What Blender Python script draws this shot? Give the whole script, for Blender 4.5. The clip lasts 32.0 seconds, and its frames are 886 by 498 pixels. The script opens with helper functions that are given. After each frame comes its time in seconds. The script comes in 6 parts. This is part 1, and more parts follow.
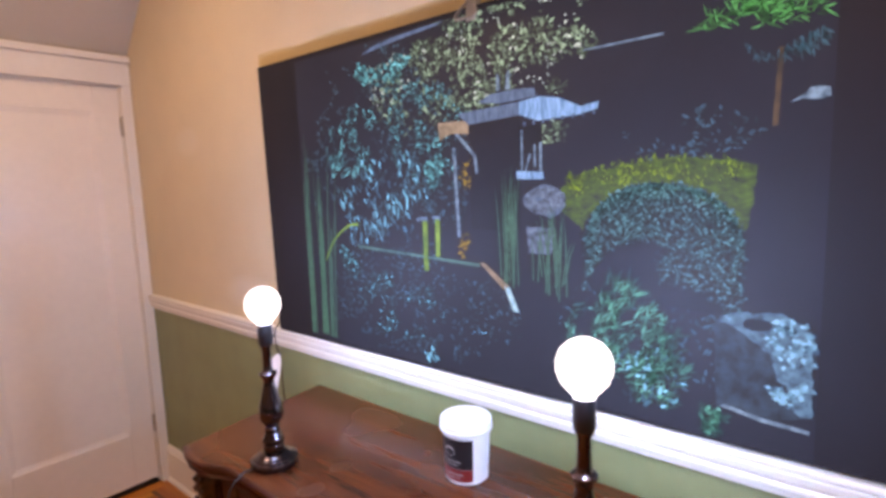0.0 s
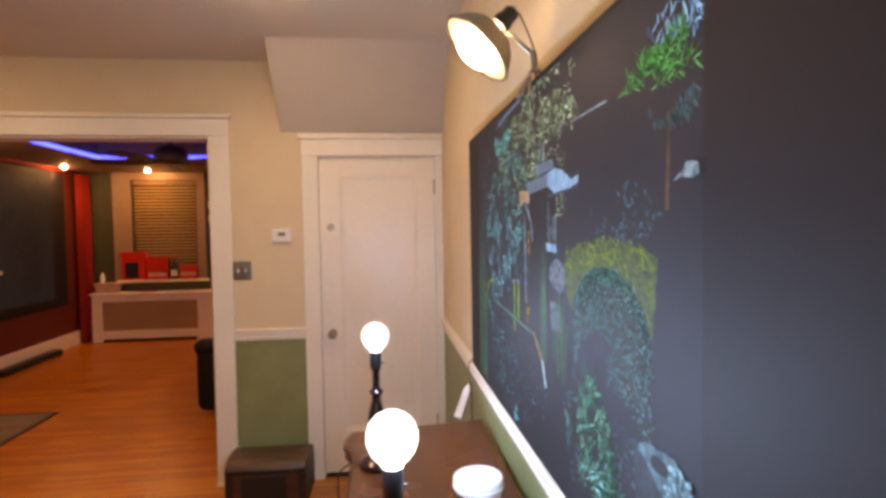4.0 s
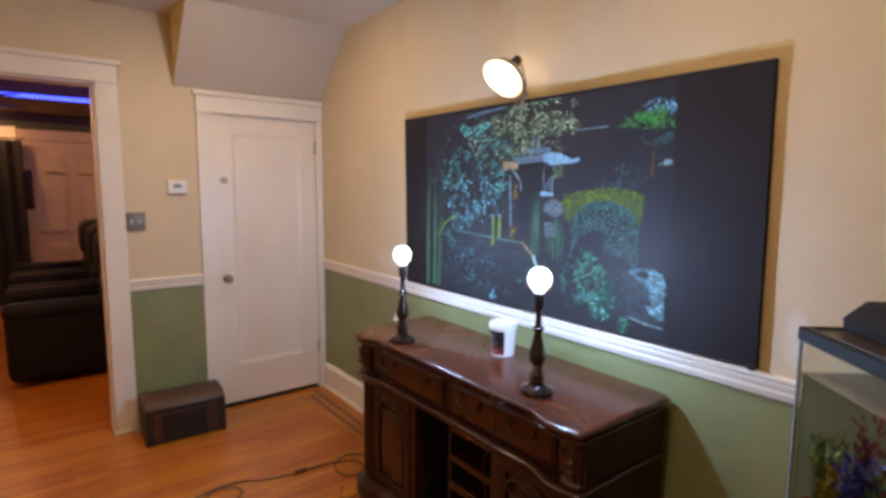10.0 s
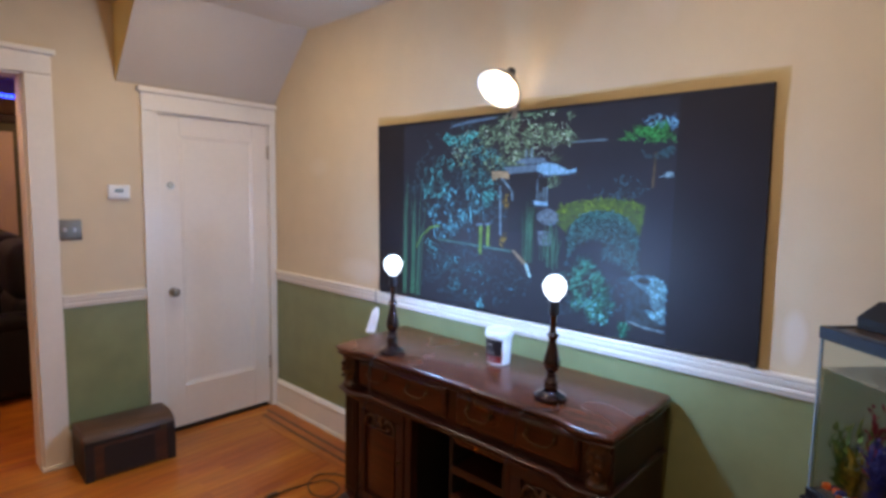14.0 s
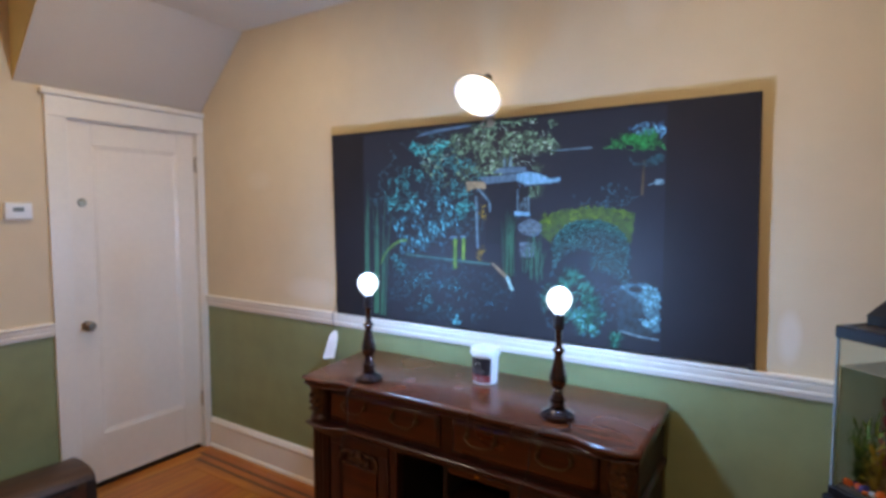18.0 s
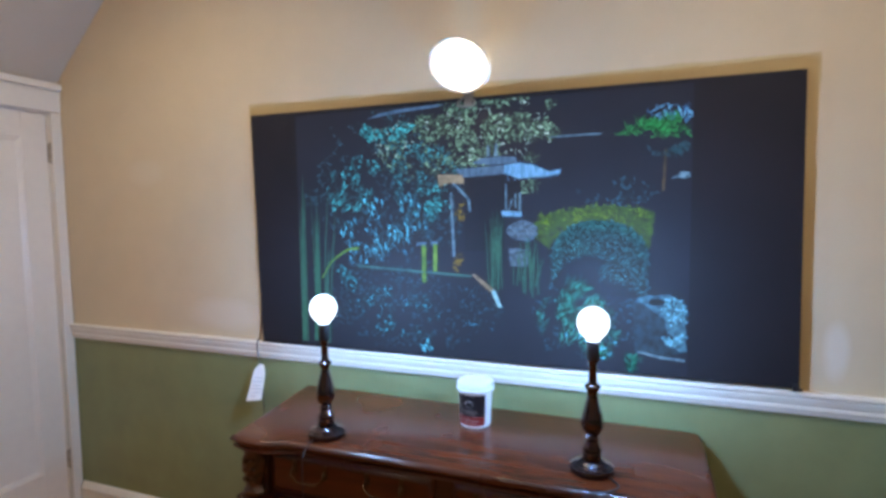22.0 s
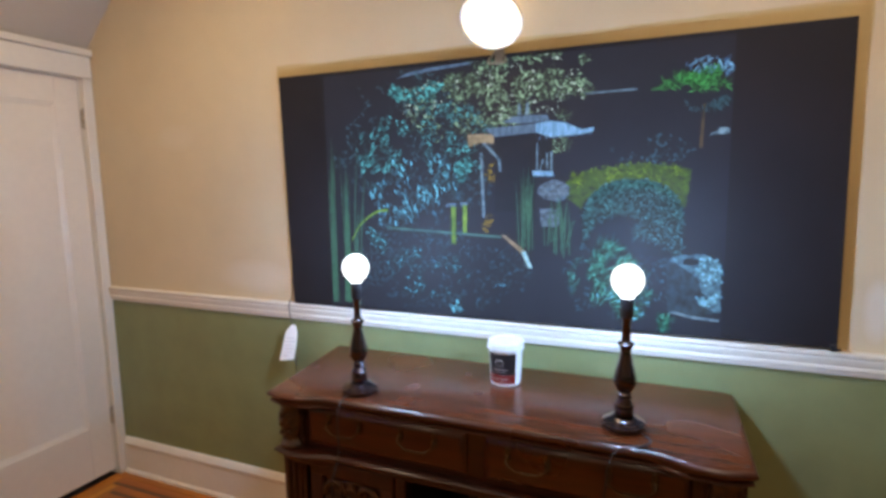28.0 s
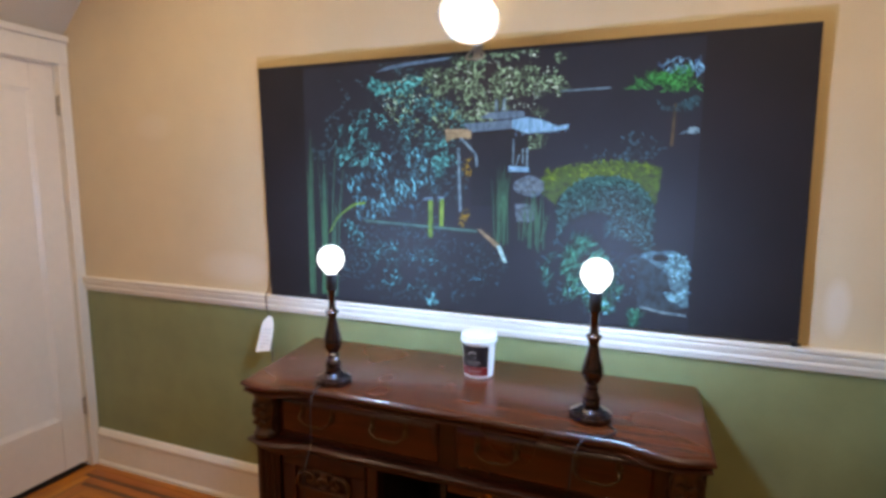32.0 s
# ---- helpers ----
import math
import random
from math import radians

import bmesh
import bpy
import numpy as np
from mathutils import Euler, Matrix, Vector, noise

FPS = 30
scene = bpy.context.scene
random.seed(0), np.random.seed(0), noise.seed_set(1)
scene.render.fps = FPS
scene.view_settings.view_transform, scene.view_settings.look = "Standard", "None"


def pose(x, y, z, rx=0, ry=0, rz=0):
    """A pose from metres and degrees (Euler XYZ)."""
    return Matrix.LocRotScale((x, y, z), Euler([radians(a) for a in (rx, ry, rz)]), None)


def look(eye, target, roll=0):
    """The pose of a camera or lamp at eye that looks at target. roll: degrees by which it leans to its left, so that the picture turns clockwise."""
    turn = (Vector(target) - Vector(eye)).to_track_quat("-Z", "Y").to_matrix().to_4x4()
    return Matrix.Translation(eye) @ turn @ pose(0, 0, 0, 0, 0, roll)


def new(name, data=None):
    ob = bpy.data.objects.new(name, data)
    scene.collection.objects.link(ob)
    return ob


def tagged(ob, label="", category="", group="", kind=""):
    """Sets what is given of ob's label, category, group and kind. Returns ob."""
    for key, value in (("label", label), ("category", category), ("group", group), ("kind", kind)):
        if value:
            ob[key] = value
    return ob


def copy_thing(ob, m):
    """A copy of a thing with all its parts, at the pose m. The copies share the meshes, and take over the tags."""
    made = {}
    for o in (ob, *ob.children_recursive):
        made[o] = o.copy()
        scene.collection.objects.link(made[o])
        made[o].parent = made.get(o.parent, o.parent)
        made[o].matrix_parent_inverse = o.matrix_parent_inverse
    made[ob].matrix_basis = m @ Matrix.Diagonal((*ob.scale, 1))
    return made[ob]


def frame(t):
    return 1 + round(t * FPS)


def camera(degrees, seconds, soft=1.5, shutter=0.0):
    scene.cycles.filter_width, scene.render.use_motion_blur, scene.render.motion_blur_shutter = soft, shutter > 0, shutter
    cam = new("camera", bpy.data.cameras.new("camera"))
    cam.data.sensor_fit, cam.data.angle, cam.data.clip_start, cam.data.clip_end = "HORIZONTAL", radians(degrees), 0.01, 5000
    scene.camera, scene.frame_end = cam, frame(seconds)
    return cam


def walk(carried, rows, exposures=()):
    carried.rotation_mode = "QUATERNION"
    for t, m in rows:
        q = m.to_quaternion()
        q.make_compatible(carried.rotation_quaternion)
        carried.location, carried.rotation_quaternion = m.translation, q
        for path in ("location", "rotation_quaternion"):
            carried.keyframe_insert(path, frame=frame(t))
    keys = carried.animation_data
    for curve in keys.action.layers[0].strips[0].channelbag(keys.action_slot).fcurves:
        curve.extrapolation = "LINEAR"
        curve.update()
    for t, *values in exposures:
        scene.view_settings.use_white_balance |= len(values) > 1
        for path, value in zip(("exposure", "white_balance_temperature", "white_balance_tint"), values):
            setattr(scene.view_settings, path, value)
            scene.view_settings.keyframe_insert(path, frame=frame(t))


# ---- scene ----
cam = camera(79.4, 32.0, soft=3.4, shutter=0.3)
PATH = [
    (0, (2.92, -1.109, 1.547), (1.644, 0.409, 1.291), -2.0),
    (0.5, (3.121, -0.953, 1.568), (1.577, 0.286, 1.282), -2.3),
    (1, (3.25, -0.762, 1.577), (1.427, 0.026, 1.342), -4.1),
    (1.5, (3.389, -0.6, 1.591), (1.436, -0.211, 1.4), -4.3),
    (2, (3.432, -0.516, 1.594), (1.454, -0.282, 1.408), -3.1),
    (2.2, (3.465, -0.504, 1.615), (1.487, -0.281, 1.43), -1.6),
    (2.5, (3.41, -0.434, 1.63), (1.417, -0.285, 1.544), -1.6),
    (4.5, (3.439, -0.401, 1.597), (1.469, -0.064, 1.514), 0.1),
    (5, (3.368, -0.567, 1.618), (1.487, 0.097, 1.468), 0.9),
    (5.5, (3.302, -0.782, 1.609), (1.6, 0.256, 1.448), -0.8),
    (6, (3.361, -1.017, 1.571), (1.863, 0.296, 1.385), -0.2),
    (6.5, (3.413, -1.259, 1.575), (1.949, 0.087, 1.364), -1.5),
    (7, (3.394, -1.45, 1.556), (1.962, -0.07, 1.348), -2.4),
    (7.5, (3.446, -1.533, 1.56), (2.051, -0.117, 1.339), -1.6),
    (8, (3.589, -1.522, 1.547), (2.112, -0.193, 1.317), -0.1),
    (8.5, (3.691, -1.571, 1.555), (2.125, -0.352, 1.308), -1.4),
    (9, (3.744, -1.694, 1.563), (2.152, -0.513, 1.297), -1.5),
    (9.5, (3.787, -1.775, 1.569), (2.206, -0.582, 1.285), 0.1),
    (10, (3.822, -1.763, 1.58), (2.246, -0.554, 1.347), 0.4),
    (10.5, (3.854, -1.811, 1.592), (2.277, -0.599, 1.383), 1.2),
    (11, (3.874, -1.925, 1.593), (2.363, -0.629, 1.402), -0.3),
    (11.5, (3.883, -2.001, 1.603), (2.425, -0.644, 1.422), -0.3),
    (12, (3.883, -2.017, 1.603), (2.447, -0.636, 1.432), 0.1),
    (12.5, (3.885, -2.011, 1.6), (2.461, -0.616, 1.438), 0.3),
    (13, (3.858, -2.018, 1.599), (2.445, -0.612, 1.433), 0.7),
    (13.5, (3.728, -2.003, 1.583), (2.318, -0.598, 1.395), 0.9),
    (15.5, (3.221, -2.114, 1.565), (2.129, -0.447, 1.402), 0.2),
    (16, (3.224, -2.118, 1.564), (2.129, -0.452, 1.405), -0.1),
    (16.5, (3.219, -2.122, 1.562), (2.132, -0.45, 1.412), 0.2),
    (17, (3.223, -2.114, 1.563), (2.145, -0.436, 1.416), 0.2),
    (17.5, (3.222, -2.108, 1.559), (2.15, -0.425, 1.421), 0.1),
    (18, (3.219, -2.102, 1.556), (2.139, -0.425, 1.42), 0.0),
    (18.5, (3.219, -2.102, 1.561), (2.132, -0.429, 1.42), -0.3),
    (19, (3.199, -2.094, 1.555), (2.121, -0.416, 1.407), -1.0),
    (19.5, (3.129, -1.967, 1.542), (2.051, -0.292, 1.364), -0.4),
    (20, (3.029, -1.804, 1.558), (1.903, -0.157, 1.42), 0.9),
    (20.5, (2.888, -1.792, 1.552), (1.846, -0.089, 1.431), 0.9),
    (21, (2.75, -1.847, 1.582), (1.973, -0.009, 1.452), -1.8),
    (21.5, (2.71, -1.85, 1.575), (2.004, 0.015, 1.429), -0.7),
    (22, (2.7, -1.841, 1.569), (2.003, 0.027, 1.421), -0.6),
    (22.5, (2.69, -1.847, 1.567), (2.003, 0.025, 1.416), 0.1),
    (23, (2.691, -1.846, 1.566), (2.002, 0.025, 1.412), 0.1),
    (23.5, (2.681, -1.841, 1.557), (2.005, 0.035, 1.404), 0.3),
    (24, (2.696, -1.831, 1.566), (2.002, 0.038, 1.407), -0.6),
    (24.5, (2.697, -1.834, 1.57), (1.992, 0.03, 1.401), -0.3),
    (25, (2.691, -1.841, 1.561), (1.952, 0.009, 1.384), -0.5),
    (25.5, (2.682, -1.846, 1.558), (1.919, -0.007, 1.371), -0.6),
    (27.5, (2.669, -1.85, 1.537), (1.89, -0.025, 1.29), -0.8),
    (28, (2.67, -1.855, 1.532), (1.903, -0.025, 1.278), -0.9),
    (28.5, (2.678, -1.856, 1.533), (1.913, -0.028, 1.267), -0.5),
    (29, (2.683, -1.854, 1.528), (1.935, -0.019, 1.259), -0.8),
    (29.5, (2.684, -1.856, 1.525), (1.945, -0.017, 1.252), -0.8),
    (30, (2.69, -1.857, 1.526), (1.966, -0.014, 1.247), -1.4),
    (30.5, (2.696, -1.858, 1.524), (1.985, -0.01, 1.242), -1.1),
    (31, (2.704, -1.858, 1.52), (2.011, -0.002, 1.242), -1.1),
    (31.5, (2.715, -1.854, 1.524), (2.015, -0.001, 1.249), -1.0),
    (32, (2.707, -1.862, 1.519), (1.993, -0.013, 1.256), 0.2),
]
# seconds, stops, kelvin, tint
EXPOSURES = [(0.0, 0.24, 8500, 35), (1.0, 0.16, 8700, 27), (1.5, 0.14, 8900, 22), (2.0, 0.16, 9800, 26), (5.0, 0.17, 10500, 21), (6.0, 0.15, 11200, 18), (8.0, 0.10, 9300, 24), (10.0, 0.10, 8000, 19), (12.0, 0.09, 6900, 18), (13.0, 0.08, 6700, 15), (17.0, 0.03, 6600, 12),
             (20.0, 0.05, 6200, 8), (24.0, 0.05, 6300, 9), (25.0, 0.05, 7200, 11), (28.0, 0.11, 7600, 12), (32.0, 0.14, 7900, 13)]
walk(cam, [(t, look(eye, target, roll)) for t, eye, target, roll in PATH], exposures=EXPOSURES)

# ---- light ----
WARM = (1.0, 0.85, 0.67)
NEXT_WARM = (1.0, 0.55, 0.25)
COOL = (0.27, 0.52, 1.0)
CLAMP_WARM = (1.0, 0.82, 0.58)
BULB_POWER = 350.0
CLAMP_POWER = 30.0
DOWNLIGHT_POWER = 194.0
NEXT_DOWNLIGHT_POWER = 880.0
LED_POWER = 6.5
world = bpy.data.worlds.new("night")
world.use_nodes = True
world.node_tree.nodes["Background"].inputs[0].default_value = (0.55, 0.42, 0.30, 1)
world.node_tree.nodes["Background"].inputs[1].default_value = 0.02
scene.world = world

# ---- plan, metres ----
CEIL = 2.635          # main room ceiling
ROOM_E, ROOM_S = 5.3, -4.6
DOOR_L, DOOR_R, DOOR_TOP = -0.785, -0.05, 2.055
OPEN_R, OPEN_L, OPEN_TOP = -1.435, -3.45, 2.175
WALL_T = 0.15
FAR_X, NEXT_S, NEXT_N = -5.0, -4.75, 0.0
NEXT_CEIL, TRAY_CEIL = 2.48, 2.62
RAIL0, RAIL1 = 0.945, 1.016
SCR = (1.182, 3.138, 1.018, 1.961)   # black board: x0, x1, z0, z1
TOP_Z = 0.856                        # sideboard top


# ---- building helpers ----
def lin(r, g, b):
    """Linear colour from 0..255 values."""
    out = []
    for c in (r, g, b):
        c /= 255.0
        out.append(c / 12.92 if c <= 0.04045 else ((c + 0.055) / 1.055) ** 2.4)
    return tuple(out)


def part(name, bm, material, parent=None, label="", smooth=False):
    me = bpy.data.meshes.new(name)
    bm.to_mesh(me)
    bm.free()
    if smooth:
        for p in me.polygons:
            p.use_smooth = len(p.vertices) <= 4
        me.set_sharp_from_angle(angle=radians(40))
    ob = new(name, me)
    for m in material if isinstance(material, (list, tuple)) else [material]:
        me.materials.append(m)
    if parent is not None:
        ob.parent = parent
    if label:
        ob["label"] = label
    return ob


def thing(name, label, category, at=(0, 0, 0), rz=0.0, group="", kind=""):
    ob = new(name)
    ob.matrix_world = pose(*at, 0, 0, rz)
    ob.empty_display_size = 0.1
    return tagged(ob, label, category, group, kind)


def merge(bm, other, m=None):
    if m is not None:
        bmesh.ops.transform(other, matrix=m, verts=other.verts)
    me = bpy.data.meshes.new("tmp")
    other.to_mesh(me)
    other.free()
    bm.from_mesh(me)
    bpy.data.meshes.remove(me)
    return bm


def box(x0, x1, y0, y1, z0, z1, bevel=0.0, seg=2, bm=None, m=None):
    b = bmesh.new()
    bmesh.ops.create_cube(b, size=1.0)
    for v in b.verts:
        v.co = Vector(((x0 + x1) / 2 + v.co.x * (x1 - x0), (y0 + y1) / 2 + v.co.y * (y1 - y0), (z0 + z1) / 2 + v.co.z * (z1 - z0)))
    if bevel:
        bmesh.ops.bevel(b, geom=b.edges[:], offset=bevel, segments=seg, affect="EDGES", profile=0.5)
    if m is not None:
        bmesh.ops.transform(b, matrix=m, verts=b.verts)
    if bm is None:
        return b
    return merge(bm, b)


def prism(outline, z0, z1, axis="z", bm=None, m=None, bevel=0.0):
    """A flat outline (u, v) pushed from z0 to z1 along an axis."""
    b = bmesh.new()

    def at(u, v, w):
        return {"z": (u, v, w), "y": (u, w, v), "x": (w, u, v)}[axis]

    lo = [b.verts.new(at(u, v, z0)) for u, v in outline]
    hi = [b.verts.new(at(u, v, z1)) for u, v in outline]
    b.faces.new(lo)
    b.faces.new(hi[::-1])
    n = len(outline)
    for i in range(n):
        b.faces.new((lo[i], hi[i], hi[(i + 1) % n], lo[(i + 1) % n]))
    bmesh.ops.recalc_face_normals(b, faces=b.faces)
    if bevel:
        flat = [e for e in b.edges if len({round(v.co["xyz".index(axis)], 5) for v in e.verts}) == 1]
        bmesh.ops.bevel(b, geom=flat, offset=bevel, segments=2, affect="EDGES", profile=0.5)
    if m is not None:
        bmesh.ops.transform(b, matrix=m, verts=b.verts)
    if bm is None:
        return b
    return merge(bm, b)


def lathe(profile, seg=24, m=None, bm=None, squash=1.0):
    """A profile of (radius, height) turned about z."""
    b = bmesh.new()
    rings = []
    for r, z in profile:
        if r < 1e-5:
            rings.append([b.verts.new((0, 0, z))])
        else:
            rings.append([b.verts.new((r * math.cos(2 * math.pi * k / seg), squash * r * math.sin(2 * math.pi * k / seg), z)) for k in range(seg)])
    for a, c in zip(rings, rings[1:]):
        for k in range(seg):
            if len(a) == 1 and len(c) == 1:
                continue
            if len(a) == 1:
                b.faces.new((a[0], c[k], c[(k + 1) % seg]))
            elif len(c) == 1:
                b.faces.new((a[k], a[(k + 1) % seg], c[0]))
            else:
                b.faces.new((a[k], a[(k + 1) % seg], c[(k + 1) % seg], c[k]))
    for end in (rings[0], rings[-1]):
        if len(end) > 1:
            b.faces.new(end)
    bmesh.ops.recalc_face_normals(b, faces=b.faces)
    if m is not None:
        bmesh.ops.transform(b, matrix=m, verts=b.verts)
    if bm is None:
        return b
    return merge(bm, b)


def tube(points, r, seg=8, bm=None, closed=False):
    b = bmesh.new()
    pts = [Vector(p) for p in points]
    rings = []
    up = Vector((0.13, 0.21, 0.97)).normalized()
    for i, p in enumerate(pts):
        a = pts[i - 1] if (i > 0 or closed) else p
        c = pts[(i + 1) % len(pts)] if (i < len(pts) - 1 or closed) else p
        d = (c - a).normalized()
        s = d.cross(up)
        if s.length < 1e-3:
            s = d.cross(Vector((1, 0, 0)))
        s.normalize()
        w = d.cross(s)
        rr = r[i] if isinstance(r, (list, tuple)) else r
        rings.append([b.verts.new(p + rr * (math.cos(2 * math.pi * k / seg) * s + math.sin(2 * math.pi * k / seg) * w)) for k in range(seg)])
    pairs = list(zip(rings, rings[1:])) + ([(rings[-1], rings[0])] if closed else [])
    for a, c in pairs:
        for k in range(seg):
            b.faces.new((a[k], a[(k + 1) % seg], c[(k + 1) % seg], c[k]))
    if not closed:
        b.faces.new(rings[0][::-1])
        b.faces.new(rings[-1])
    bmesh.ops.recalc_face_normals(b, faces=b.faces)
    if bm is None:
        return b
    return merge(bm, b)


def smooth_line(pts, n=8):
    """Catmull-Rom through the points."""
    p = [Vector(q) for q in pts]
    p = [2 * p[0] - p[1]] + p + [2 * p[-1] - p[-2]]
    out = []
    for i in range(1, len(p) - 2):
        for k in range(n):
            t = k / n
            out.append(0.5 * ((2 * p[i]) + (-p[i - 1] + p[i + 1]) * t + (2 * p[i - 1] - 5 * p[i] + 4 * p[i + 1] - p[i + 2]) * t * t + (-p[i - 1] + 3 * p[i] - 3 * p[i + 1] + p[i + 2]) * t ** 3))
    out.append(p[-2])
    return out


# ---- materials ----
def nodes_of(name):
    m = bpy.data.materials.new(name)
    m.use_nodes = True
    return m, m.node_tree.nodes, m.node_tree.links, m.node_tree.nodes["Principled BSDF"]


def ramp(n, fac, stops, l):
    r = n.new("ShaderNodeValToRGB")
    while len(r.color_ramp.elements) < len(stops):
        r.color_ramp.elements.new(0.5)
    for e, (p, c) in zip(r.color_ramp.elements, stops):
        e.position, e.color = p, (*c, 1)
    l.new(fac, r.inputs[0])
    return r.outputs[0]


def noise_tex(n, l, vec, scale, detail=4.0, rough=0.55, dist=0.0):
    t = n.new("ShaderNodeTexNoise")
    t.inputs["Scale"].default_value, t.inputs["Detail"].default_value = scale, detail
    t.inputs["Roughness"].default_value, t.inputs["Distortion"].default_value = rough, dist
    l.new(vec, t.inputs["Vector"])
    return t.outputs[0]


def mixed(n, l, fac, a, b, mode="MIX"):
    x = n.new("ShaderNodeMix")
    x.data_type, x.blend_type = "RGBA", mode
    for sock, v in ((x.inputs[0], fac), (x.inputs[6], a), (x.inputs[7], b)):
        if isinstance(v, (int, float)):
            sock.default_value = v
        elif isinstance(v, tuple):
            sock.default_value = (*v, 1)
        else:
            l.new(v, sock)
    return x.outputs[2]


def number(n, l, op, a, b=None, c=None, clamp=False):
    x = n.new("ShaderNodeMath")
    x.operation, x.use_clamp = op, clamp
    for sock, v in zip(x.inputs, (a, b, c)):
        if isinstance(v, (int, float)):
            sock.default_value = v
        elif v is not None:
            l.new(v, sock)
    return x.outputs[0]


def coords(n, l, which="Object", stretch=(1, 1, 1)):
    t = n.new("ShaderNodeTexCoord")
    mp = n.new("ShaderNodeMapping")
    mp.inputs["Scale"].default_value = stretch
    l.new(t.outputs[which], mp.inputs[0])
    return mp.outputs[0]


def world_pos(n, l):
    return n.new("ShaderNodeNewGeometry").outputs["Position"]


def bumped(n, l, bsdf, height, strength, dist=0.002):
    b = n.new("ShaderNodeBump")
    b.inputs["Strength"].default_value, b.inputs["Distance"].default_value = strength, dist
    l.new(height, b.inputs["Height"])
    l.new(b.outputs[0], bsdf.inputs["Normal"])


def surface(name, col, rough=0.5, metal=0.0, vary=0.12, fine=60.0, coarse=3.0, bump=0.15, dist=0.001, coat=0.0, rough_vary=0.08, random=0.0):
    """A plain surface with grain, blotches and relief at two scales."""
    m, n, l, b = nodes_of(name)
    pos = coords(n, l)
    big = noise_tex(n, l, pos, coarse, 3.0)
    small = noise_tex(n, l, pos, fine, 5.0)
    fac = number(n, l, "ADD", number(n, l, "MULTIPLY", big, 0.6), number(n, l, "MULTIPLY", small, 0.4))
    lo = tuple(c * (1 - vary) for c in col)
    hi = tuple(min(1.0, c * (1 + vary)) for c in col)
    base = ramp(n, fac, [(0.3, lo), (0.7, hi)], l)
    if random:
        info = n.new("ShaderNodeObjectInfo")
        hs = n.new("ShaderNodeHueSaturation")
        l.new(number(n, l, "ADD", number(n, l, "MULTIPLY", info.outputs["Random"], 2 * random), 1 - random), hs.inputs["Value"])
        l.new(base, hs.inputs["Color"])
        base = hs.outputs[0]
    l.new(base, b.inputs["Base Color"])
    l.new(number(n, l, "ADD", number(n, l, "MULTIPLY", fac, 2 * rough_vary), rough - rough_vary, clamp=True), b.inputs["Roughness"])
    b.inputs["Metallic"].default_value = metal
    b.inputs["Coat Weight"].default_value = coat
    if bump:
        bumped(n, l, b, fac, bump, dist)
    return m


def wood(name, dark, light, along="x", rough=0.35, coat=0.2, scale=1.0, island=False, random=0.0, bump=0.12, axis_which="Object"):
    """Wood with stretched grain, pores and slow changes of tone."""
    m, n, l, b = nodes_of(name)
    st = {"x": (1.2, 14, 14), "y": (14, 1.2, 14), "z": (14, 14, 1.2)}[along]
    pos = coords(n, l, axis_which, tuple(s * scale for s in st))
    grain = noise_tex(n, l, pos, 2.2, 6.0, 0.62, 0.35)
    st2 = {"x": (2, 90, 90), "y": (90, 2, 90), "z": (90, 90, 2)}[along]
    pores = noise_tex(n, l, coords(n, l, axis_which, tuple(s * scale for s in st2)), 3.0, 3.0)
    slow = noise_tex(n, l, coords(n, l, axis_which), 2.3, 2.0)
    fac = number(n, l, "ADD", number(n, l, "MULTIPLY", grain, 0.62), number(n, l, "ADD", number(n, l, "MULTIPLY", pores, 0.2), number(n, l, "MULTIPLY", slow, 0.18)))
    base = ramp(n, fac, [(0.34, dark), (0.66, light)], l)
    if random or island:
        if island:
            r = n.new("ShaderNodeNewGeometry").outputs["Random Per Island"]
        else:
            r = n.new("ShaderNodeObjectInfo").outputs["Random"]
        hs = n.new("ShaderNodeHueSaturation")
        l.new(number(n, l, "ADD", number(n, l, "MULTIPLY", r, 2 * random), 1 - random), hs.inputs["Value"])
        l.new(number(n, l, "ADD", number(n, l, "MULTIPLY", r, 0.02), 0.49), hs.inputs["Hue"])
        l.new(base, hs.inputs["Color"])
        base = hs.outputs[0]
    l.new(base, b.inputs["Base Color"])
    l.new(number(n, l, "ADD", number(n, l, "MULTIPLY", slow, 0.25), rough - 0.12, clamp=True), b.inputs["Roughness"])
    b.inputs["Coat Weight"].default_value, b.inputs["Coat Roughness"].default_value = coat, 0.2
    bumped(n, l, b, fac, bump, 0.001)
    return m


def glow(name, col, power):
    m, n, l, b = nodes_of(name)
    b.inputs["Base Color"].default_value = (*col, 1)
    b.inputs["Emission Color"].default_value = (*col, 1)
    b.inputs["Emission Strength"].default_value = power
    return m


def band(n, l, v, lo, hi, soft=0.006):
    """1 where lo < v < hi, with slightly soft borders."""
    a = number(n, l, "MULTIPLY_ADD", v, 1 / soft, -lo / soft, clamp=True)
    c = number(n, l, "MULTIPLY_ADD", v, -1 / soft, hi / soft, clamp=True)
    return number(n, l, "MULTIPLY", a, c)


CREAM, GREEN, OCHRE = (0.665, 0.535, 0.350), (0.232, 0.252, 0.114), (0.55, 0.41, 0.20)


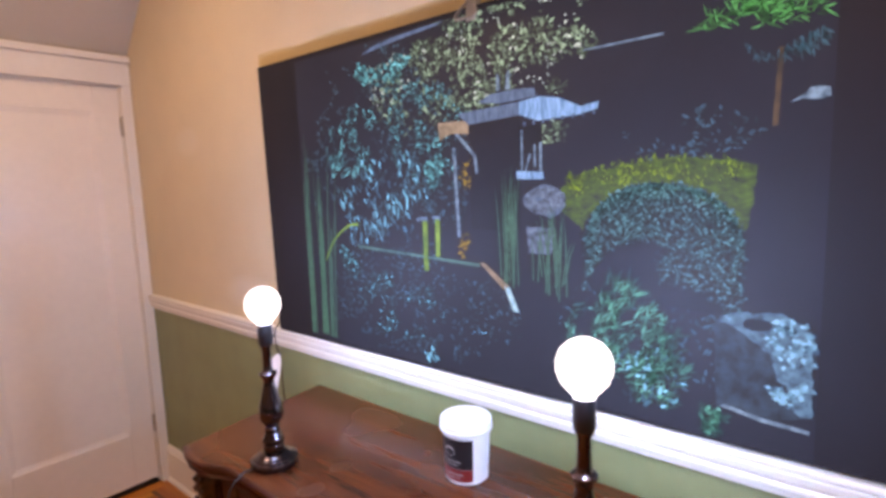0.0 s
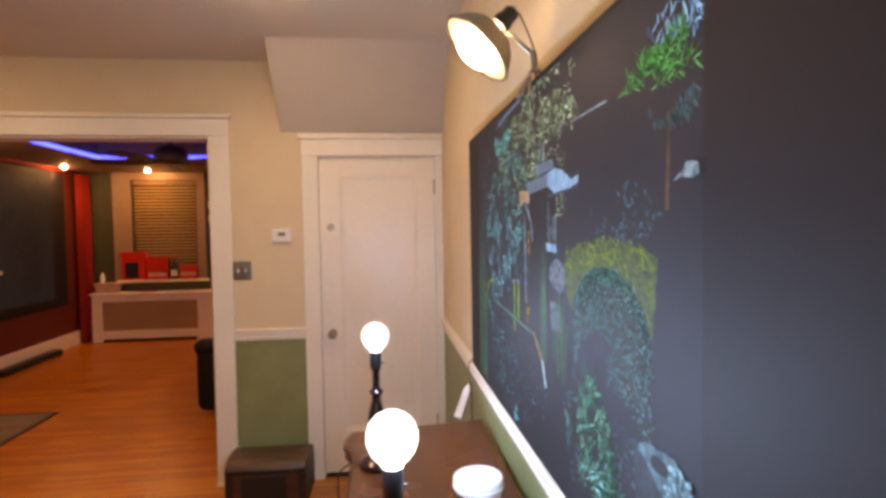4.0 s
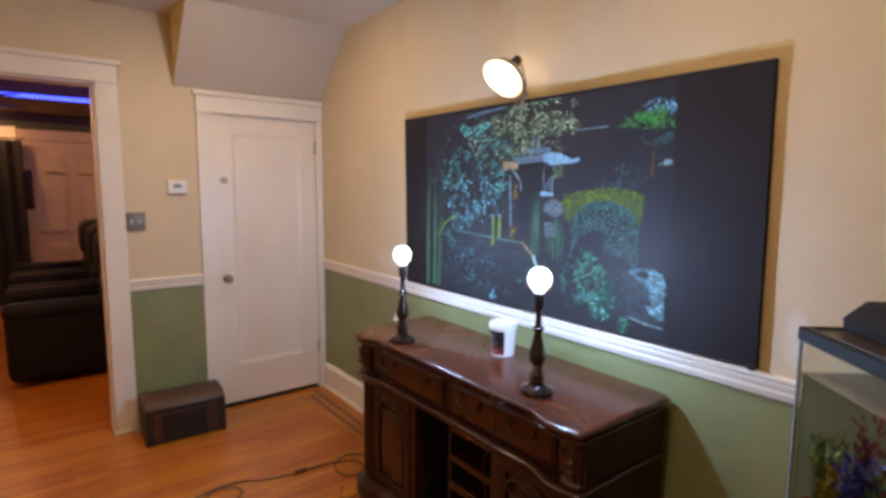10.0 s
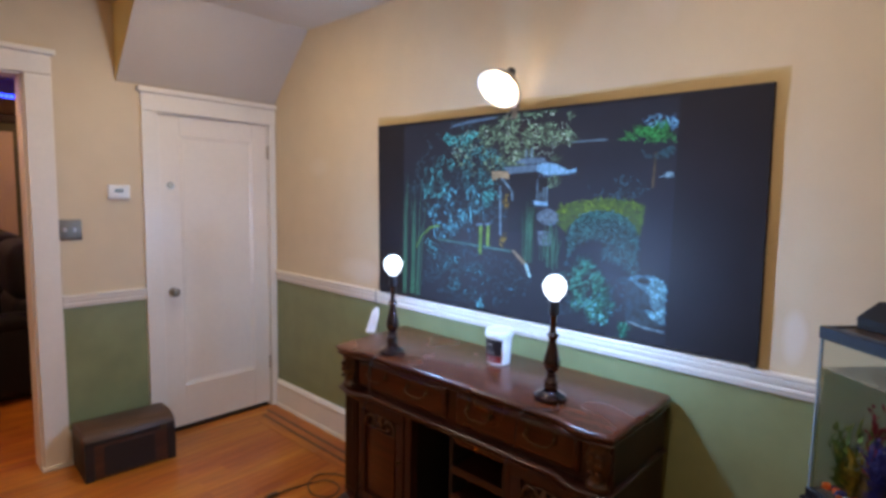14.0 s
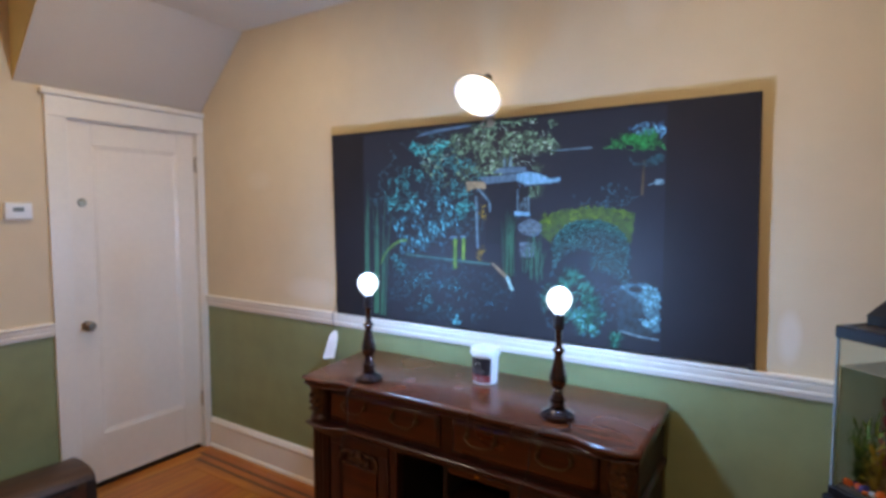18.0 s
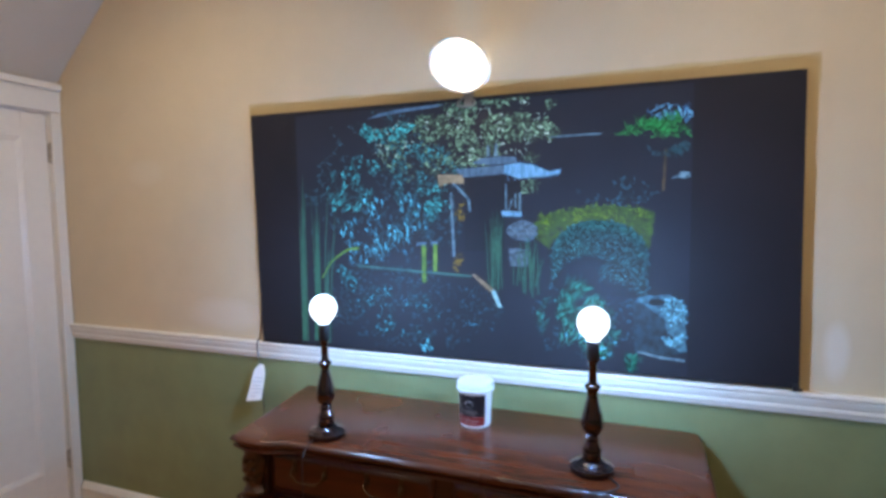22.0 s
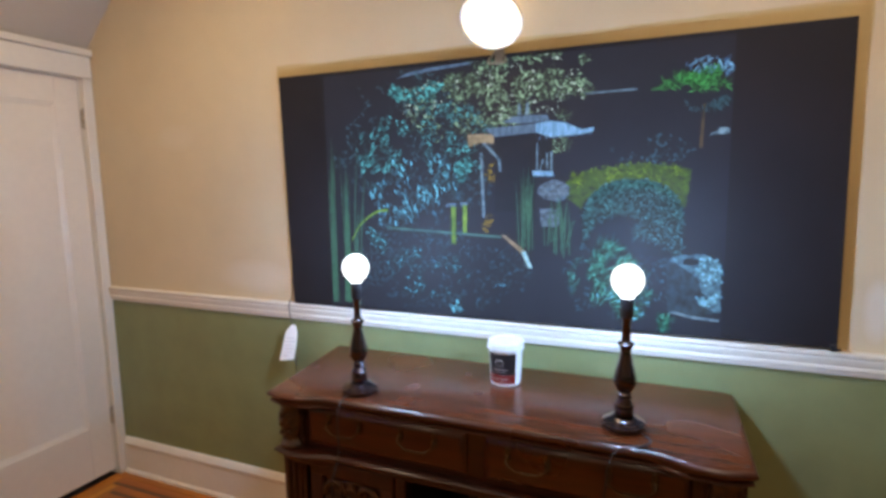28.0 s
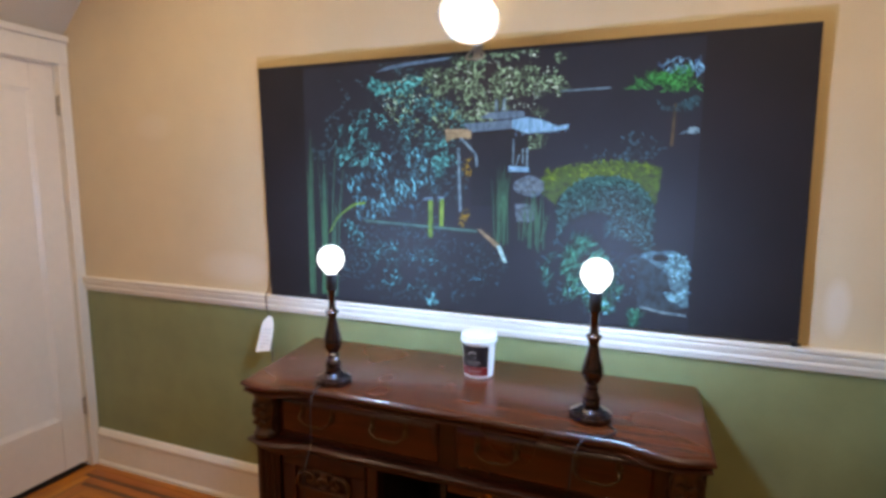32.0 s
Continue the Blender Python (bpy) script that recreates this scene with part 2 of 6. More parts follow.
def wall_paint(name, ochre_box=None, patches=(), split=0.98):
    """Cream above the rail, green below it; roller texture, smudges, an older ochre strip and filler patches where given."""
    m, n, l, b = nodes_of(name)
    pos = world_pos(n, l)
    sep = n.new("ShaderNodeSeparateXYZ")
    l.new(pos, sep.inputs[0])
    x, y, z = sep.outputs
    big = noise_tex(n, l, pos, 1.1, 3.0)
    mid = noise_tex(n, l, pos, 6.0, 4.0)
    fine = noise_tex(n, l, pos, 160.0, 3.0)
    cream = ramp(n, number(n, l, "ADD", number(n, l, "MULTIPLY", big, 0.6), number(n, l, "MULTIPLY", mid, 0.4)), [(0.3, tuple(c * 0.93 for c in CREAM)), (0.7, tuple(c * 1.06 for c in CREAM))], l)
    green = ramp(n, mid, [(0.3, tuple(c * 0.9 for c in GREEN)), (0.7, tuple(c * 1.1 for c in GREEN))], l)
    if ochre_box:
        wob = number(n, l, "MULTIPLY_ADD", noise_tex(n, l, pos, 3.0, 2.0), 0.03, -0.015)
        for x0, x1, z0, z1 in ochre_box:
            f = number(n, l, "MULTIPLY", band(n, l, number(n, l, "ADD", x, wob), x0, x1), band(n, l, number(n, l, "ADD", z, wob), z0, z1))
            cream = mixed(n, l, f, cream, OCHRE)
    for (px, pz, rx, rz, s) in patches:
        u = number(n, l, "DIVIDE", number(n, l, "SUBTRACT", x, px), rx)
        v = number(n, l, "DIVIDE", number(n, l, "SUBTRACT", z, pz), rz)
        d = number(n, l, "ADD", number(n, l, "POWER", u, 2.0), number(n, l, "POWER", v, 2.0))
        d = number(n, l, "ADD", d, number(n, l, "MULTIPLY_ADD", mid, 1.4, -0.7))
        f = number(n, l, "MULTIPLY", number(n, l, "SUBTRACT", 1.25, d, clamp=True), s)
        cream = mixed(n, l, f, cream, (0.78, 0.70, 0.60))
    low = number(n, l, "LESS_THAN", z, split)
    l.new(mixed(n, l, low, cream, green), b.inputs["Base Color"])
    l.new(number(n, l, "MULTIPLY_ADD", low, -0.2, 0.62), b.inputs["Roughness"])
    bumped(n, l, b, number(n, l, "ADD", number(n, l, "MULTIPLY", fine, 0.5), number(n, l, "MULTIPLY", mid, 0.8)), 0.12, 0.0015)
    return m


M_WALL_N = wall_paint("wall_paint_screen", ((1.150, 3.178, 1.93, 2.012), (3.0, 3.178, 0.9, 2.0)), [(3.24, 1.14, 0.035, 0.09, 0.6), (0.98, 1.12, 0.2, 0.07, 0.35), (0.55, 1.75, 0.12, 0.06, 0.2), (2.75, 2.35, 0.08, 0.14, 0.2)])
M_WALL = wall_paint("wall_paint")
M_CEIL = surface("ceiling_paint", (0.64, 0.565, 0.44), 0.75, vary=0.06, fine=140, coarse=2.0, bump=0.12)
M_TRIM = surface("white_trim_paint", (0.79, 0.722, 0.610), 0.38, vary=0.05, fine=40, coarse=4.0, bump=0.1, dist=0.0008)
M_DOORP = surface("door_paint", (0.80, 0.715, 0.595), 0.36, vary=0.05, fine=30, coarse=2.5, bump=0.1, dist=0.0008)
M_FLOOR = wood("oak_floor", (0.275, 0.072, 0.007), (0.585, 0.187, 0.019), "y", 0.36, 0.15, random=0.13)
M_FLOOR_REST = wood("oak_floor_rest", (0.275, 0.072, 0.007), (0.585, 0.187, 0.019), "y", 0.36, 0.15, random=0.13, island=True)
M_INLAY = wood("walnut_inlay", (0.075, 0.026, 0.008), (0.17, 0.06, 0.018), "x", 0.35, 0.2, random=0.1)
M_GAP = surface("dark_subfloor", (0.05, 0.022, 0.009), 0.8)
# One wood in steps: lamplight lightens the top's colour, shade darkens the fronts'.
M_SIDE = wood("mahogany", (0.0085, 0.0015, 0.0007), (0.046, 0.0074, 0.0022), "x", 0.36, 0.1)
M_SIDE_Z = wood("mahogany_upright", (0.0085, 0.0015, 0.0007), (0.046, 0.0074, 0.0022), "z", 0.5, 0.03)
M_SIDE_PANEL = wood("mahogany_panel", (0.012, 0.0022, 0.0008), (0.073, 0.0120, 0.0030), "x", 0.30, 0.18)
M_SIDE_TOP = wood("mahogany_top_lit", (0.028, 0.0064, 0.0020), (0.130, 0.031, 0.0080), "x", 0.25, 0.12, scale=0.8)
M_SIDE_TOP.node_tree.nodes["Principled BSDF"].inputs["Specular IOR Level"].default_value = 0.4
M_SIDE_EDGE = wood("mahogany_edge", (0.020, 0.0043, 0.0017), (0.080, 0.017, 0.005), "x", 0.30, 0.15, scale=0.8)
M_CARVE = surface("carved_mahogany", (0.050, 0.019, 0.0065), 0.34, vary=0.9, fine=70, coarse=45, bump=0.8, dist=0.004)
# Near-black stands in for shade in cabinet recesses and the door gap.
M_DARKIN = surface("recess_shade", (0.012, 0.006, 0.004), 0.7)
M_BRASS_OLD = surface("aged_brass", (0.085, 0.062, 0.038), 0.36, 0.85, vary=0.45, fine=150)
M_NICKEL = surface("worn_nickel", (0.46, 0.41, 0.30), 0.42, 1.0, vary=0.15)
M_BRASS = surface("polished_brass", (0.55, 0.34, 0.11), 0.25, 1.0, vary=0.15)
M_STEEL = surface("brushed_steel", (0.36, 0.34, 0.32), 0.46, 1.0, vary=0.12, fine=200)
M_BRONZE = surface("dark_bronze_lamp", (0.042, 0.022, 0.021), 0.17, 0.75, vary=0.5, fine=24, coarse=9, bump=0.06, coat=0.9)
M_BRONZE.node_tree.nodes["Principled BSDF"].inputs["Coat Roughness"].default_value = 0.07
M_PLASTIC_W = surface("white_plastic", (0.78, 0.77, 0.74), 0.35, vary=0.03, bump=0.03)
M_PLASTIC_B = surface("black_plastic", (0.013, 0.013, 0.015), 0.38, vary=0.15, bump=0.05)
M_RUBBER = surface("cord_rubber", (0.022, 0.018, 0.015), 0.5, bump=0.05)
M_PAPER = surface("paper_tag", (0.74, 0.71, 0.65), 0.75, vary=0.06, fine=50)
M_LABEL_B = surface("black_label", (0.012, 0.011, 0.012), 0.3, bump=0.0)
M_PRINT = surface("grey_print", (0.50, 0.49, 0.47), 0.4, bump=0.0)
M_LABEL_R = surface("red_label", (0.24, 0.022, 0.018), 0.35, bump=0.0)
M_LEATHER = surface("black_leather", (0.008, 0.007, 0.007), 0.62, vary=0.25, fine=90, coarse=6, bump=0.35, dist=0.002)
M_LEATHER.node_tree.nodes["Principled BSDF"].inputs["Specular IOR Level"].default_value = 0.25


def bulb_glass(name, col, power):
    """A glowing bulb envelope that lets half of the light from its core through."""
    m, n, l, b = nodes_of(name)
    em = n.new("ShaderNodeEmission")
    em.inputs[0].default_value, em.inputs[1].default_value = (*col, 1), power
    tr = n.new("ShaderNodeBsdfTransparent")
    mx = n.new("ShaderNodeMixShader")
    mx.inputs[0].default_value = 0.5
    l.new(em.outputs[0], mx.inputs[1])
    l.new(tr.outputs[0], mx.inputs[2])
    l.new(mx.outputs[0], n["Material Output"].inputs[0])
    return m


M_BULB = bulb_glass("lamp_bulb_glass", (0.80, 0.91, 1.0), 3.2)
M_BULB_CORE = glow("lamp_bulb_core", COOL, BULB_POWER * 4.0)
M_CLAMP_BULB = glow("clamp_bulb_glow", CLAMP_WARM, CLAMP_POWER)
M_DOWN = glow("downlight_glow", WARM, DOWNLIGHT_POWER)
M_DOWN_NEXT = glow("far_downlight_glow", NEXT_WARM, NEXT_DOWNLIGHT_POWER)
M_LED = glow("blue_led_glow", (0.03, 0.07, 1.0), LED_POWER)

# ---- setting: main room ----
def wall_with_hole(name, x0, x1, holes, ylo, yhi, top, material):
    """A wall across x0..x1 that runs along y, with openings (y0, y1, top) from the floor."""
    b = bmesh.new()
    edges = sorted(holes)
    y = ylo
    for a, c, h in edges:
        box(x0, x1, y, a, 0, top, bm=b)
        box(x0, x1, a, c, h, top, bm=b)
        y = c
    box(x0, x1, y, yhi, 0, top, bm=b)
    return tagged(part(name, b, material), kind="structure")


tagged(part("wall_north", box(-WALL_T, ROOM_E + 0.1, 0.0, 0.14, 0, CEIL + 0.1), M_WALL_N), "cream painted wall with green wainscot and an ochre strip", "wall", kind="structure")
ob = wall_with_hole("wall_west", -WALL_T, 0.0, [(DOOR_L, DOOR_R, DOOR_TOP), (OPEN_L, OPEN_R, OPEN_TOP)], ROOM_S, 0.0, CEIL + 0.1, M_WALL)
tagged(ob, "cream wall with green wainscot, a door and a wide opening", "wall")
tagged(part("wall_east", box(ROOM_E, ROOM_E + 0.1, ROOM_S, 0.0, 0, CEIL + 0.1), M_WALL), "cream and green painted wall", "wall", kind="structure")
tagged(part("wall_south", box(-WALL_T, ROOM_E + 0.1, ROOM_S - 0.1, ROOM_S, 0, CEIL + 0.1), M_WALL), "cream and green painted wall", "wall", kind="structure")
tagged(part("ceiling", box(-WALL_T, ROOM_E + 0.1, ROOM_S - 0.1, 0.14, CEIL, CEIL + 0.12), M_CEIL), "plain off-white painted ceiling", "ceiling", kind="structure")

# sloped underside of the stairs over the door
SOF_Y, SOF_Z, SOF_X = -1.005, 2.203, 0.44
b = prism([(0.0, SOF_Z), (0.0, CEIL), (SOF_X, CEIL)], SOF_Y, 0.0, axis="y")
# Slope: ceiling paint dimmed; end: ochre brightened. Both put light into the colour.
ob = part("soffit", b, [surface("soffit_dimmed_paint", (0.56, 0.485, 0.385), 0.7, vary=0.06, fine=140, coarse=2.0, bump=0.12), surface("brightened_ochre_paint", (0.82, 0.62, 0.24), 0.6, fine=120, bump=0.1)])
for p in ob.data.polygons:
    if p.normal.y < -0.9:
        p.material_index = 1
tagged(ob, "sloped grey-white stair soffit with an ochre end, painted brighter", "soffit", kind="structure")


def moulding(profile, a, c, name, material, label, normal):
    """A moulding: profile (out, z) swept from a to c, standing out along normal."""
    b = bmesh.new()
    rings = []
    for p in (a, c):
        rings.append([b.verts.new((p[0] + normal[0] * o, p[1] + normal[1] * o, z)) for o, z in profile])
    n = len(profile)
    for i in range(n):
        b.faces.new((rings[0][i], rings[0][(i + 1) % n], rings[1][(i + 1) % n], rings[1][i]))
    b.faces.new(rings[0][::-1])
    b.faces.new(rings[1])
    bmesh.ops.recalc_face_normals(b, faces=b.faces)
    return tagged(part(name, b, material), label, "trim", kind="structure")


RAIL = [(0, RAIL0), (0.012, RAIL0), (0.014, RAIL0 + 0.012), (0.019, RAIL0 + 0.016), (0.019, RAIL0 + 0.024), (0.015, RAIL0 + 0.028), (0.021, RAIL0 + 0.036), (0.023, RAIL0 + 0.049), (0.019, RAIL0 + 0.053), (0.028, RAIL0 + 0.060), (0.028, RAIL1 - 0.003), (0.025, RAIL1), (0, RAIL1)]
RAIL_W = [(o, z - 0.036) for o, z in RAIL]
BASE = [(0, 0.0), (0.03, 0.0), (0.03, 0.012), (0.02, 0.025), (0.017, 0.15), (0.022, 0.158), (0.022, 0.17), (0.012, 0.188), (0.005, 0.196), (0, 0.196)]
CAS_L = -0.883
moulding(RAIL, (0.028, 0, 0), (ROOM_E, 0, 0), "chair_rail", M_TRIM, "white ridged wooden chair rail", (0, -1))
moulding(RAIL_W, (0, -1.312, 0), (0, CAS_L, 0), "chair_rail", M_TRIM, "white ridged wooden chair rail", (1, 0))
moulding(BASE, (0.028, 0, 0), (ROOM_E, 0, 0), "baseboard", M_TRIM, "tall white wooden baseboard", (0, -1))
moulding(BASE, (0, -1.312, 0), (0, CAS_L, 0), "baseboard", M_TRIM, "tall white wooden baseboard", (1, 0))
moulding(BASE, (0, ROOM_S, 0), (0, OPEN_L - 0.12, 0), "baseboard", M_TRIM, "tall white wooden baseboard", (1, 0))
moulding(RAIL_W, (0, ROOM_S, 0), (0, OPEN_L - 0.12, 0), "chair_rail", M_TRIM, "white ridged wooden chair rail", (1, 0))
moulding(BASE, (ROOM_E, ROOM_S, 0), (ROOM_E, 0, 0), "baseboard", M_TRIM, "tall white wooden baseboard", (-1, 0))
moulding(RAIL, (ROOM_E, ROOM_S, 0), (ROOM_E, 0, 0), "chair_rail", M_TRIM, "white ridged wooden chair rail", (-1, 0))
moulding(BASE, (0, ROOM_S, 0), (ROOM_E, ROOM_S, 0), "baseboard", M_TRIM, "tall white wooden baseboard", (0, 1))
moulding(RAIL, (0, ROOM_S, 0), (ROOM_E, ROOM_S, 0), "chair_rail", M_TRIM, "white ridged wooden chair rail", (0, 1))


# door
M_HINGE = surface("painted_hinge", (0.40, 0.33, 0.24), 0.42, 0.3, vary=0.55, fine=160, coarse=50)


def door_leaf_west():
    d = thing("door_1", "closed white painted one-panel wooden door", "door", kind="structure")
    x = -0.012
    b = bmesh.new()
    y0, y1, z0, z1 = DOOR_L + 0.004, DOOR_R - 0.004, 0.026, DOOR_TOP - 0.004
    py0, py1, pz0, pz1 = y0 + 0.125, y1 - 0.115, 0.30, z1 - 0.125
    t = 0.04
    box(x - t, x, y0, py0, z0, z1, 0.002, 1, b)
    box(x - t, x, py1, y1, z0, z1, 0.002, 1, b)
    box(x - t, x, py0, py1, z0, pz0, 0.002, 1, b)
    box(x - t, x, py0, py1, pz1, z1, 0.002, 1, b)
    part("frame", b, M_DOORP, d)
    # sunk panel with a sloping edge round it
    b = bmesh.new()
    outer = [(py0, pz0), (py1, pz0), (py1, pz1), (py0, pz1)]
    g = 0.022
    inner = [(py0 + g, pz0 + g), (py1 - g, pz0 + g), (py1 - g, pz1 - g), (py0 + g, pz1 - g)]
    vo = [b.verts.new((x - 0.003, u, v)) for u, v in outer]
    vi = [b.verts.new((x - 0.010, u, v)) for u, v in inner]
    for k in range(4):
        b.faces.new((vo[k], vo[(k + 1) % 4], vi[(k + 1) % 4], vi[k]))
    b.faces.new(vi)
    vb = [b.verts.new((x - t + 0.004, u, v)) for u, v in outer]
    b.faces.new(vb[::-1])
    for k in range(4):
        b.faces.new((vo[(k + 1) % 4], vo[k], vb[k], vb[(k + 1) % 4]))
    bmesh.ops.recalc_face_normals(b, faces=b.faces)
    part("panel", b, M_DOORP, d)
    to_x = pose(0, 0, 0, 0, 90, 0)
    knob = part("knob", lathe([(0, 0.062), (0.018, 0.06), (0.0265, 0.05), (0.027, 0.042), (0.02, 0.032), (0.010, 0.026), (0.010, 0.006), (0.026, 0.005), (0.027, 0.0), (0, 0)], 24, pose(x, -0.717, 0.933) @ to_x), surface("worn_bronze_knob", (0.33, 0.26, 0.185), 0.35, 1.0, vary=0.25), d, "round worn metal knob", True)
    part("deadbolt", lathe([(0, 0.014), (0.008, 0.0135), (0.009, 0.010), (0.019, 0.009), (0.023, 0.004), (0.023, 0), (0, 0)], 24, pose(x, -0.715, 1.611) @ to_x), M_NICKEL, d, "round worn nickel deadbolt", True)
    for z in (1.86, 0.33):
        b = lathe([(0, -0.05), (0.006, -0.05), (0.0065, -0.046), (0.0065, 0.046), (0.006, 0.05), (0.004, 0.056), (0, 0.057)], 12, pose(0.004, DOOR_R + 0.002, z))
        box(-0.006, 0.003, DOOR_R - 0.010, DOOR_R + 0.010, z - 0.044, z + 0.044, 0.001, 1, b)
        h = part("hinge", b, M_HINGE, d, "painted metal hinge", True)
    return d


door_leaf_west()
# Near-black strip on the floor paints the shade in the door gap.
tagged(part("door_gap_shade", box(-0.12, -0.004, DOOR_L + 0.004, DOOR_R - 0.004, 0.0005, 0.005, 0.001, 1), M_DARKIN), "dark strip painted for the shade under the door", "threshold", kind="structure")
# Unseen panel, added so that the gap round the door stays dark.
tagged(part("door_gap_backing", box(-WALL_T - 0.02, -WALL_T, DOOR_L - 0.05, 0.0, 0, 2.1), M_DARKIN), "unseen dark panel added behind the door", "wall", kind="structure")


def casing(name, y0, y1, top, widths, cap, label, x=0.0, sign=1, head_h=0.105, over=0.02, plinth=False):
    """Door casing on a wall that runs along y: uprights, head board, cap."""
    d = thing(name, label, "trim", kind="structure")
    wl, wr = widths
    f = lambda a, c: (min(a, c), max(a, c))
    for nm, a, c in (("upright", y0 - wl, y0), ("upright", y1, y1 + wr)):
        b = box(*f(x, x + sign * 0.022), a, c, 0, top, 0.003, 2)
        if plinth:
            box(*f(x, x + sign * 0.034), a - 0.012, c + 0.012, 0, 0.022, 0.006, 3, b)
        part(nm, b, M_TRIM, d)
    part("head_board", box(*f(x, x + sign * 0.025), y0 - wl, y1 + wr, top + 0.001, top + head_h, 0.003, 2), M_TRIM, d)
    part("cap", box(*f(x, x + sign * 0.042), y0 - wl - over, min(y1 + wr + over, -0.001), top + head_h + 0.001, top + head_h + cap, 0.006, 3), M_TRIM, d)
    return d


casing("door_casing", DOOR_L, DOOR_R, DOOR_TOP, (0.098, 0.048), 0.034, "white painted wooden door casing with a cap")
casing("opening_casing", OPEN_L, OPEN_R, OPEN_TOP, (0.12, 0.12), 0.03, "wide white painted casing round the opening", plinth=True)
casing("opening_casing", OPEN_L, OPEN_R, OPEN_TOP, (0.12, 0.12), 0.03, "wide white painted casing round the opening", x=-WALL_T, sign=-1)
b = bmesh.new()
box(-WALL_T, 0, OPEN_R - 0.012, OPEN_R, 0, OPEN_TOP, bm=b)
box(-WALL_T, 0, OPEN_L, OPEN_L + 0.012, 0, OPEN_TOP, bm=b)
box(-WALL_T, 0, OPEN_L, OPEN_R, OPEN_TOP - 0.012, OPEN_TOP, bm=b)
tagged(part("opening_jamb", b, M_TRIM), "white painted jamb of the opening", "trim", kind="structure")
b = bmesh.new()
box(-WALL_T, -0.002, DOOR_R - 0.003, DOOR_R, 0, DOOR_TOP, bm=b)
box(-WALL_T, -0.002, DOOR_L, DOOR_L + 0.003, 0, DOOR_TOP, bm=b)
box(-WALL_T, -0.002, DOOR_L, DOOR_R, DOOR_TOP - 0.003, DOOR_TOP, bm=b)
tagged(part("door_jamb", b, M_TRIM), "white painted door jamb", "trim", kind="structure")

# ---- setting: next room ----
M_NGREEN = surface("dark_green_paint", (0.055, 0.06, 0.03), 0.55, fine=100)
M_NRED = surface("dark_red_paint", (0.13, 0.02, 0.012), 0.5, fine=100)
# Ceiling colour lowered because little light reaches it; the dimness is painted.
M_NCEIL = surface("dimmed_ceiling_paint", (0.29, 0.215, 0.165), 0.7, vary=0.06)
M_BLIND = surface("tan_blind", (0.36, 0.24, 0.12), 0.55, vary=0.08, random=0.08)
M_REDCLOTH = surface("red_curtain_cloth", (0.30, 0.012, 0.008), 0.8, vary=0.2, fine=200)
M_BLACKCLOTH = surface("black_curtain_cloth", (0.02, 0.018, 0.018), 0.85, vary=0.25, fine=200)
M_GRILLE = surface("tan_grille", (0.36, 0.24, 0.13), 0.55, vary=0.1)
tagged(part("wall_next_south", box(FAR_X - 0.1, -WALL_T, NEXT_S - 0.1, NEXT_S, 0, 2.75), M_NRED), "dark red painted wall", "wall", kind="structure")
tagged(part("wall_next_north", box(FAR_X - 0.1, -WALL_T - 0.02, NEXT_N, NEXT_N + 0.14, 0, 2.75), M_NGREEN), "dark green painted wall", "wall", kind="structure")
WIN = (-4.07, -3.145, 0.90, 2.36)
b = bmesh.new()
box(FAR_X - 0.12, FAR_X, NEXT_S, WIN[0], 0, 2.75, bm=b)
box(FAR_X - 0.12, FAR_X, WIN[1], NEXT_N, 0, 2.75, bm=b)
box(FAR_X - 0.12, FAR_X, WIN[0], WIN[1], 0, WIN[2], bm=b)
box(FAR_X - 0.12, FAR_X, WIN[0], WIN[1], WIN[3], 2.75, bm=b)
tagged(part("wall_far", b, M_NGREEN), "dark green wall with a window", "wall", kind="structure")
TR = (-3.15, -0.95, -3.61, -0.75)    # tray in the far ceiling: x0, x1, y0, y1
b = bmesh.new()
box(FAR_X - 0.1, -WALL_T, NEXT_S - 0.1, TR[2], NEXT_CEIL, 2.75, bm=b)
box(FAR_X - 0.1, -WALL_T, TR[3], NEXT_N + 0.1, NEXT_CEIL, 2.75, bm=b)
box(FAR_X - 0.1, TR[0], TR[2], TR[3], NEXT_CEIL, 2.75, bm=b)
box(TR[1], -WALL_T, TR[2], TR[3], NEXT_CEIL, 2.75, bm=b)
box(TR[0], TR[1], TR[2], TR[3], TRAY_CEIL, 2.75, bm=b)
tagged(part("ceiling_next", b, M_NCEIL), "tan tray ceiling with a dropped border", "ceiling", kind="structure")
moulding([(0, 0), (0.025, 0), (0.02, 0.15), (0.012, 0.19), (0, 0.19)], (FAR_X, NEXT_S, 0), (-WALL_T, NEXT_S, 0), "baseboard", M_TRIM, "tall white wooden baseboard", (0, 1))
moulding([(0, 0), (0.025, 0), (0.02, 0.15), (0.012, 0.19), (0, 0.19)], (FAR_X, NEXT_S, 0), (FAR_X, -1.9, 0), "baseboard", M_TRIM, "tall white wooden baseboard", (1, 0))

# ---- recessed downlights, with unseen ones added as fill ----
def downlight(x, y, z, material, name="recessed_downlight", label="round recessed ceiling downlight, known or added as fill, switched on", r=0.075):
    d = thing(name, label, "downlight", (x, y, z), group="downlights")
    part("trim_ring", lathe([(r + 0.018, 0.0), (r + 0.016, -0.006), (r, -0.008), (r - 0.006, -0.001), (r - 0.006, 0.0)], 28), M_PLASTIC_W, d, smooth=True)
    part("lens", lathe([(0, -0.024), (r * 0.35, -0.0225), (r * 0.65, -0.017), (r - 0.012, -0.009), (r - 0.007, -0.003), (r - 0.007, -0.0005), (0, -0.0005)], 24), material, d, "glowing lens")
    return d


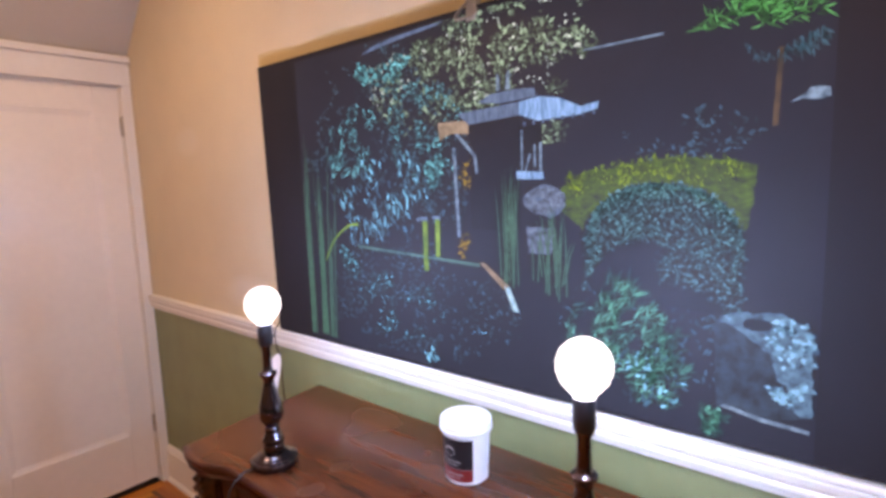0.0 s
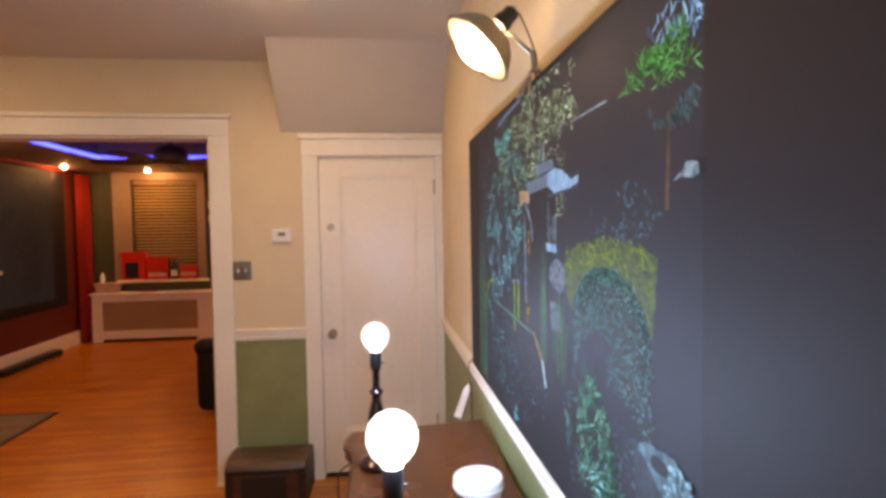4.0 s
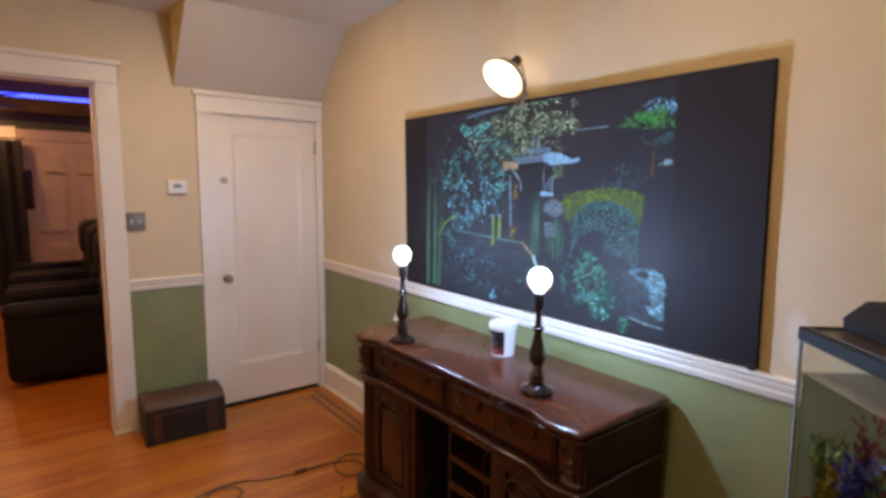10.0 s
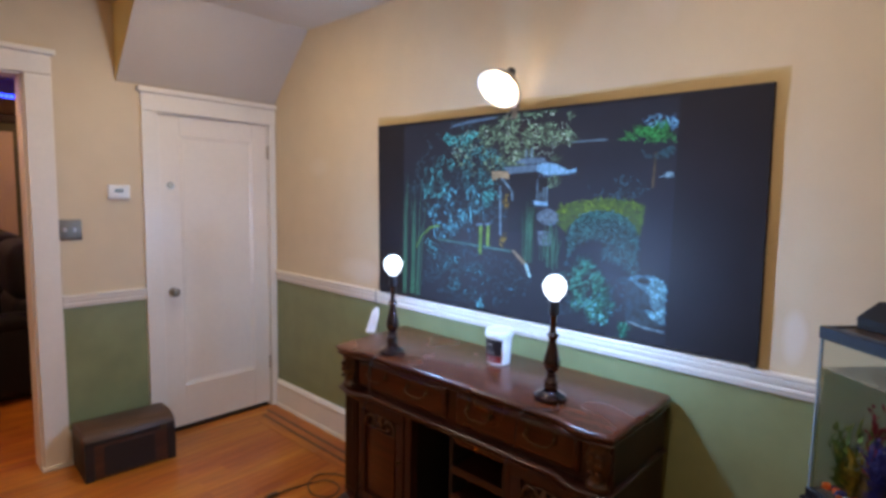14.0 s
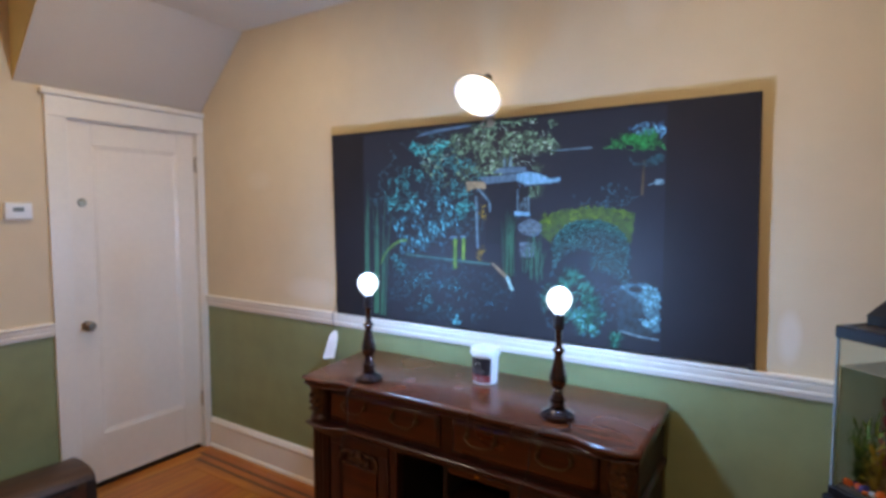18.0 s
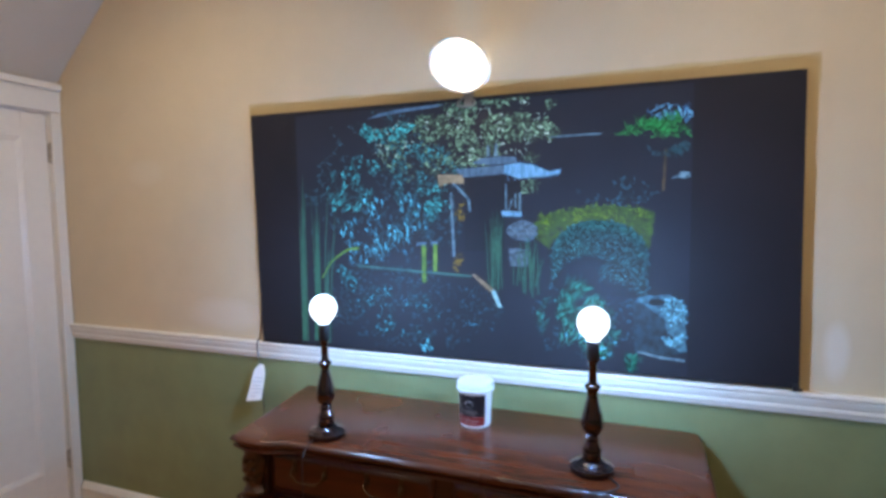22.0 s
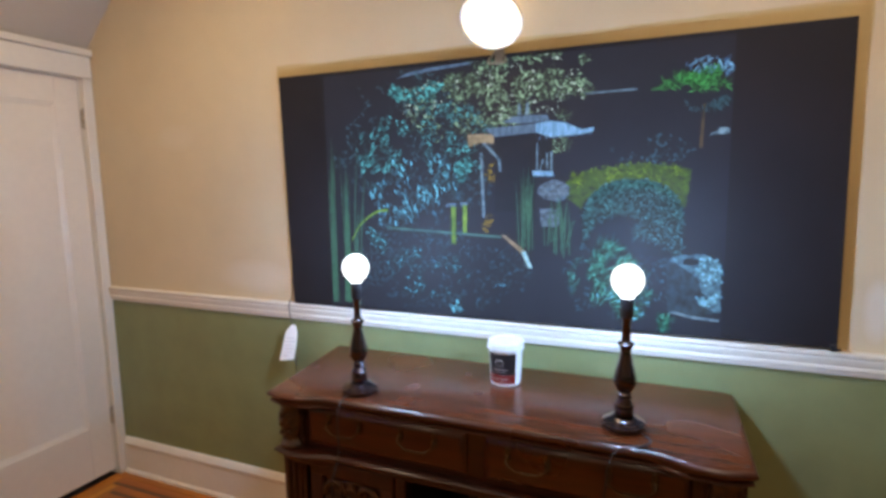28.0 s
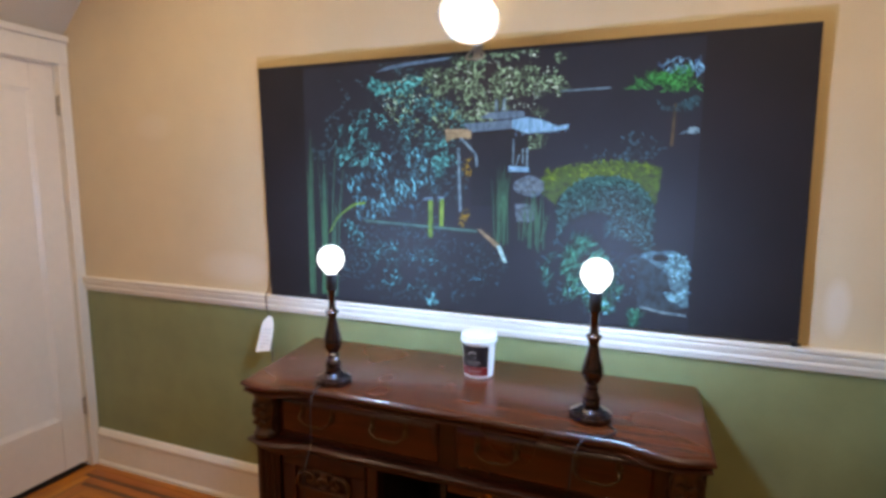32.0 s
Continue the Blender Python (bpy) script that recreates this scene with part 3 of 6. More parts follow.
# Rear pair at y -2.95 is unseen, added to brighten the room.
for x, y in ((1.03, -0.89), (3.05, -0.95), (1.03, -2.95), (3.05, -2.95)):
    downlight(x, y, CEIL, M_DOWN)
# First two and last are known; the six between are unseen, added fill.
for x, y in ((-4.19, -4.54), (-4.68, -3.70), (-4.2, -0.35), (-2.2, -4.3), (-0.6, -4.3), (-0.6, -2.3), (-0.6, -0.4), (-2.4, -0.35), (-4.55, -2.25)):
    downlight(x, y, NEXT_CEIL, M_DOWN_NEXT, r=0.034)


# ---- projection board ----
def screen_paint():
    m, n, l, b = nodes_of("black_screen_paint")
    pos = world_pos(n, l)
    big = noise_tex(n, l, pos, 2.0, 3.0)
    fine = noise_tex(n, l, pos, 240.0, 3.0)
    l.new(ramp(n, big, [(0.3, (0.018, 0.016, 0.018)), (0.7, (0.025, 0.022, 0.025))], l), b.inputs["Base Color"])
    l.new(number(n, l, "MULTIPLY_ADD", big, 0.1, 0.6), b.inputs["Roughness"])
    b.inputs["Specular IOR Level"].default_value = 0.16
    bumped(n, l, b, fine, 0.04, 0.0005)
    return m


def lit(name, lo, hi, power=1.0, scale=30.0, stretch=(1, 1, 1)):
    """A part of the projected picture: light on black paint, in two tones."""
    m, n, l, b = nodes_of(name)
    pos = coords(n, l, "Object", stretch)
    f = noise_tex(n, l, pos, scale, 5.0, 0.65)
    col = ramp(n, f, [(0.32, lo), (0.72, hi)], l)
    b.inputs["Base Color"].default_value = (0.020, 0.019, 0.022, 1)
    b.inputs["Roughness"].default_value = 0.65
    b.inputs["Specular IOR Level"].default_value = 0.16
    l.new(col, b.inputs["Emission Color"])
    b.inputs["Emission Strength"].default_value = power * 2.1
    return m


M_SCREEN = screen_paint()
board = thing("projection_board", "black projection board showing a dim garden picture", "projection screen")
part("panel", prism([(1.203, 1.0175), (3.146, 1.026), (3.135, 1.958), (1.180, 1.962)], -0.022, 0.0, axis="y", bevel=0.001), M_SCREEN, board)


def flat(shapes, y):
    """Flat outlines (x, z) in the plane y, facing the room."""
    b = bmesh.new()
    for s in shapes:
        vs = [b.verts.new((u, y, v)) for u, v in s]
        f = b.faces.new(vs)
        f.normal_update()
        if f.normal.y > 0:
            f.normal_flip()
    return b


def leaf(x, z, ln, wd, ang):
    c, s = math.cos(ang), math.sin(ang)
    pts = [(0, 0), (0.3 * ln, wd / 2), (0.7 * ln, wd * 0.4), (ln, 0), (0.6 * ln, -wd * 0.42), (0.25 * ln, -wd / 2)]
    return [(x + u * c - v * s, z + u * s + v * c) for u, v in pts]


rnd = random.Random(7)
PX0, PX1, PZ0, PZ1 = 1.40, 2.842, 1.03, 1.945
clampz = lambda p: [(min(max(u, PX0), PX1), min(max(v, PZ0), PZ1)) for u, v in p]
Y0 = -0.02215


def layer():
    """The next shapes of the picture lie a hair in front of the last ones."""
    global Y0
    Y0 -= 0.00012


def leaf_light(name, lo, hi, power=1.0, bias=1.8):
    """Projected leaves: most of them dim, a few bright."""
    m, n, l, b = nodes_of(name)
    r = n.new("ShaderNodeNewGeometry").outputs["Random Per Island"]
    f = number(n, l, "MULTIPLY_ADD", noise_tex(n, l, coords(n, l), 90.0, 2.0), 0.35, number(n, l, "POWER", r, bias))
    b.inputs["Base Color"].default_value = (0.020, 0.019, 0.022, 1)
    b.inputs["Roughness"].default_value = 0.65
    b.inputs["Specular IOR Level"].default_value = 0.16
    l.new(ramp(n, f, [(0.12, lo), (1.05, hi)], l), b.inputs["Emission Color"])
    b.inputs["Emission Strength"].default_value = power * 2.3
    return m


def blob(cx, cz, rx, rz, ragged=0.5):
    """Inside an uneven ellipse?"""
    def inside(x, z):
        return ((x - cx) / rx) ** 2 + ((z - cz) / rz) ** 2 < 1 + ragged * noise.noise(Vector((x * 14, z * 14, cx * 9)))
    return (cx - 1.3 * rx, cx + 1.3 * rx, cz - 1.3 * rz, cz + 1.3 * rz), inside


def strew(count, where, ln, wd, ang=None, spread=3.14, gap=16.0, bare=-0.05):
    """Leaves strewn inside a blob, in clumps with bare gaps between them."""
    (x0, x1, z0, z1), inside = where
    out, seed = [], rnd.uniform(0, 50)
    count = int(count * 1.7)
    for _ in range(count * 6):
        if len(out) >= count:
            break
        x, z = rnd.uniform(x0, x1), rnd.uniform(z0, z1)
        if not (PX0 < x < PX1 and PZ0 < z < PZ1) or not inside(x, z) or noise.noise(Vector((x * gap, z * gap, seed))) < bare:
            continue
        k = rnd.uniform(0.4, 1.15)
        out.append(clampz(leaf(x, z, ln * k, wd * k * 0.9, rnd.uniform(-3.14, 3.14) if ang is None else ang + rnd.uniform(-spread, spread))))
    return out


def blade(x, z0, z1, lean, w):
    """An upright reed blade, tapering to its tip."""
    m = z0 + (z1 - z0) * 0.62
    return clampz([(x - w / 2, z0), (x + w / 2, z0), (x + lean * 0.45 + w * 0.42, m), (x + lean, z1), (x + lean * 0.45 - w * 0.42, m)])


def picture(name, shapes, material, label="", many=False):
    """One flat part for each shape; leaves past counting stay joined."""
    for group in [shapes] if many else [[s] for s in shapes]:
        o = part(name, flat(group, Y0), material, board, label)
        if many:
            o["kind"] = "stuff"


def outline(pts, step=0.012, rough=0.006):
    """The outline with a finely broken edge."""
    out = []
    for (u0, v0), (u1, v1) in zip(pts, pts[1:] + pts[:1]):
        k = max(1, int(math.hypot(u1 - u0, v1 - v0) / step))
        for i in range(k):
            f = i / k
            out.append((u0 + (u1 - u0) * f + rnd.uniform(-rough, rough), v0 + (v1 - v0) * f + rnd.uniform(-rough, rough)))
    return clampz(out)


M_P_HAZE = lit("picture_black_level", lin(8, 10, 17), lin(13, 17, 27), 1.0, 3)
M_P_STONE = lit("picture_stone", lin(30, 50, 66), lin(92, 126, 156), 1.0, 60)
M_P_ROOF = lit("picture_roof", lin(44, 86, 128), lin(98, 146, 196), 1.0, 30, stretch=(5, 1, 1))
M_P_ROOFSIDE = lit("picture_roof_side", lin(32, 52, 76), lin(66, 94, 126), 1.0, 24, stretch=(5, 1, 1))
M_P_SHADE = lit("picture_black_shade", lin(1, 1, 2), lin(5, 6, 8), 1.0, 18)
M_P_WOOD = lit("picture_warm_wood", lin(78, 74, 62), lin(124, 116, 102), 1.0, 24)
M_P_MOSS = lit("picture_moss", lin(8, 19, 1), lin(54, 86, 6), 1.0, 42, stretch=(1, 1, 1.8))
M_P_CANE = lit("picture_cane", lin(30, 62, 60), lin(58, 104, 100), 1.0, 24)
M_P_BAMBOO = lit("picture_bamboo", lin(48, 84, 24), lin(96, 138, 52), 1.0, 24)
M_P_TRUNK = lit("picture_trunk", lin(30, 26, 18), lin(66, 56, 38), 1.0, 30)
M_P_WATER = lit("picture_water", lin(70, 120, 150), lin(124, 170, 196), 1.0, 40)
L_DIM = leaf_light("picture_dim_leaves", lin(4, 12, 15), lin(33, 66, 82), 1.0, 1.8)
L_TEAL = leaf_light("picture_teal_leaves", lin(3, 15, 19), lin(56, 140, 156), 1.1, 3.6)
L_BLUE = leaf_light("picture_blue_leaves", lin(4, 20, 32), lin(72, 154, 190), 1.15, 3.0)
L_TREE = leaf_light("picture_tree_leaves", lin(8, 15, 11), lin(104, 140, 122), 1.0, 3.6)
L_PALE = leaf_light("picture_pale_leaves", lin(60, 84, 84), lin(150, 176, 176), 0.9, 1.5)
L_PALM = leaf_light("picture_palm_leaves", lin(4, 24, 13), lin(46, 124, 72), 1.0, 3.0)
L_PALMTIP = leaf_light("picture_palm_shoot", lin(24, 56, 96), lin(84, 138, 186), 0.9, 1.8)
L_BUSH = leaf_light("picture_bush_leaves", lin(4, 13, 17), lin(62, 116, 132), 1.0, 4.6)
L_FERN = leaf_light("picture_fern_leaves", lin(4, 18, 18), lin(60, 140, 138), 1.0, 4.8)
L_MOSSTIP = leaf_light("picture_moss_tuft", lin(12, 27, 2), lin(88, 122, 14), 0.95, 2.4)
L_REED = leaf_light("picture_reeds", lin(7, 32, 26), lin(66, 128, 110), 0.9, 1.6)
L_YELLOW = leaf_light("picture_yellow_leaves", lin(40, 36, 6), lin(120, 104, 30), 0.9, 1.8)
L_ROCK = leaf_light("picture_rock_flecks", lin(16, 44, 66), lin(80, 138, 178), 1.0, 1.2)

picture("picture_ground", [[(PX0, PZ0), (PX1, PZ0), (PX1, PZ1), (PX0, PZ1)]], M_P_HAZE, "dim projected picture area")
layer()
# dim greenery behind everything
dim = strew(760, blob(1.78, 1.60, 0.32, 0.34), 0.016, 0.0065, bare=-0.2) + strew(420, blob(1.88, 1.19, 0.36, 0.14), 0.014, 0.006, bare=-0.2) + strew(160, blob(2.52, 1.20, 0.18, 0.13), 0.016, 0.007, bare=-0.2) + strew(90, blob(2.62, 1.62, 0.12, 0.06), 0.014, 0.006)
dim += strew(80, blob(2.77, 1.765, 0.06, 0.03), 0.016, 0.004, -1.2, 0.7)
picture("picture_dim_leaves", dim, L_DIM, "dim projected leaves", True)
picture("picture_trunk", [clampz([(2.757, 1.62), (2.766, 1.62), (2.770, 1.75), (2.762, 1.75)])], M_P_TRUNK)
picture("picture_stick", [[(2.40, 1.8045), (2.572, 1.8065), (2.573, 1.811), (2.40, 1.808)]], M_P_STONE)
picture("picture_beam", [[(1.72, 1.912), (1.852, 1.926), (2.02, 1.938), (2.03, 1.945), (1.85, 1.938), (1.78, 1.930)]], M_P_ROOFSIDE)
layer()
# shrubs and tree behind the stone lantern
picture("picture_canopy_leaves", strew(800, blob(2.16, 1.85, 0.27, 0.13, 0.6), 0.015, 0.0065) + strew(110, blob(1.93, 1.78, 0.16, 0.10), 0.017, 0.007) + strew(40, blob(2.34, 1.645, 0.04, 0.025), 0.014, 0.006), L_TREE, "projected tree leaves", True)
picture("picture_shrub_leaves", strew(130, blob(1.79, 1.87, 0.10, 0.05), 0.018, 0.009, -0.5, 0.9) + strew(380, blob(1.86, 1.70, 0.22, 0.13), 0.013, 0.006) + strew(70, blob(2.00, 1.57, 0.05, 0.05), 0.017, 0.008) + strew(60, blob(1.62, 1.62, 0.08, 0.12), 0.03, 0.006, 1.1, 0.6), L_TEAL, "projected shrub leaves", True)
layer()
picture("picture_hanging_leaves", strew(120, blob(1.78, 1.52, 0.20, 0.12), 0.024, 0.0075, -1.35, 0.5, 22.0, 0.0) + strew(50, blob(1.74, 1.40, 0.14, 0.06), 0.020, 0.007, -1.4, 0.4), L_BLUE, "projected blue-lit hanging leaves", True)
picture("picture_canopy_fleck", strew(60, blob(2.18, 1.84, 0.25, 0.10), 0.010, 0.006) + strew(26, blob(1.82, 1.83, 0.10, 0.07), 0.010, 0.006), L_PALE, "projected bright leaf flecks", True)
picture("picture_yellow_leaves", strew(26, blob(2.098, 1.555, 0.022, 0.04), 0.013, 0.007) + strew(6, blob(2.139, 1.454, 0.012, 0.008), 0.012, 0.006) + strew(18, blob(2.078, 1.385, 0.014, 0.04), 0.016, 0.008), L_YELLOW, "projected yellow leaves", True)
layer()
# tall palm at the edge of the picture
fronds = []
for cx, cz, k in ((2.74, 1.825, 70), (2.70, 1.825, 46), (2.78, 1.84, 70), (2.66, 1.812, 30), (2.80, 1.805, 40), (2.755, 1.80, 40)):
    for _ in range(k):
        fronds.append(clampz(leaf(cx + rnd.uniform(-0.022, 0.022), cz + rnd.uniform(-0.012, 0.012), rnd.uniform(0.012, 0.034), 0.0032, rnd.uniform(-0.75, 3.9))))
picture("picture_palm_leaves", fronds, L_PALM, "projected palm leaves", True)
layer()
picture("picture_palm_shoot", strew(26, blob(2.775, 1.858, 0.065, 0.022), 0.022, 0.004, 1.1, 0.9) + strew(14, blob(2.828, 1.862, 0.012, 0.03), 0.018, 0.004), L_PALMTIP, "projected pale palm tips", True)
# moss bank and clipped bush
moss = [(2.352, 1.47), (2.355, 1.521), (2.396, 1.543), (2.427, 1.557), (2.509, 1.565), (2.579, 1.575), (2.65, 1.572), (2.687, 1.566), (2.738, 1.557), (2.737, 1.536), (2.729, 1.448), (2.70, 1.40), (2.45, 1.40)]
picture("picture_moss_bank", [outline(moss, 0.012, 0.003)], M_P_MOSS)
layer()
picture("picture_moss_tuft", strew(230, blob(2.58, 1.545, 0.16, 0.03), 0.010, 0.004, 1.5, 0.9, bare=-0.3) + strew(40, blob(2.39, 1.535, 0.025, 0.03), 0.013, 0.006), L_MOSSTIP, "projected moss tips", True)
picture("picture_bush", [outline([(2.40, 1.42), (2.425, 1.458), (2.448, 1.487), (2.498, 1.508), (2.573, 1.515), (2.618, 1.508), (2.661, 1.486), (2.697, 1.457), (2.718, 1.43), (2.722, 1.36), (2.70, 1.28), (2.44, 1.28), (2.41, 1.35)], 0.01, 0.004)], M_P_SHADE)
layer()
crest = []
for _ in range(3200):
    u = rnd.uniform(-1, 1)
    top = 1.39 + 0.130 * (1 - abs(u) ** 2.3) ** 0.5
    z = top + 0.004 - 0.15 * rnd.random() ** 1.9 * (1.3 if u > 0 else 0.75)
    crest.append(leaf(2.568 + 0.153 * u + rnd.uniform(-0.004, 0.004), z + rnd.uniform(-0.003, 0.003), rnd.uniform(0.005, 0.0095), 0.0042, rnd.uniform(-3, 3)))
picture("picture_bush_leaves", crest, L_BUSH, "projected clipped bush leaves", True)
# stone lantern under its roof
picture("picture_lantern_shade", [[(2.105, 1.42), (2.25, 1.42), (2.253, 1.69), (2.105, 1.68)], [(2.25, 1.60), (2.31, 1.60), (2.31, 1.665), (2.25, 1.665)]], M_P_SHADE)
layer()
picture("picture_roof", [[(2.250, 1.691), (2.300, 1.672), (2.400, 1.676), (2.441, 1.684), (2.444, 1.699), (2.404, 1.693), (2.352, 1.717), (2.303, 1.726), (2.251, 1.720)]], M_P_ROOF)
picture("picture_roof_side", [[(2.069, 1.711), (2.102, 1.681), (2.250, 1.690), (2.251, 1.720), (2.184, 1.716)], [(2.133, 1.730), (2.169, 1.746), (2.235, 1.750), (2.291, 1.746), (2.296, 1.727), (2.20, 1.722)]], M_P_ROOFSIDE)
picture("picture_finial", [[(2.213, 1.752), (2.228, 1.752), (2.225, 1.775), (2.230, 1.783), (2.223, 1.796), (2.216, 1.783), (2.218, 1.775)], [(2.188, 1.752), (2.200, 1.752), (2.196, 1.790), (2.190, 1.790)]], M_P_STONE)
picture("picture_gable", [[(2.004, 1.694), (2.103, 1.692), (2.103, 1.658), (2.048, 1.664), (2.008, 1.648)]], M_P_WOOD)
picture("picture_brace", [[(2.058, 1.662), (2.070, 1.662), (2.125, 1.606), (2.130, 1.560), (2.122, 1.560), (2.116, 1.603)]], M_P_STONE)
picture("picture_post", [[(2.050, 1.628), (2.060, 1.628), (2.069, 1.398), (2.059, 1.398)], [(2.302, 1.624), (2.309, 1.624), (2.309, 1.543), (2.302, 1.543)], [(2.254, 1.655), (2.259, 1.655), (2.259, 1.565), (2.254, 1.565)], [(2.276, 1.60), (2.281, 1.60), (2.268, 1.560), (2.263, 1.560)], [(2.288, 1.62), (2.293, 1.62), (2.293, 1.57), (2.288, 1.57)]], M_P_STONE)
picture("picture_lantern_ledge", [[(2.240, 1.562), (2.312, 1.558), (2.314, 1.541), (2.242, 1.543)]], M_P_ROOF)
picture("picture_lantern_bowl", [outline([(2.262 + 0.052 + (0.056 if math.sin(a) < 0.4 else 0.044) * math.cos(a), 1.494 + 0.036 * math.sin(a)) for a in [k * 0.3927 for k in range(16)]], 0.01, 0.002), outline([(2.272, 1.37), (2.33, 1.37), (2.338, 1.43), (2.265, 1.43)], 0.01, 0.003)], lit("picture_lantern_stone", lin(8, 16, 26), lin(78, 104, 134), 1.0, 75))
layer()
eave = [[(2.262 + 0.024 * k, 1.673 + 0.0012 * k), (2.268 + 0.024 * k, 1.673 + 0.0012 * k), (2.267 + 0.024 * k, 1.664 + 0.0012 * k), (2.263 + 0.024 * k, 1.664 + 0.0012 * k)] for k in range(8)]
picture("picture_rafter_end", eave, M_P_ROOFSIDE)
picture("picture_bowl_shade", [outline([(2.328, 1.452), (2.352, 1.462), (2.364, 1.482), (2.350, 1.474), (2.335, 1.466), (2.315, 1.458)], 0.01, 0.002), outline([(2.282, 1.496), (2.300, 1.503), (2.312, 1.496), (2.298, 1.489)], 0.01, 0.002)], M_P_ROOFSIDE)
# reeds, cane spout and cut bamboo
reeds = [blade(1.417 + rnd.uniform(-0.012, 0.022), 1.04, rnd.uniform(1.55, 1.73), rnd.uniform(-0.02, 0.02), rnd.uniform(0.003, 0.0055)) for _ in range(9)]
reeds += [blade(1.475 + rnd.uniform(-0.02, 0.02), 1.045, rnd.uniform(1.45, 1.67), rnd.uniform(-0.025, 0.025), rnd.uniform(0.003, 0.006)) for _ in range(12)]
reeds += [blade(1.520 + rnd.uniform(-0.012, 0.016), 1.04, rnd.uniform(1.4, 1.735), rnd.uniform(0.01, 0.05), rnd.uniform(0.004, 0.006)) for _ in range(6)]
reeds += [blade(2.215 + rnd.uniform(-0.03, 0.03), rnd.uniform(1.27, 1.33), rnd.uniform(1.46, 1.61), rnd.uniform(-0.03, 0.03), rnd.uniform(0.003, 0.005)) for _ in range(15)]
reeds += [blade(2.325 + rnd.uniform(-0.05, 0.055), rnd.uniform(1.26, 1.33), rnd.uniform(1.40, 1.49), rnd.uniform(-0.03, 0.03), rnd.uniform(0.003, 0.005)) for _ in range(20)]
for k, q in enumerate(reeds):
    if k % 5 == 0:
        layer()
    picture("picture_reed", [q], L_REED)
layer()
picture("picture_cane", [[(1.668, 1.357), (2.129, 1.333), (2.129, 1.325), (1.668, 1.350)]], M_P_CANE)
bend = smooth_line([(1.507, 1.30, 0), (1.551, 1.365, 0), (1.621, 1.413, 0), (1.673, 1.422, 0)], 5)
picture("picture_bent_reed", [[(p.x, p.y + 0.004) for p in bend] + [(p.x, p.y - 0.004) for p in bend[::-1]]], M_P_BAMBOO)
picture("picture_cut_bamboo", [[(1.939, 1.300), (1.955, 1.300), (1.956, 1.438), (1.939, 1.438)], [(1.983, 1.342), (1.998, 1.342), (2.000, 1.444), (1.985, 1.444)]], M_P_BAMBOO)
picture("picture_bamboo_end", [[(1.915, 1.437), (1.958, 1.437), (1.956, 1.449), (1.925, 1.449)], [(1.975, 1.443), (2.002, 1.443), (2.002, 1.452), (1.975, 1.452)]], M_P_STONE)
picture("picture_spout", [[(2.128, 1.336), (2.145, 1.336), (2.215, 1.283), (2.200, 1.273)]], M_P_WOOD)
picture("picture_water_jet", [[(2.200, 1.283), (2.218, 1.281), (2.244, 1.221), (2.228, 1.221)]], M_P_WATER)
# shrub in front, undergrowth and the pale rock
front = strew(250, blob(2.49, 1.20, 0.12, 0.11, 0.6), 0.034, 0.0052, 1.0, 0.9) + strew(120, blob(2.49, 1.18, 0.12, 0.10, 0.6), 0.017, 0.0055, 0.9, 1.4) + strew(90, blob(2.565, 1.12, 0.06, 0.07), 0.034, 0.0055, 0.8, 0.9) + strew(46, blob(2.672, 1.11, 0.025, 0.07), 0.018, 0.009) + strew(24, blob(2.57, 1.29, 0.03, 0.03), 0.022, 0.008, 0.6, 0.7)
picture("picture_front_leaves", front, L_FERN, "projected front shrub leaves", True)
picture("picture_undergrowth", strew(90, blob(1.82, 1.20, 0.18, 0.10), 0.013, 0.006) + strew(40, blob(1.62, 1.27, 0.05, 0.08), 0.014, 0.006), L_TEAL, "projected undergrowth leaves", True)
layer()
picture("picture_bright_leaves", strew(30, blob(2.54, 1.13, 0.08, 0.07), 0.020, 0.009, 0.8, 0.9) + strew(14, blob(2.60, 1.10, 0.025, 0.03), 0.024, 0.011, 0.4, 0.5) + strew(9, blob(1.945, 1.062, 0.028, 0.010), 0.024, 0.009, 0.5, 1.4) + strew(5, blob(1.86, 1.232, 0.03, 0.004), 0.008, 0.005) + strew(5, blob(2.12, 1.15, 0.02, 0.006), 0.013, 0.005), L_BLUE, "projected blue-lit leaves", True)
rock = [(2.676, 1.262), (2.690, 1.277), (2.708, 1.284), (2.787, 1.291), (2.836, 1.263), (2.836, 1.109), (2.760, 1.085), (2.683, 1.099)]
picture("picture_rock", [outline(rock, 0.012, 0.002)], lit("picture_rock_body", lin(4, 9, 13), lin(30, 52, 68), 1.0, 34))
layer()
crust = [(2.678, 1.262), (2.690, 1.276), (2.708, 1.283), (2.787, 1.290), (2.835, 1.262), (2.835, 1.112), (2.812, 1.115), (2.800, 1.150), (2.778, 1.178), (2.768, 1.215), (2.752, 1.232), (2.728, 1.243), (2.705, 1.262)]
picture("picture_rock_crust", [outline(crust, 0.010, 0.004)], lit("picture_rock_light", lin(10, 30, 44), lin(62, 108, 142), 1.0, 46))
picture("picture_rock_ledge", [[(2.69, 1.098), (2.76, 1.084), (2.834, 1.080), (2.834, 1.087), (2.76, 1.092), (2.70, 1.104)]], M_P_STONE)
layer()
picture("picture_rock_fleck", strew(90, blob(2.80, 1.21, 0.035, 0.08), 0.014, 0.010) + strew(36, blob(2.745, 1.272, 0.05, 0.012), 0.012, 0.008), L_ROCK, "projected pale rock flecks", True)
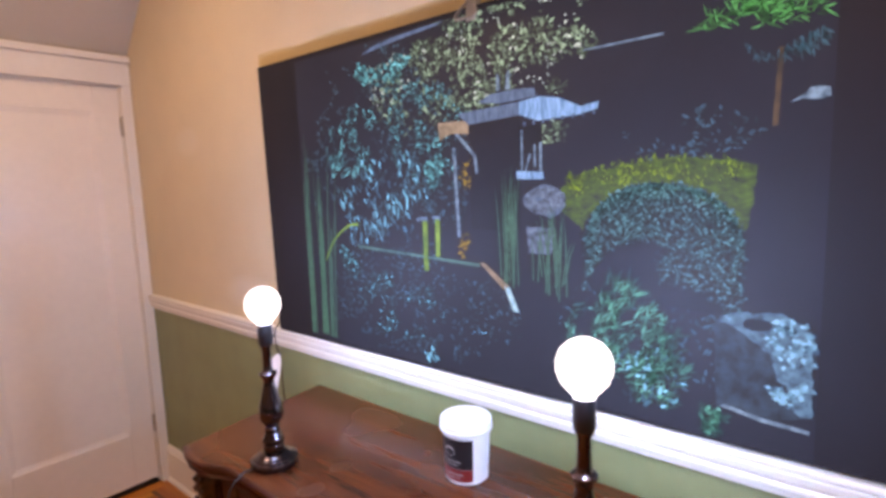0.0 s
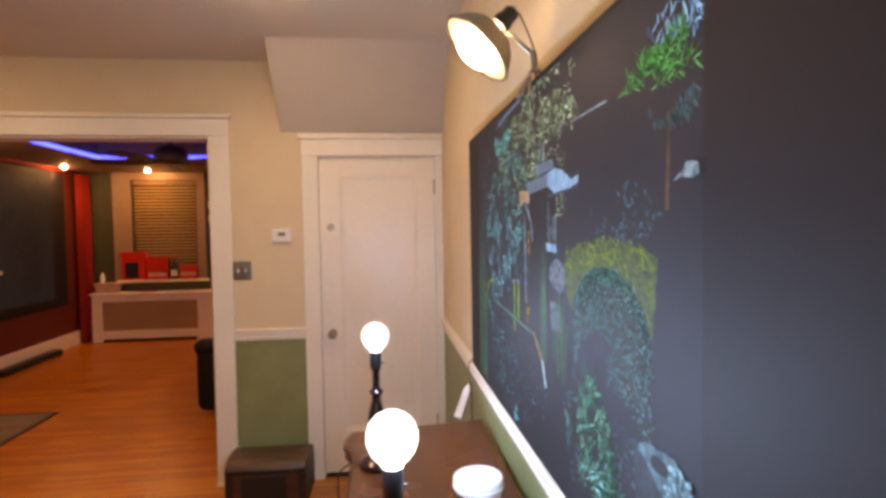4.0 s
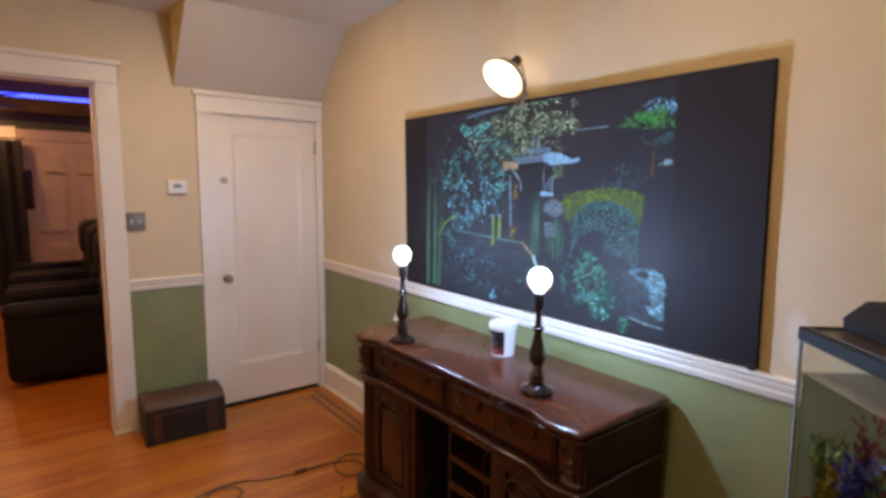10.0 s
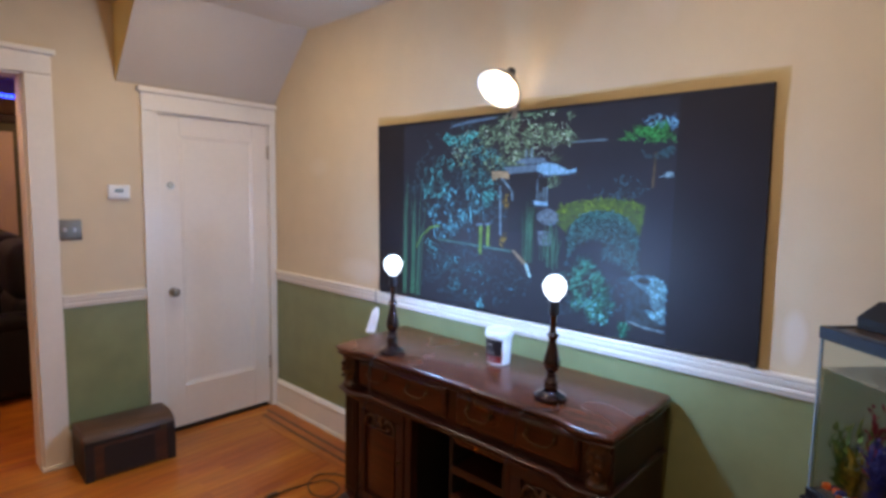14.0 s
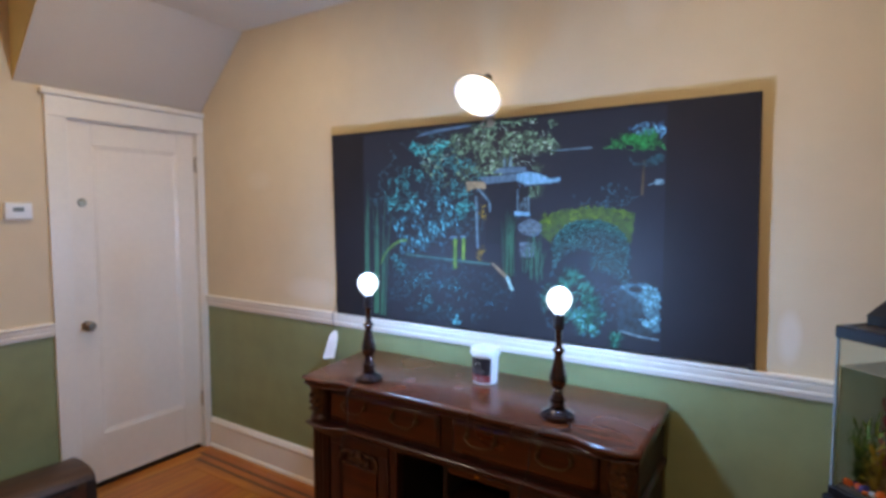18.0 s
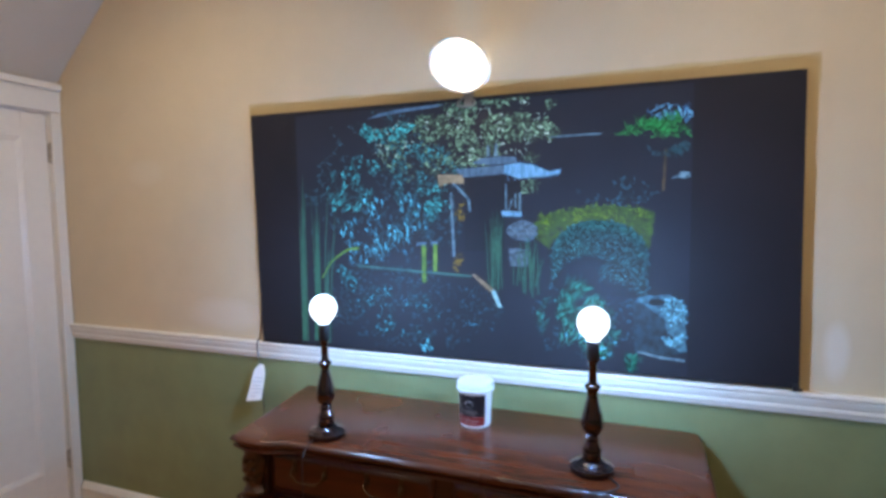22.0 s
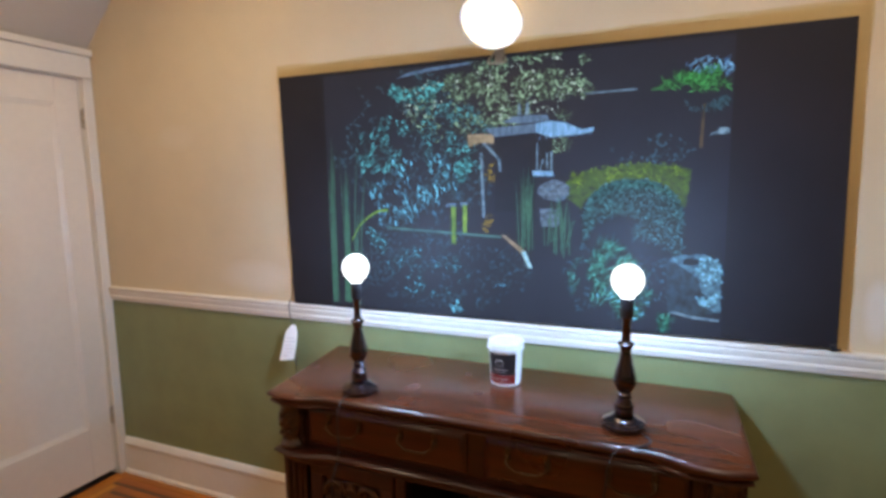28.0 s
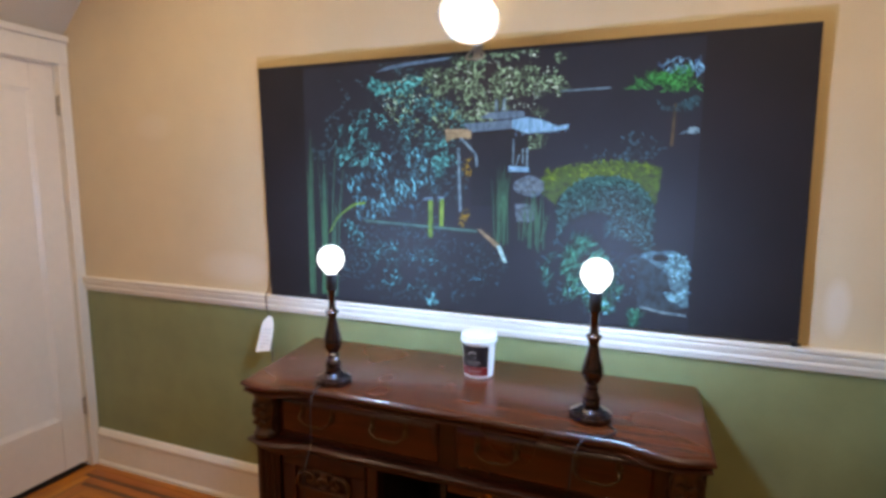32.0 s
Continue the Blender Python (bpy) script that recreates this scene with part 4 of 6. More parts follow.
picture("picture_rock_hollow", [outline([(2.748 + 0.024 * math.cos(a), 1.266 + 0.012 * math.sin(a)) for a in [k * 0.6283 for k in range(10)]], 0.01, 0.002), outline([(2.798 + 0.010 * math.cos(a), 1.265 + 0.008 * math.sin(a)) for a in [k * 0.785 for k in range(8)]], 0.01, 0.002)], M_P_SHADE)
picture("picture_far_stone", [outline([(2.783, 1.657), (2.800, 1.668), (2.812, 1.679), (2.838, 1.674), (2.838, 1.660), (2.815, 1.656), (2.80, 1.662)], 0.01, 0.002)], M_P_STONE)

# small clamp at the lower corner of the board
knob = thing("board_corner_clip", "small black clip on the board's lower corner", "clip")
part("jaw", box(SCR[1] - 0.012, SCR[1] + 0.006, -0.034, -0.023, SCR[2] + 0.002, SCR[2] + 0.022, 0.003, 2), M_PLASTIC_B, knob)
part("lever", box(SCR[1] - 0.004, SCR[1] + 0.012, -0.042, -0.0345, SCR[2] + 0.006, SCR[2] + 0.014, 0.002, 2), M_PLASTIC_B, knob)


# ---- clamp lamp ----
def clamp_lamp():
    d = thing("clamp_lamp", "metal clamp work lamp with a round reflector, switched on", "clamp lamp")
    c = Vector((2.137, -0.162, 2.031))           # centre of the rim
    axis = Vector((0.0, -0.695, -0.719)).normalized()
    m = Matrix.Translation(c) @ (-axis).to_track_quat("Z", "Y").to_matrix().to_4x4()
    R = 0.095
    prof = [(R - 0.001, -0.002), (R + 0.006, -0.002), (R + 0.007, 0.002), (R, 0.004), (0.089, 0.020), (0.077, 0.040), (0.058, 0.057), (0.034, 0.067)]
    inner = [(r - 0.0015, z + (0.0012 if i < 3 else -0.0018)) for i, (r, z) in enumerate(prof)][::-1]
    b = bmesh.new()
    seg = 40
    rings = [[b.verts.new((r * math.cos(2 * math.pi * k / seg), r * math.sin(2 * math.pi * k / seg), z)) for k in range(seg)] for r, z in prof + inner]
    for a, e in zip(rings, rings[1:] + rings[:1]):
        for k in range(seg):
            b.faces.new((a[k], a[(k + 1) % seg], e[(k + 1) % seg], e[k]))
    bmesh.ops.recalc_face_normals(b, faces=b.faces)
    bmesh.ops.transform(b, matrix=m, verts=b.verts)
    part("reflector", b, surface("spun_aluminium", (0.40, 0.36, 0.30), 0.42, 1.0, vary=0.08, fine=200), d, "spun aluminium reflector", True)
    part("bulb", lathe([(0, -0.034), (0.02, -0.032), (0.04, -0.024), (0.054, -0.010), (0.059, 0.004), (0.055, 0.018), (0.036, 0.044), (0.02, 0.06), (0.016, 0.076), (0, 0.076)], 24, m), M_CLAMP_BULB, d, "glowing warm white bulb", True)
    part("socket", lathe([(0, 0.072), (0.024, 0.074), (0.024, 0.094), (0.02, 0.10), (0.02, 0.122), (0.012, 0.13), (0, 0.131)], 20, m @ pose(0, 0, 0.006)), M_PLASTIC_B, d, "black lamp socket", True)
    # spring clamp gripping the top edge of the board
    cx = 2.122
    b = box(cx - 0.014, cx + 0.014, -0.027, -0.0245, 1.925, 1.985, 0.001, 1)
    box(cx - 0.014, cx + 0.014, -0.0045, -0.002, 1.9625, 1.99, 0.0008, 1, b)
    box(cx - 0.013, cx + 0.013, -0.026, -0.003, 1.985, 1.9885, 0.001, 1, b)
    part("clamp_jaw", b, M_STEEL, d, smooth=True)
    loop = [(cx - 0.008, -0.030, 1.968), (cx - 0.022, -0.040, 1.950), (cx - 0.031, -0.046, 1.936), (cx - 0.026, -0.049, 1.927), (cx, -0.050, 1.926), (cx + 0.026, -0.049, 1.927), (cx + 0.031, -0.046, 1.936), (cx + 0.022, -0.040, 1.950), (cx + 0.008, -0.030, 1.968)]
    part("clamp_handle", tube(smooth_line(loop, 4), 0.0035, 8), M_STEEL, d, "bent wire clamp handle", True)
    back = m @ Vector((0, 0, 0.10))
    part("bracket", tube([(cx, -0.012, 1.988), (cx + 0.004, -0.02, 2.03), (back.x, back.y, back.z - 0.02), tuple(back)], 0.006, 8), M_STEEL, d, smooth=True)
    end = m @ Vector((0, 0, 0.132))
    cord = [end, end + Vector((-0.004, 0.02, -0.01)), (end.x - 0.01, -0.012, 2.03), (2.11, -0.006, 1.99), (2.105, -0.004, 1.966)]
    part("cord", tube(smooth_line(cord, 5), 0.0024, 6), M_RUBBER, d, "dark power cord", True)
    low = [(1.186, -0.006, 1.62), (1.184, -0.008, 1.4), (1.190, -0.008, 1.2), (1.186, -0.012, 1.05), (1.182, -0.034, 1.012), (1.19, -0.036, 0.95), (1.198, -0.03, 0.92)]
    part("lower_cord", tube(smooth_line(low, 5), 0.0024, 6), M_RUBBER, d, "dark power cord beside the board", True)
    return d


clamp_lamp()

# tag on the cord
tag = thing("cord_tag", "white paper warning tag hanging on the cord", "tag")
b = prism([(1.172, 0.783), (1.233, 0.790), (1.232, 0.850), (1.229, 0.893), (1.216, 0.925), (1.196, 0.926), (1.177, 0.900), (1.176, 0.845)], -0.034, -0.0325, axis="y")


def hang(bm):
    """The tag leans out from the wall towards its lower end and turns a little."""
    for v in bm.verts:
        d = 0.926 - v.co.z
        v.co.y -= 0.36 * d + 0.26 * (1.236 - v.co.x)
    return bm


part("paper", hang(b), M_PAPER, tag)
b = bmesh.new()
for k, w in enumerate((0.05, 0.056, 0.044, 0.058, 0.05, 0.03)):
    box(1.184, 1.184 + w * 0.75, -0.0352, -0.0344, 0.872 - 0.014 * k, 0.875 - 0.014 * k, bm=b)
part("print", hang(b), surface("grey_print", (0.42, 0.40, 0.37), 0.7), tag)
part("lower_cord", tube(smooth_line([(1.198, -0.028, 0.93), (1.20, -0.028, 0.8), (1.196, -0.022, 0.7), (1.2, -0.012, 0.5), (1.22, -0.04, 0.1)], 5), 0.0024, 6), M_RUBBER, tag, "dark cord", True)


# ---- table lamps ----
def table_lamp(x, y, rz):
    d = thing("table_lamp", "dark bronze turned table lamp without a shade, bulb lit", "table lamp", (x, y, TOP_Z), rz, "lamps on the sideboard")
    part("base", lathe([(0, 0), (0.054, 0), (0.057, 0.002), (0.058, 0.005), (0.058, 0.016), (0.0565, 0.019), (0.053, 0.0205), (0.050, 0.021), (0.049, 0.0245), (0.044, 0.027), (0.040, 0.0275), (0.036, 0.031), (0.030, 0.034), (0.027, 0.0345), (0, 0.0345)], 40), M_BRONZE, d, smooth=True)
    part("stem", lathe([(0, 0.035), (0.0235, 0.035), (0.0245, 0.037), (0.0245, 0.056), (0.0235, 0.058), (0.0255, 0.060), (0.0275, 0.064), (0.0275, 0.067), (0.0245, 0.073), (0.0195, 0.083), (0.0175, 0.088), (0.019, 0.091), (0.0205, 0.095), (0.019, 0.099), (0.017, 0.102), (0.019, 0.106), (0.025, 0.116), (0.0292, 0.127), (0.0302, 0.135), (0.0292, 0.146), (0.0255, 0.163), (0.0205, 0.182), (0.0162, 0.200), (0.0136, 0.214), (0.0136, 0.220), (0.0165, 0.226), (0.0205, 0.232), (0.0215, 0.236), (0.019, 0.239), (0.0135, 0.2415), (0.0125, 0.244), (0.0115, 0.252), (0.0108, 0.298), (0.014, 0.302), (0.014, 0.308), (0, 0.308)], 36), M_BRONZE, d, smooth=True)
    s = lathe([(0, 0.3085), (0.016, 0.3085), (0.0175, 0.315), (0.0175, 0.345), (0.0165, 0.36), (0, 0.36)], 24)
    lathe([(0, 0.0), (0.003, 0.0), (0.003, 0.009), (0, 0.0095)], 10, pose(0, 0.016, 0.325, -90), s)
    part("socket", s, M_PLASTIC_B, d, "black bulb socket", True)
    bulb = part("bulb", lathe([(0, 0.452), (0.014, 0.450), (0.027, 0.443), (0.0375, 0.431), (0.0425, 0.415), (0.042, 0.400), (0.036, 0.384), (0.026, 0.372), (0.019, 0.365), (0.018, 0.3605), (0, 0.3605)], 32), M_BULB, d, "glowing white globe bulb", True)
    part("core", lathe([(0, 0.444), (0.011, 0.442), (0.021, 0.436), (0.0275, 0.427), (0.030, 0.415), (0.0275, 0.402), (0.021, 0.393), (0.013, 0.387), (0, 0.385)], 24), M_BULB_CORE, bulb, "bright core of the bulb", True)
    return d


table_lamp(1.770, -0.425, 0)
table_lamp(2.583, -0.390, 20)
M_LAMPCORD = surface("brown_lamp_cord", (0.012, 0.006, 0.004), 0.6, bump=0.05)
for nm, pts in (("lamp_cord", [(1.755, -0.476, TOP_Z + 0.004), (1.757, -0.495, TOP_Z + 0.006), (1.760, -0.512, TOP_Z + 0.004), (1.762, -0.548, TOP_Z - 0.03), (1.762, -0.552, 0.70), (1.758, -0.585, 0.61), (1.74, -0.57, 0.4), (1.66, -0.58, 0.12), (1.5, -0.62, 0.006), (1.40, -0.56, 0.005)]), ("lamp_cord", [(2.615, -0.40, TOP_Z + 0.004), (2.655, -0.46, TOP_Z + 0.005), (2.622, -0.505, TOP_Z + 0.006), (2.582, -0.532, TOP_Z + 0.005), (2.560, -0.560, TOP_Z - 0.03), (2.548, -0.560, 0.72), (2.525, -0.585, 0.63), (2.54, -0.575, 0.4), (2.55, -0.58, 0.1), (2.56, -0.62, 0.006), (2.7, -0.66, 0.005)])):
    c = thing(nm, "thin dark brown lamp cord hanging over the sideboard edge", "cord")
    part("cable", tube(smooth_line(pts, 6), 0.0026, 8), M_LAMPCORD, c, smooth=True)

# ---- bucket ----
bk = thing("plastic_bucket", "small white plastic tub with a black and red label", "bucket", (2.190, -0.180, TOP_Z), 0)
part("tub", lathe([(0, 0), (0.047, 0), (0.05, 0.003), (0.0555, 0.118), (0, 0.118)], 40), M_PLASTIC_W, bk, smooth=True)
part("lid", lathe([(0, 0.1185), (0.0605, 0.1185), (0.062, 0.121), (0.062, 0.128), (0.060, 0.130), (0.0605, 0.132), (0.0605, 0.142), (0.058, 0.146), (0.053, 0.146), (0.051, 0.143), (0, 0.143)], 40), M_PLASTIC_W, bk, "ridged white lid", True)


def wrap(a0, a1, z0, z1, out, seg=16):
    """A label strip round the tub between two angles."""
    b = bmesh.new()
    r = lambda z: 0.05 + 0.0055 * z / 0.118 + out
    lo = [b.verts.new((r(z0) * math.cos(a), r(z0) * math.sin(a), z0)) for a in np.linspace(a0, a1, seg)]
    hi = [b.verts.new((r(z1) * math.cos(a), r(z1) * math.sin(a), z1)) for a in np.linspace(a0, a1, seg)]
    for k in range(seg - 1):
        b.faces.new((lo[k], lo[k + 1], hi[k + 1], hi[k]))
    return b


A0, A1 = radians(-147), radians(-37)
part("label", wrap(A0, A1, 0.0405, 0.112, 0.0005), M_LABEL_B, bk, "black label")
part("label_band", wrap(A0, A1, 0.010, 0.040, 0.0006), M_LABEL_R, bk, "red label band")
b = bmesh.new()
for k in range(24):
    a = 2 * math.pi * k / 24
    a2 = 2 * math.pi * (k + 1) / 24
    q = []
    for rr, ang in ((0.95, a), (1.35 if 2 < k < 12 else 1.05, a), (1.35 if 2 < k + 1 < 12 else 1.05, a2), (0.95, a2)):
        th = radians(-96) + 0.22 * rr * math.cos(ang)
        z = 0.080 + 0.010 * rr * math.sin(ang)
        r = 0.05 + 0.0055 * z / 0.118 + 0.0012
        q.append(b.verts.new((r * math.cos(th), r * math.sin(th), z)))
    b.faces.new(q)
part("label_ring", b, M_PRINT, bk, "white ring mark")
for a0, a1, z0, z1 in ((-122, -66, 0.0575, 0.0595), (-116, -76, 0.050, 0.0515), (-124, -62, 0.026, 0.0285), (-118, -70, 0.018, 0.0195)):
    part("label_print", wrap(radians(a0), radians(a1), z0, z1, 0.0013), M_PRINT, bk, "fine grey print")


# ---- wall fittings ----
th = thing("thermostat", "white wall thermostat with a small grey display", "thermostat", (0, -1.014, 1.564))
part("body", box(0.0, 0.026, -0.058, 0.058, -0.042, 0.042, 0.006, 3), M_PLASTIC_W, th, smooth=True)
part("display", box(0.0245, 0.0275, -0.024, 0.022, -0.004, 0.018, 0.001, 1), surface("lcd_grey", (0.16, 0.18, 0.16), 0.3), th, "grey display")
for y in (-0.036, 0.036):
    part("button", box(0.0245, 0.0285, y - 0.007, y + 0.007, -0.004, 0.012, 0.001, 1), M_PLASTIC_W, th)
sw = thing("light_switch", "brushed steel double light switch plate", "light switch", (0, -1.262, 1.348))
part("plate", box(0, 0.006, -0.056, 0.056, -0.058, 0.058, 0.002, 2), surface("dull_steel_plate", (0.22, 0.19, 0.155), 0.5, 0.9, vary=0.2, fine=120), sw, smooth=True)
for y in (-0.023, 0.023):
    b = box(0.0055, 0.009, y - 0.006, y + 0.006, -0.012, 0.012, 0.001, 1)
    box(0.007, 0.02, y - 0.004, y + 0.004, 0.0, 0.009, 0.001, 1, b)
    part("toggle", b, M_PLASTIC_W, sw, "white toggle")
    for z in (-0.03, 0.03):
        part("screw", lathe([(0, 0.0075), (0.003, 0.007), (0.0035, 0.0055), (0, 0.0055)], 10, pose(0, y, z) @ pose(0, 0, 0, 0, 90, 0)), M_STEEL, sw)


# ---- trunk ----
def trunk():
    d = thing("wooden_trunk", "small dark wooden trunk with a domed lid", "trunk", (0.182, -1.082, 0), -2.0)
    w, dp, h = 0.228, 0.148, 0.205
    body = wood("trunk_wood", (0.018, 0.006, 0.003), (0.095, 0.030, 0.011), "y", 0.42, 0.15, scale=1.4)
    lidm = wood("trunk_lid_wood", (0.030, 0.014, 0.007), (0.115, 0.056, 0.028), "y", 0.5, 0.06, scale=1.4)
    strap = surface("trunk_leather_strap", (0.011, 0.007, 0.005), 0.5, vary=0.35, fine=120, bump=0.3)
    part("body", box(-dp, dp, -w, w, 0.004, h, 0.005, 2), body, d, smooth=True)
    arc = [(-dp, h + 0.002)] + [(-dp * math.cos(a), h + 0.020 + 0.048 * math.sin(a) ** 0.8) for a in np.linspace(0.0, math.pi, 7)] + [(dp, h + 0.002)]
    part("lid", prism(arc, -w, w, axis="y", bevel=0.002), lidm, d, "worn brown domed lid", True)
    for y in (-w + 0.022, w - 0.022):
        b = box(-dp - 0.003, dp + 0.003, y - 0.022, y + 0.024, 0.002, h - 0.004, 0.003, 1)
        part("corner_strap", b, strap, d, "dark leather corner strap", True)
    part("front_panel", box(dp, dp + 0.003, -w + 0.09, w - 0.11, 0.02, h - 0.02, 0.002, 1), strap, d, "dark front panel")
    part("lid_band", box(dp - 0.002, dp + 0.005, -w + 0.001, w - 0.001, h - 0.006, h + 0.018, 0.002, 1), strap, d, "dark band along the lid's lower edge", True)
    part("latch", box(dp + 0.0035, dp + 0.010, w - 0.085, w - 0.045, h - 0.012, h + 0.024, 0.002, 2), M_BRASS_OLD, d, "brass latch")
    return d


trunk()

# ---- cables on the floor ----
c = thing("extension_cord", "grey-brown extension cord lying in loops on the floor", "extension cord")
M_CORD = surface("grey_cord", (0.085, 0.055, 0.032), 0.55, bump=0.1)
pts = [(1.45, -0.28, 0.006), (1.22, -0.30, 0.006), (1.12, -0.38, 0.006), (1.16, -0.48, 0.006), (1.27, -0.52, 0.006), (1.35, -0.46, 0.006), (1.30, -0.38, 0.006), (1.20, -0.40, 0.010), (1.14, -0.56, 0.006), (1.13, -0.66, 0.006)]
pts2 = [(1.13, -0.70, 0.006), (1.10, -0.86, 0.006), (1.03, -1.0, 0.006), (1.04, -1.13, 0.006), (1.15, -1.16, 0.006), (1.2, -1.08, 0.006), (1.14, -1.0, 0.010), (1.06, -1.06, 0.013), (1.06, -1.22, 0.006), (1.2, -1.36, 0.006), (1.5, -1.42, 0.006)]
part("cable", tube(smooth_line(pts, 8), 0.004, 8), M_CORD, c, smooth=True)
part("cable", tube(smooth_line(pts2, 8), 0.004, 8), M_CORD, c, smooth=True)
part("plug", box(1.118, 1.142, -0.715, -0.645, 0.001, 0.019, 0.006, 3), M_CORD, c, "moulded plug joint", True)

# ---- sideboard ----
def smoothstep(t):
    t = min(max(t, 0.0), 1.0)
    return t * t * (3 - 2 * t)


SB0, SB1 = 1.475, 2.885            # ends of the top at the front
SBC = (SB0 + SB1) / 2


def front_outline(grow, back=-0.03, skew=0.055, y_mid=-0.508, bulge=0.032, end=0.13, sway=0.002):
    """The top's outline: end blocks stand forward of a slightly bowed middle."""
    x0, x1 = SB0 - grow, SB1 + grow
    pts = [(x1, back - 0.026), (x1 - 0.003, back - 0.012), (x1 - 0.012, back - 0.003), (x1 - 0.026, back), (x0 - skew, back)]
    n = 44
    corner = y_mid - grow - bulge - sway * 0.4 + 0.020
    pts.append((x0 + (0.002 if skew else 0.0), corner + 0.012))
    for k in range(n + 1):
        x = x0 + (x1 - x0) * k / n
        e = min(x - x0, x1 - x)
        y = y_mid - grow - bulge * (1 - smoothstep((e - end) / 0.09))
        y += sway * math.cos(2 * math.pi * (x - SBC) / 0.62) * smoothstep((e - end) / 0.12) - sway * 0.4
        y += 0.020 * (1 - smoothstep(e / 0.075)) ** 1.5      # rounded corner
        pts.append((x, y))
    return pts


def loft(rings, bm=None):
    """A skin through closed rings of equal count, capped at both ends."""
    b = bmesh.new()
    vs = [[b.verts.new(p) for p in r] for r in rings]
    n = len(vs[0])
    for a, c in zip(vs, vs[1:]):
        for k in range(n):
            b.faces.new((a[k], a[(k + 1) % n], c[(k + 1) % n], c[k]))
    b.faces.new(vs[0])
    b.faces.new(vs[-1])
    bmesh.ops.recalc_face_normals(b, faces=b.faces)
    return b if bm is None else merge(bm, b)


def shaped(profile, skew):
    """A moulding that follows the front's outline: (grow, z) from below upwards."""
    return loft([[(x, y, z) for x, y in front_outline(g, skew=skew)] for g, z in profile])


def raised(x0, x1, z0, z1, steps):
    """A rectangular panel facing -y, stepping in and out: (inset, y)."""
    return loft([[(x0 + i, y, z0 + i), (x1 - i, y, z0 + i), (x1 - i, y, z1 - i), (x0 + i, y, z1 - i)] for i, y in steps])


def sideboard():
    d = thing("sideboard", "dark carved mahogany sideboard with drawers, doors and an open bay", "sideboard")
    edge = [(-0.02, -0.041), (-0.008, -0.0405), (-0.002, -0.037), (-0.004, -0.032), (-0.0105, -0.029), (-0.010, -0.0245), (-0.003, -0.022), (0.0025, -0.017), (0.003, -0.011), (0.0, -0.005), (-0.006, -0.0012), (-0.016, 0.0)]
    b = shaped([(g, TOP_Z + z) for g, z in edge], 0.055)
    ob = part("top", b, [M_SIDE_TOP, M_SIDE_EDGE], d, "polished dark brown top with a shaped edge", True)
    # Upward faces take the lighter, lit copy of the wood; edges the darker.
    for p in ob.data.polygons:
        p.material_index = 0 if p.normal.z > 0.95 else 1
    yb, yf = -0.03, -0.462
    xl, xr = SB0 + 0.028, SB1 - 0.022
    zt = TOP_Z - 0.041
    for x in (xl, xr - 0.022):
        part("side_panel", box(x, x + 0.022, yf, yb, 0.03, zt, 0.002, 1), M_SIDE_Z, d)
    # Inner boards are near-black: the shade of the recess is their colour.
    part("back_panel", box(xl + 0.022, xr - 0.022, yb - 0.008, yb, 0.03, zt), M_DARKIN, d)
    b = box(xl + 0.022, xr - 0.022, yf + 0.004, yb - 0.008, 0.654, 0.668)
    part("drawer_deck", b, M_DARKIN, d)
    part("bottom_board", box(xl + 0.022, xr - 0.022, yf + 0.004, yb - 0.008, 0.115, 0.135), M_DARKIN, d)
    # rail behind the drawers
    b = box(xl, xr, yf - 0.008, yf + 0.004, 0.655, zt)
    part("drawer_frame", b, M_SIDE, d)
    waist = [(-0.034, 0.612), (-0.028, 0.616), (-0.026, 0.624), (-0.019, 0.630), (-0.011, 0.637), (-0.006, 0.643), (-0.006, 0.648), (-0.010, 0.652), (-0.018, 0.654), (-0.024, 0.656)]
    part("waist_moulding", shaped(waist, 0.0), M_SIDE, d, "shaped waist moulding", True)
    foot = [(-0.004, 0.0), (-0.002, 0.004), (-0.002, 0.078), (-0.006, 0.084), (-0.012, 0.087), (-0.012, 0.092), (-0.018, 0.098), (-0.026, 0.104), (-0.030, 0.112)]
    part("plinth", shaped(foot, 0.0), M_SIDE, d, "shaped plinth base", True)
    # drawers
    for x0, x1, grips in ((1.600, 2.158, (1.748, 2.004)), (2.213, 2.754, (2.341, 2.612))):
        dr = part("drawer", raised(x0, x1, 0.676, 0.808, [(0.0, yf - 0.006), (0.0, yf - 0.014), (0.002, yf - 0.016), (0.013, yf - 0.027), (0.017, yf - 0.029), (0.022, yf - 0.0295)]), M_SIDE_PANEL, d, "drawer front with a chamfered edge", True)
        for cx in grips:
            y = yf - 0.0295
            half = [(0.056, 0.010, 0.766), (0.058, 0.018, 0.759), (0.053, 0.022, 0.750), (0.044, 0.022, 0.744), (0.036, 0.023, 0.738), (0.020, 0.024, 0.735)]
            pts = [(cx - u, y - v, z) for u, v, z in half] + [(cx, y - 0.025, 0.736)] + [(cx + u, y - v, z) for u, v, z in reversed(half)]
            line = smooth_line(pts, 4)
            bail = tube(line, [0.0021 + 0.0012 * abs(math.sin(math.pi * 2.5 * i / (len(line) - 1))) for i in range(len(line))], 8)
            for u in (-0.014, -0.007, 0.0, 0.007, 0.014):
                lathe([(0, -0.003), (0.0034, -0.002), (0.004, 0), (0.0034, 0.002), (0, 0.003)], 10, pose(cx + u, y - 0.0245, 0.7355, 0, 90), bail)
            part("pull", bail, M_BRASS_OLD, dr, "aged brass bail pull", True)
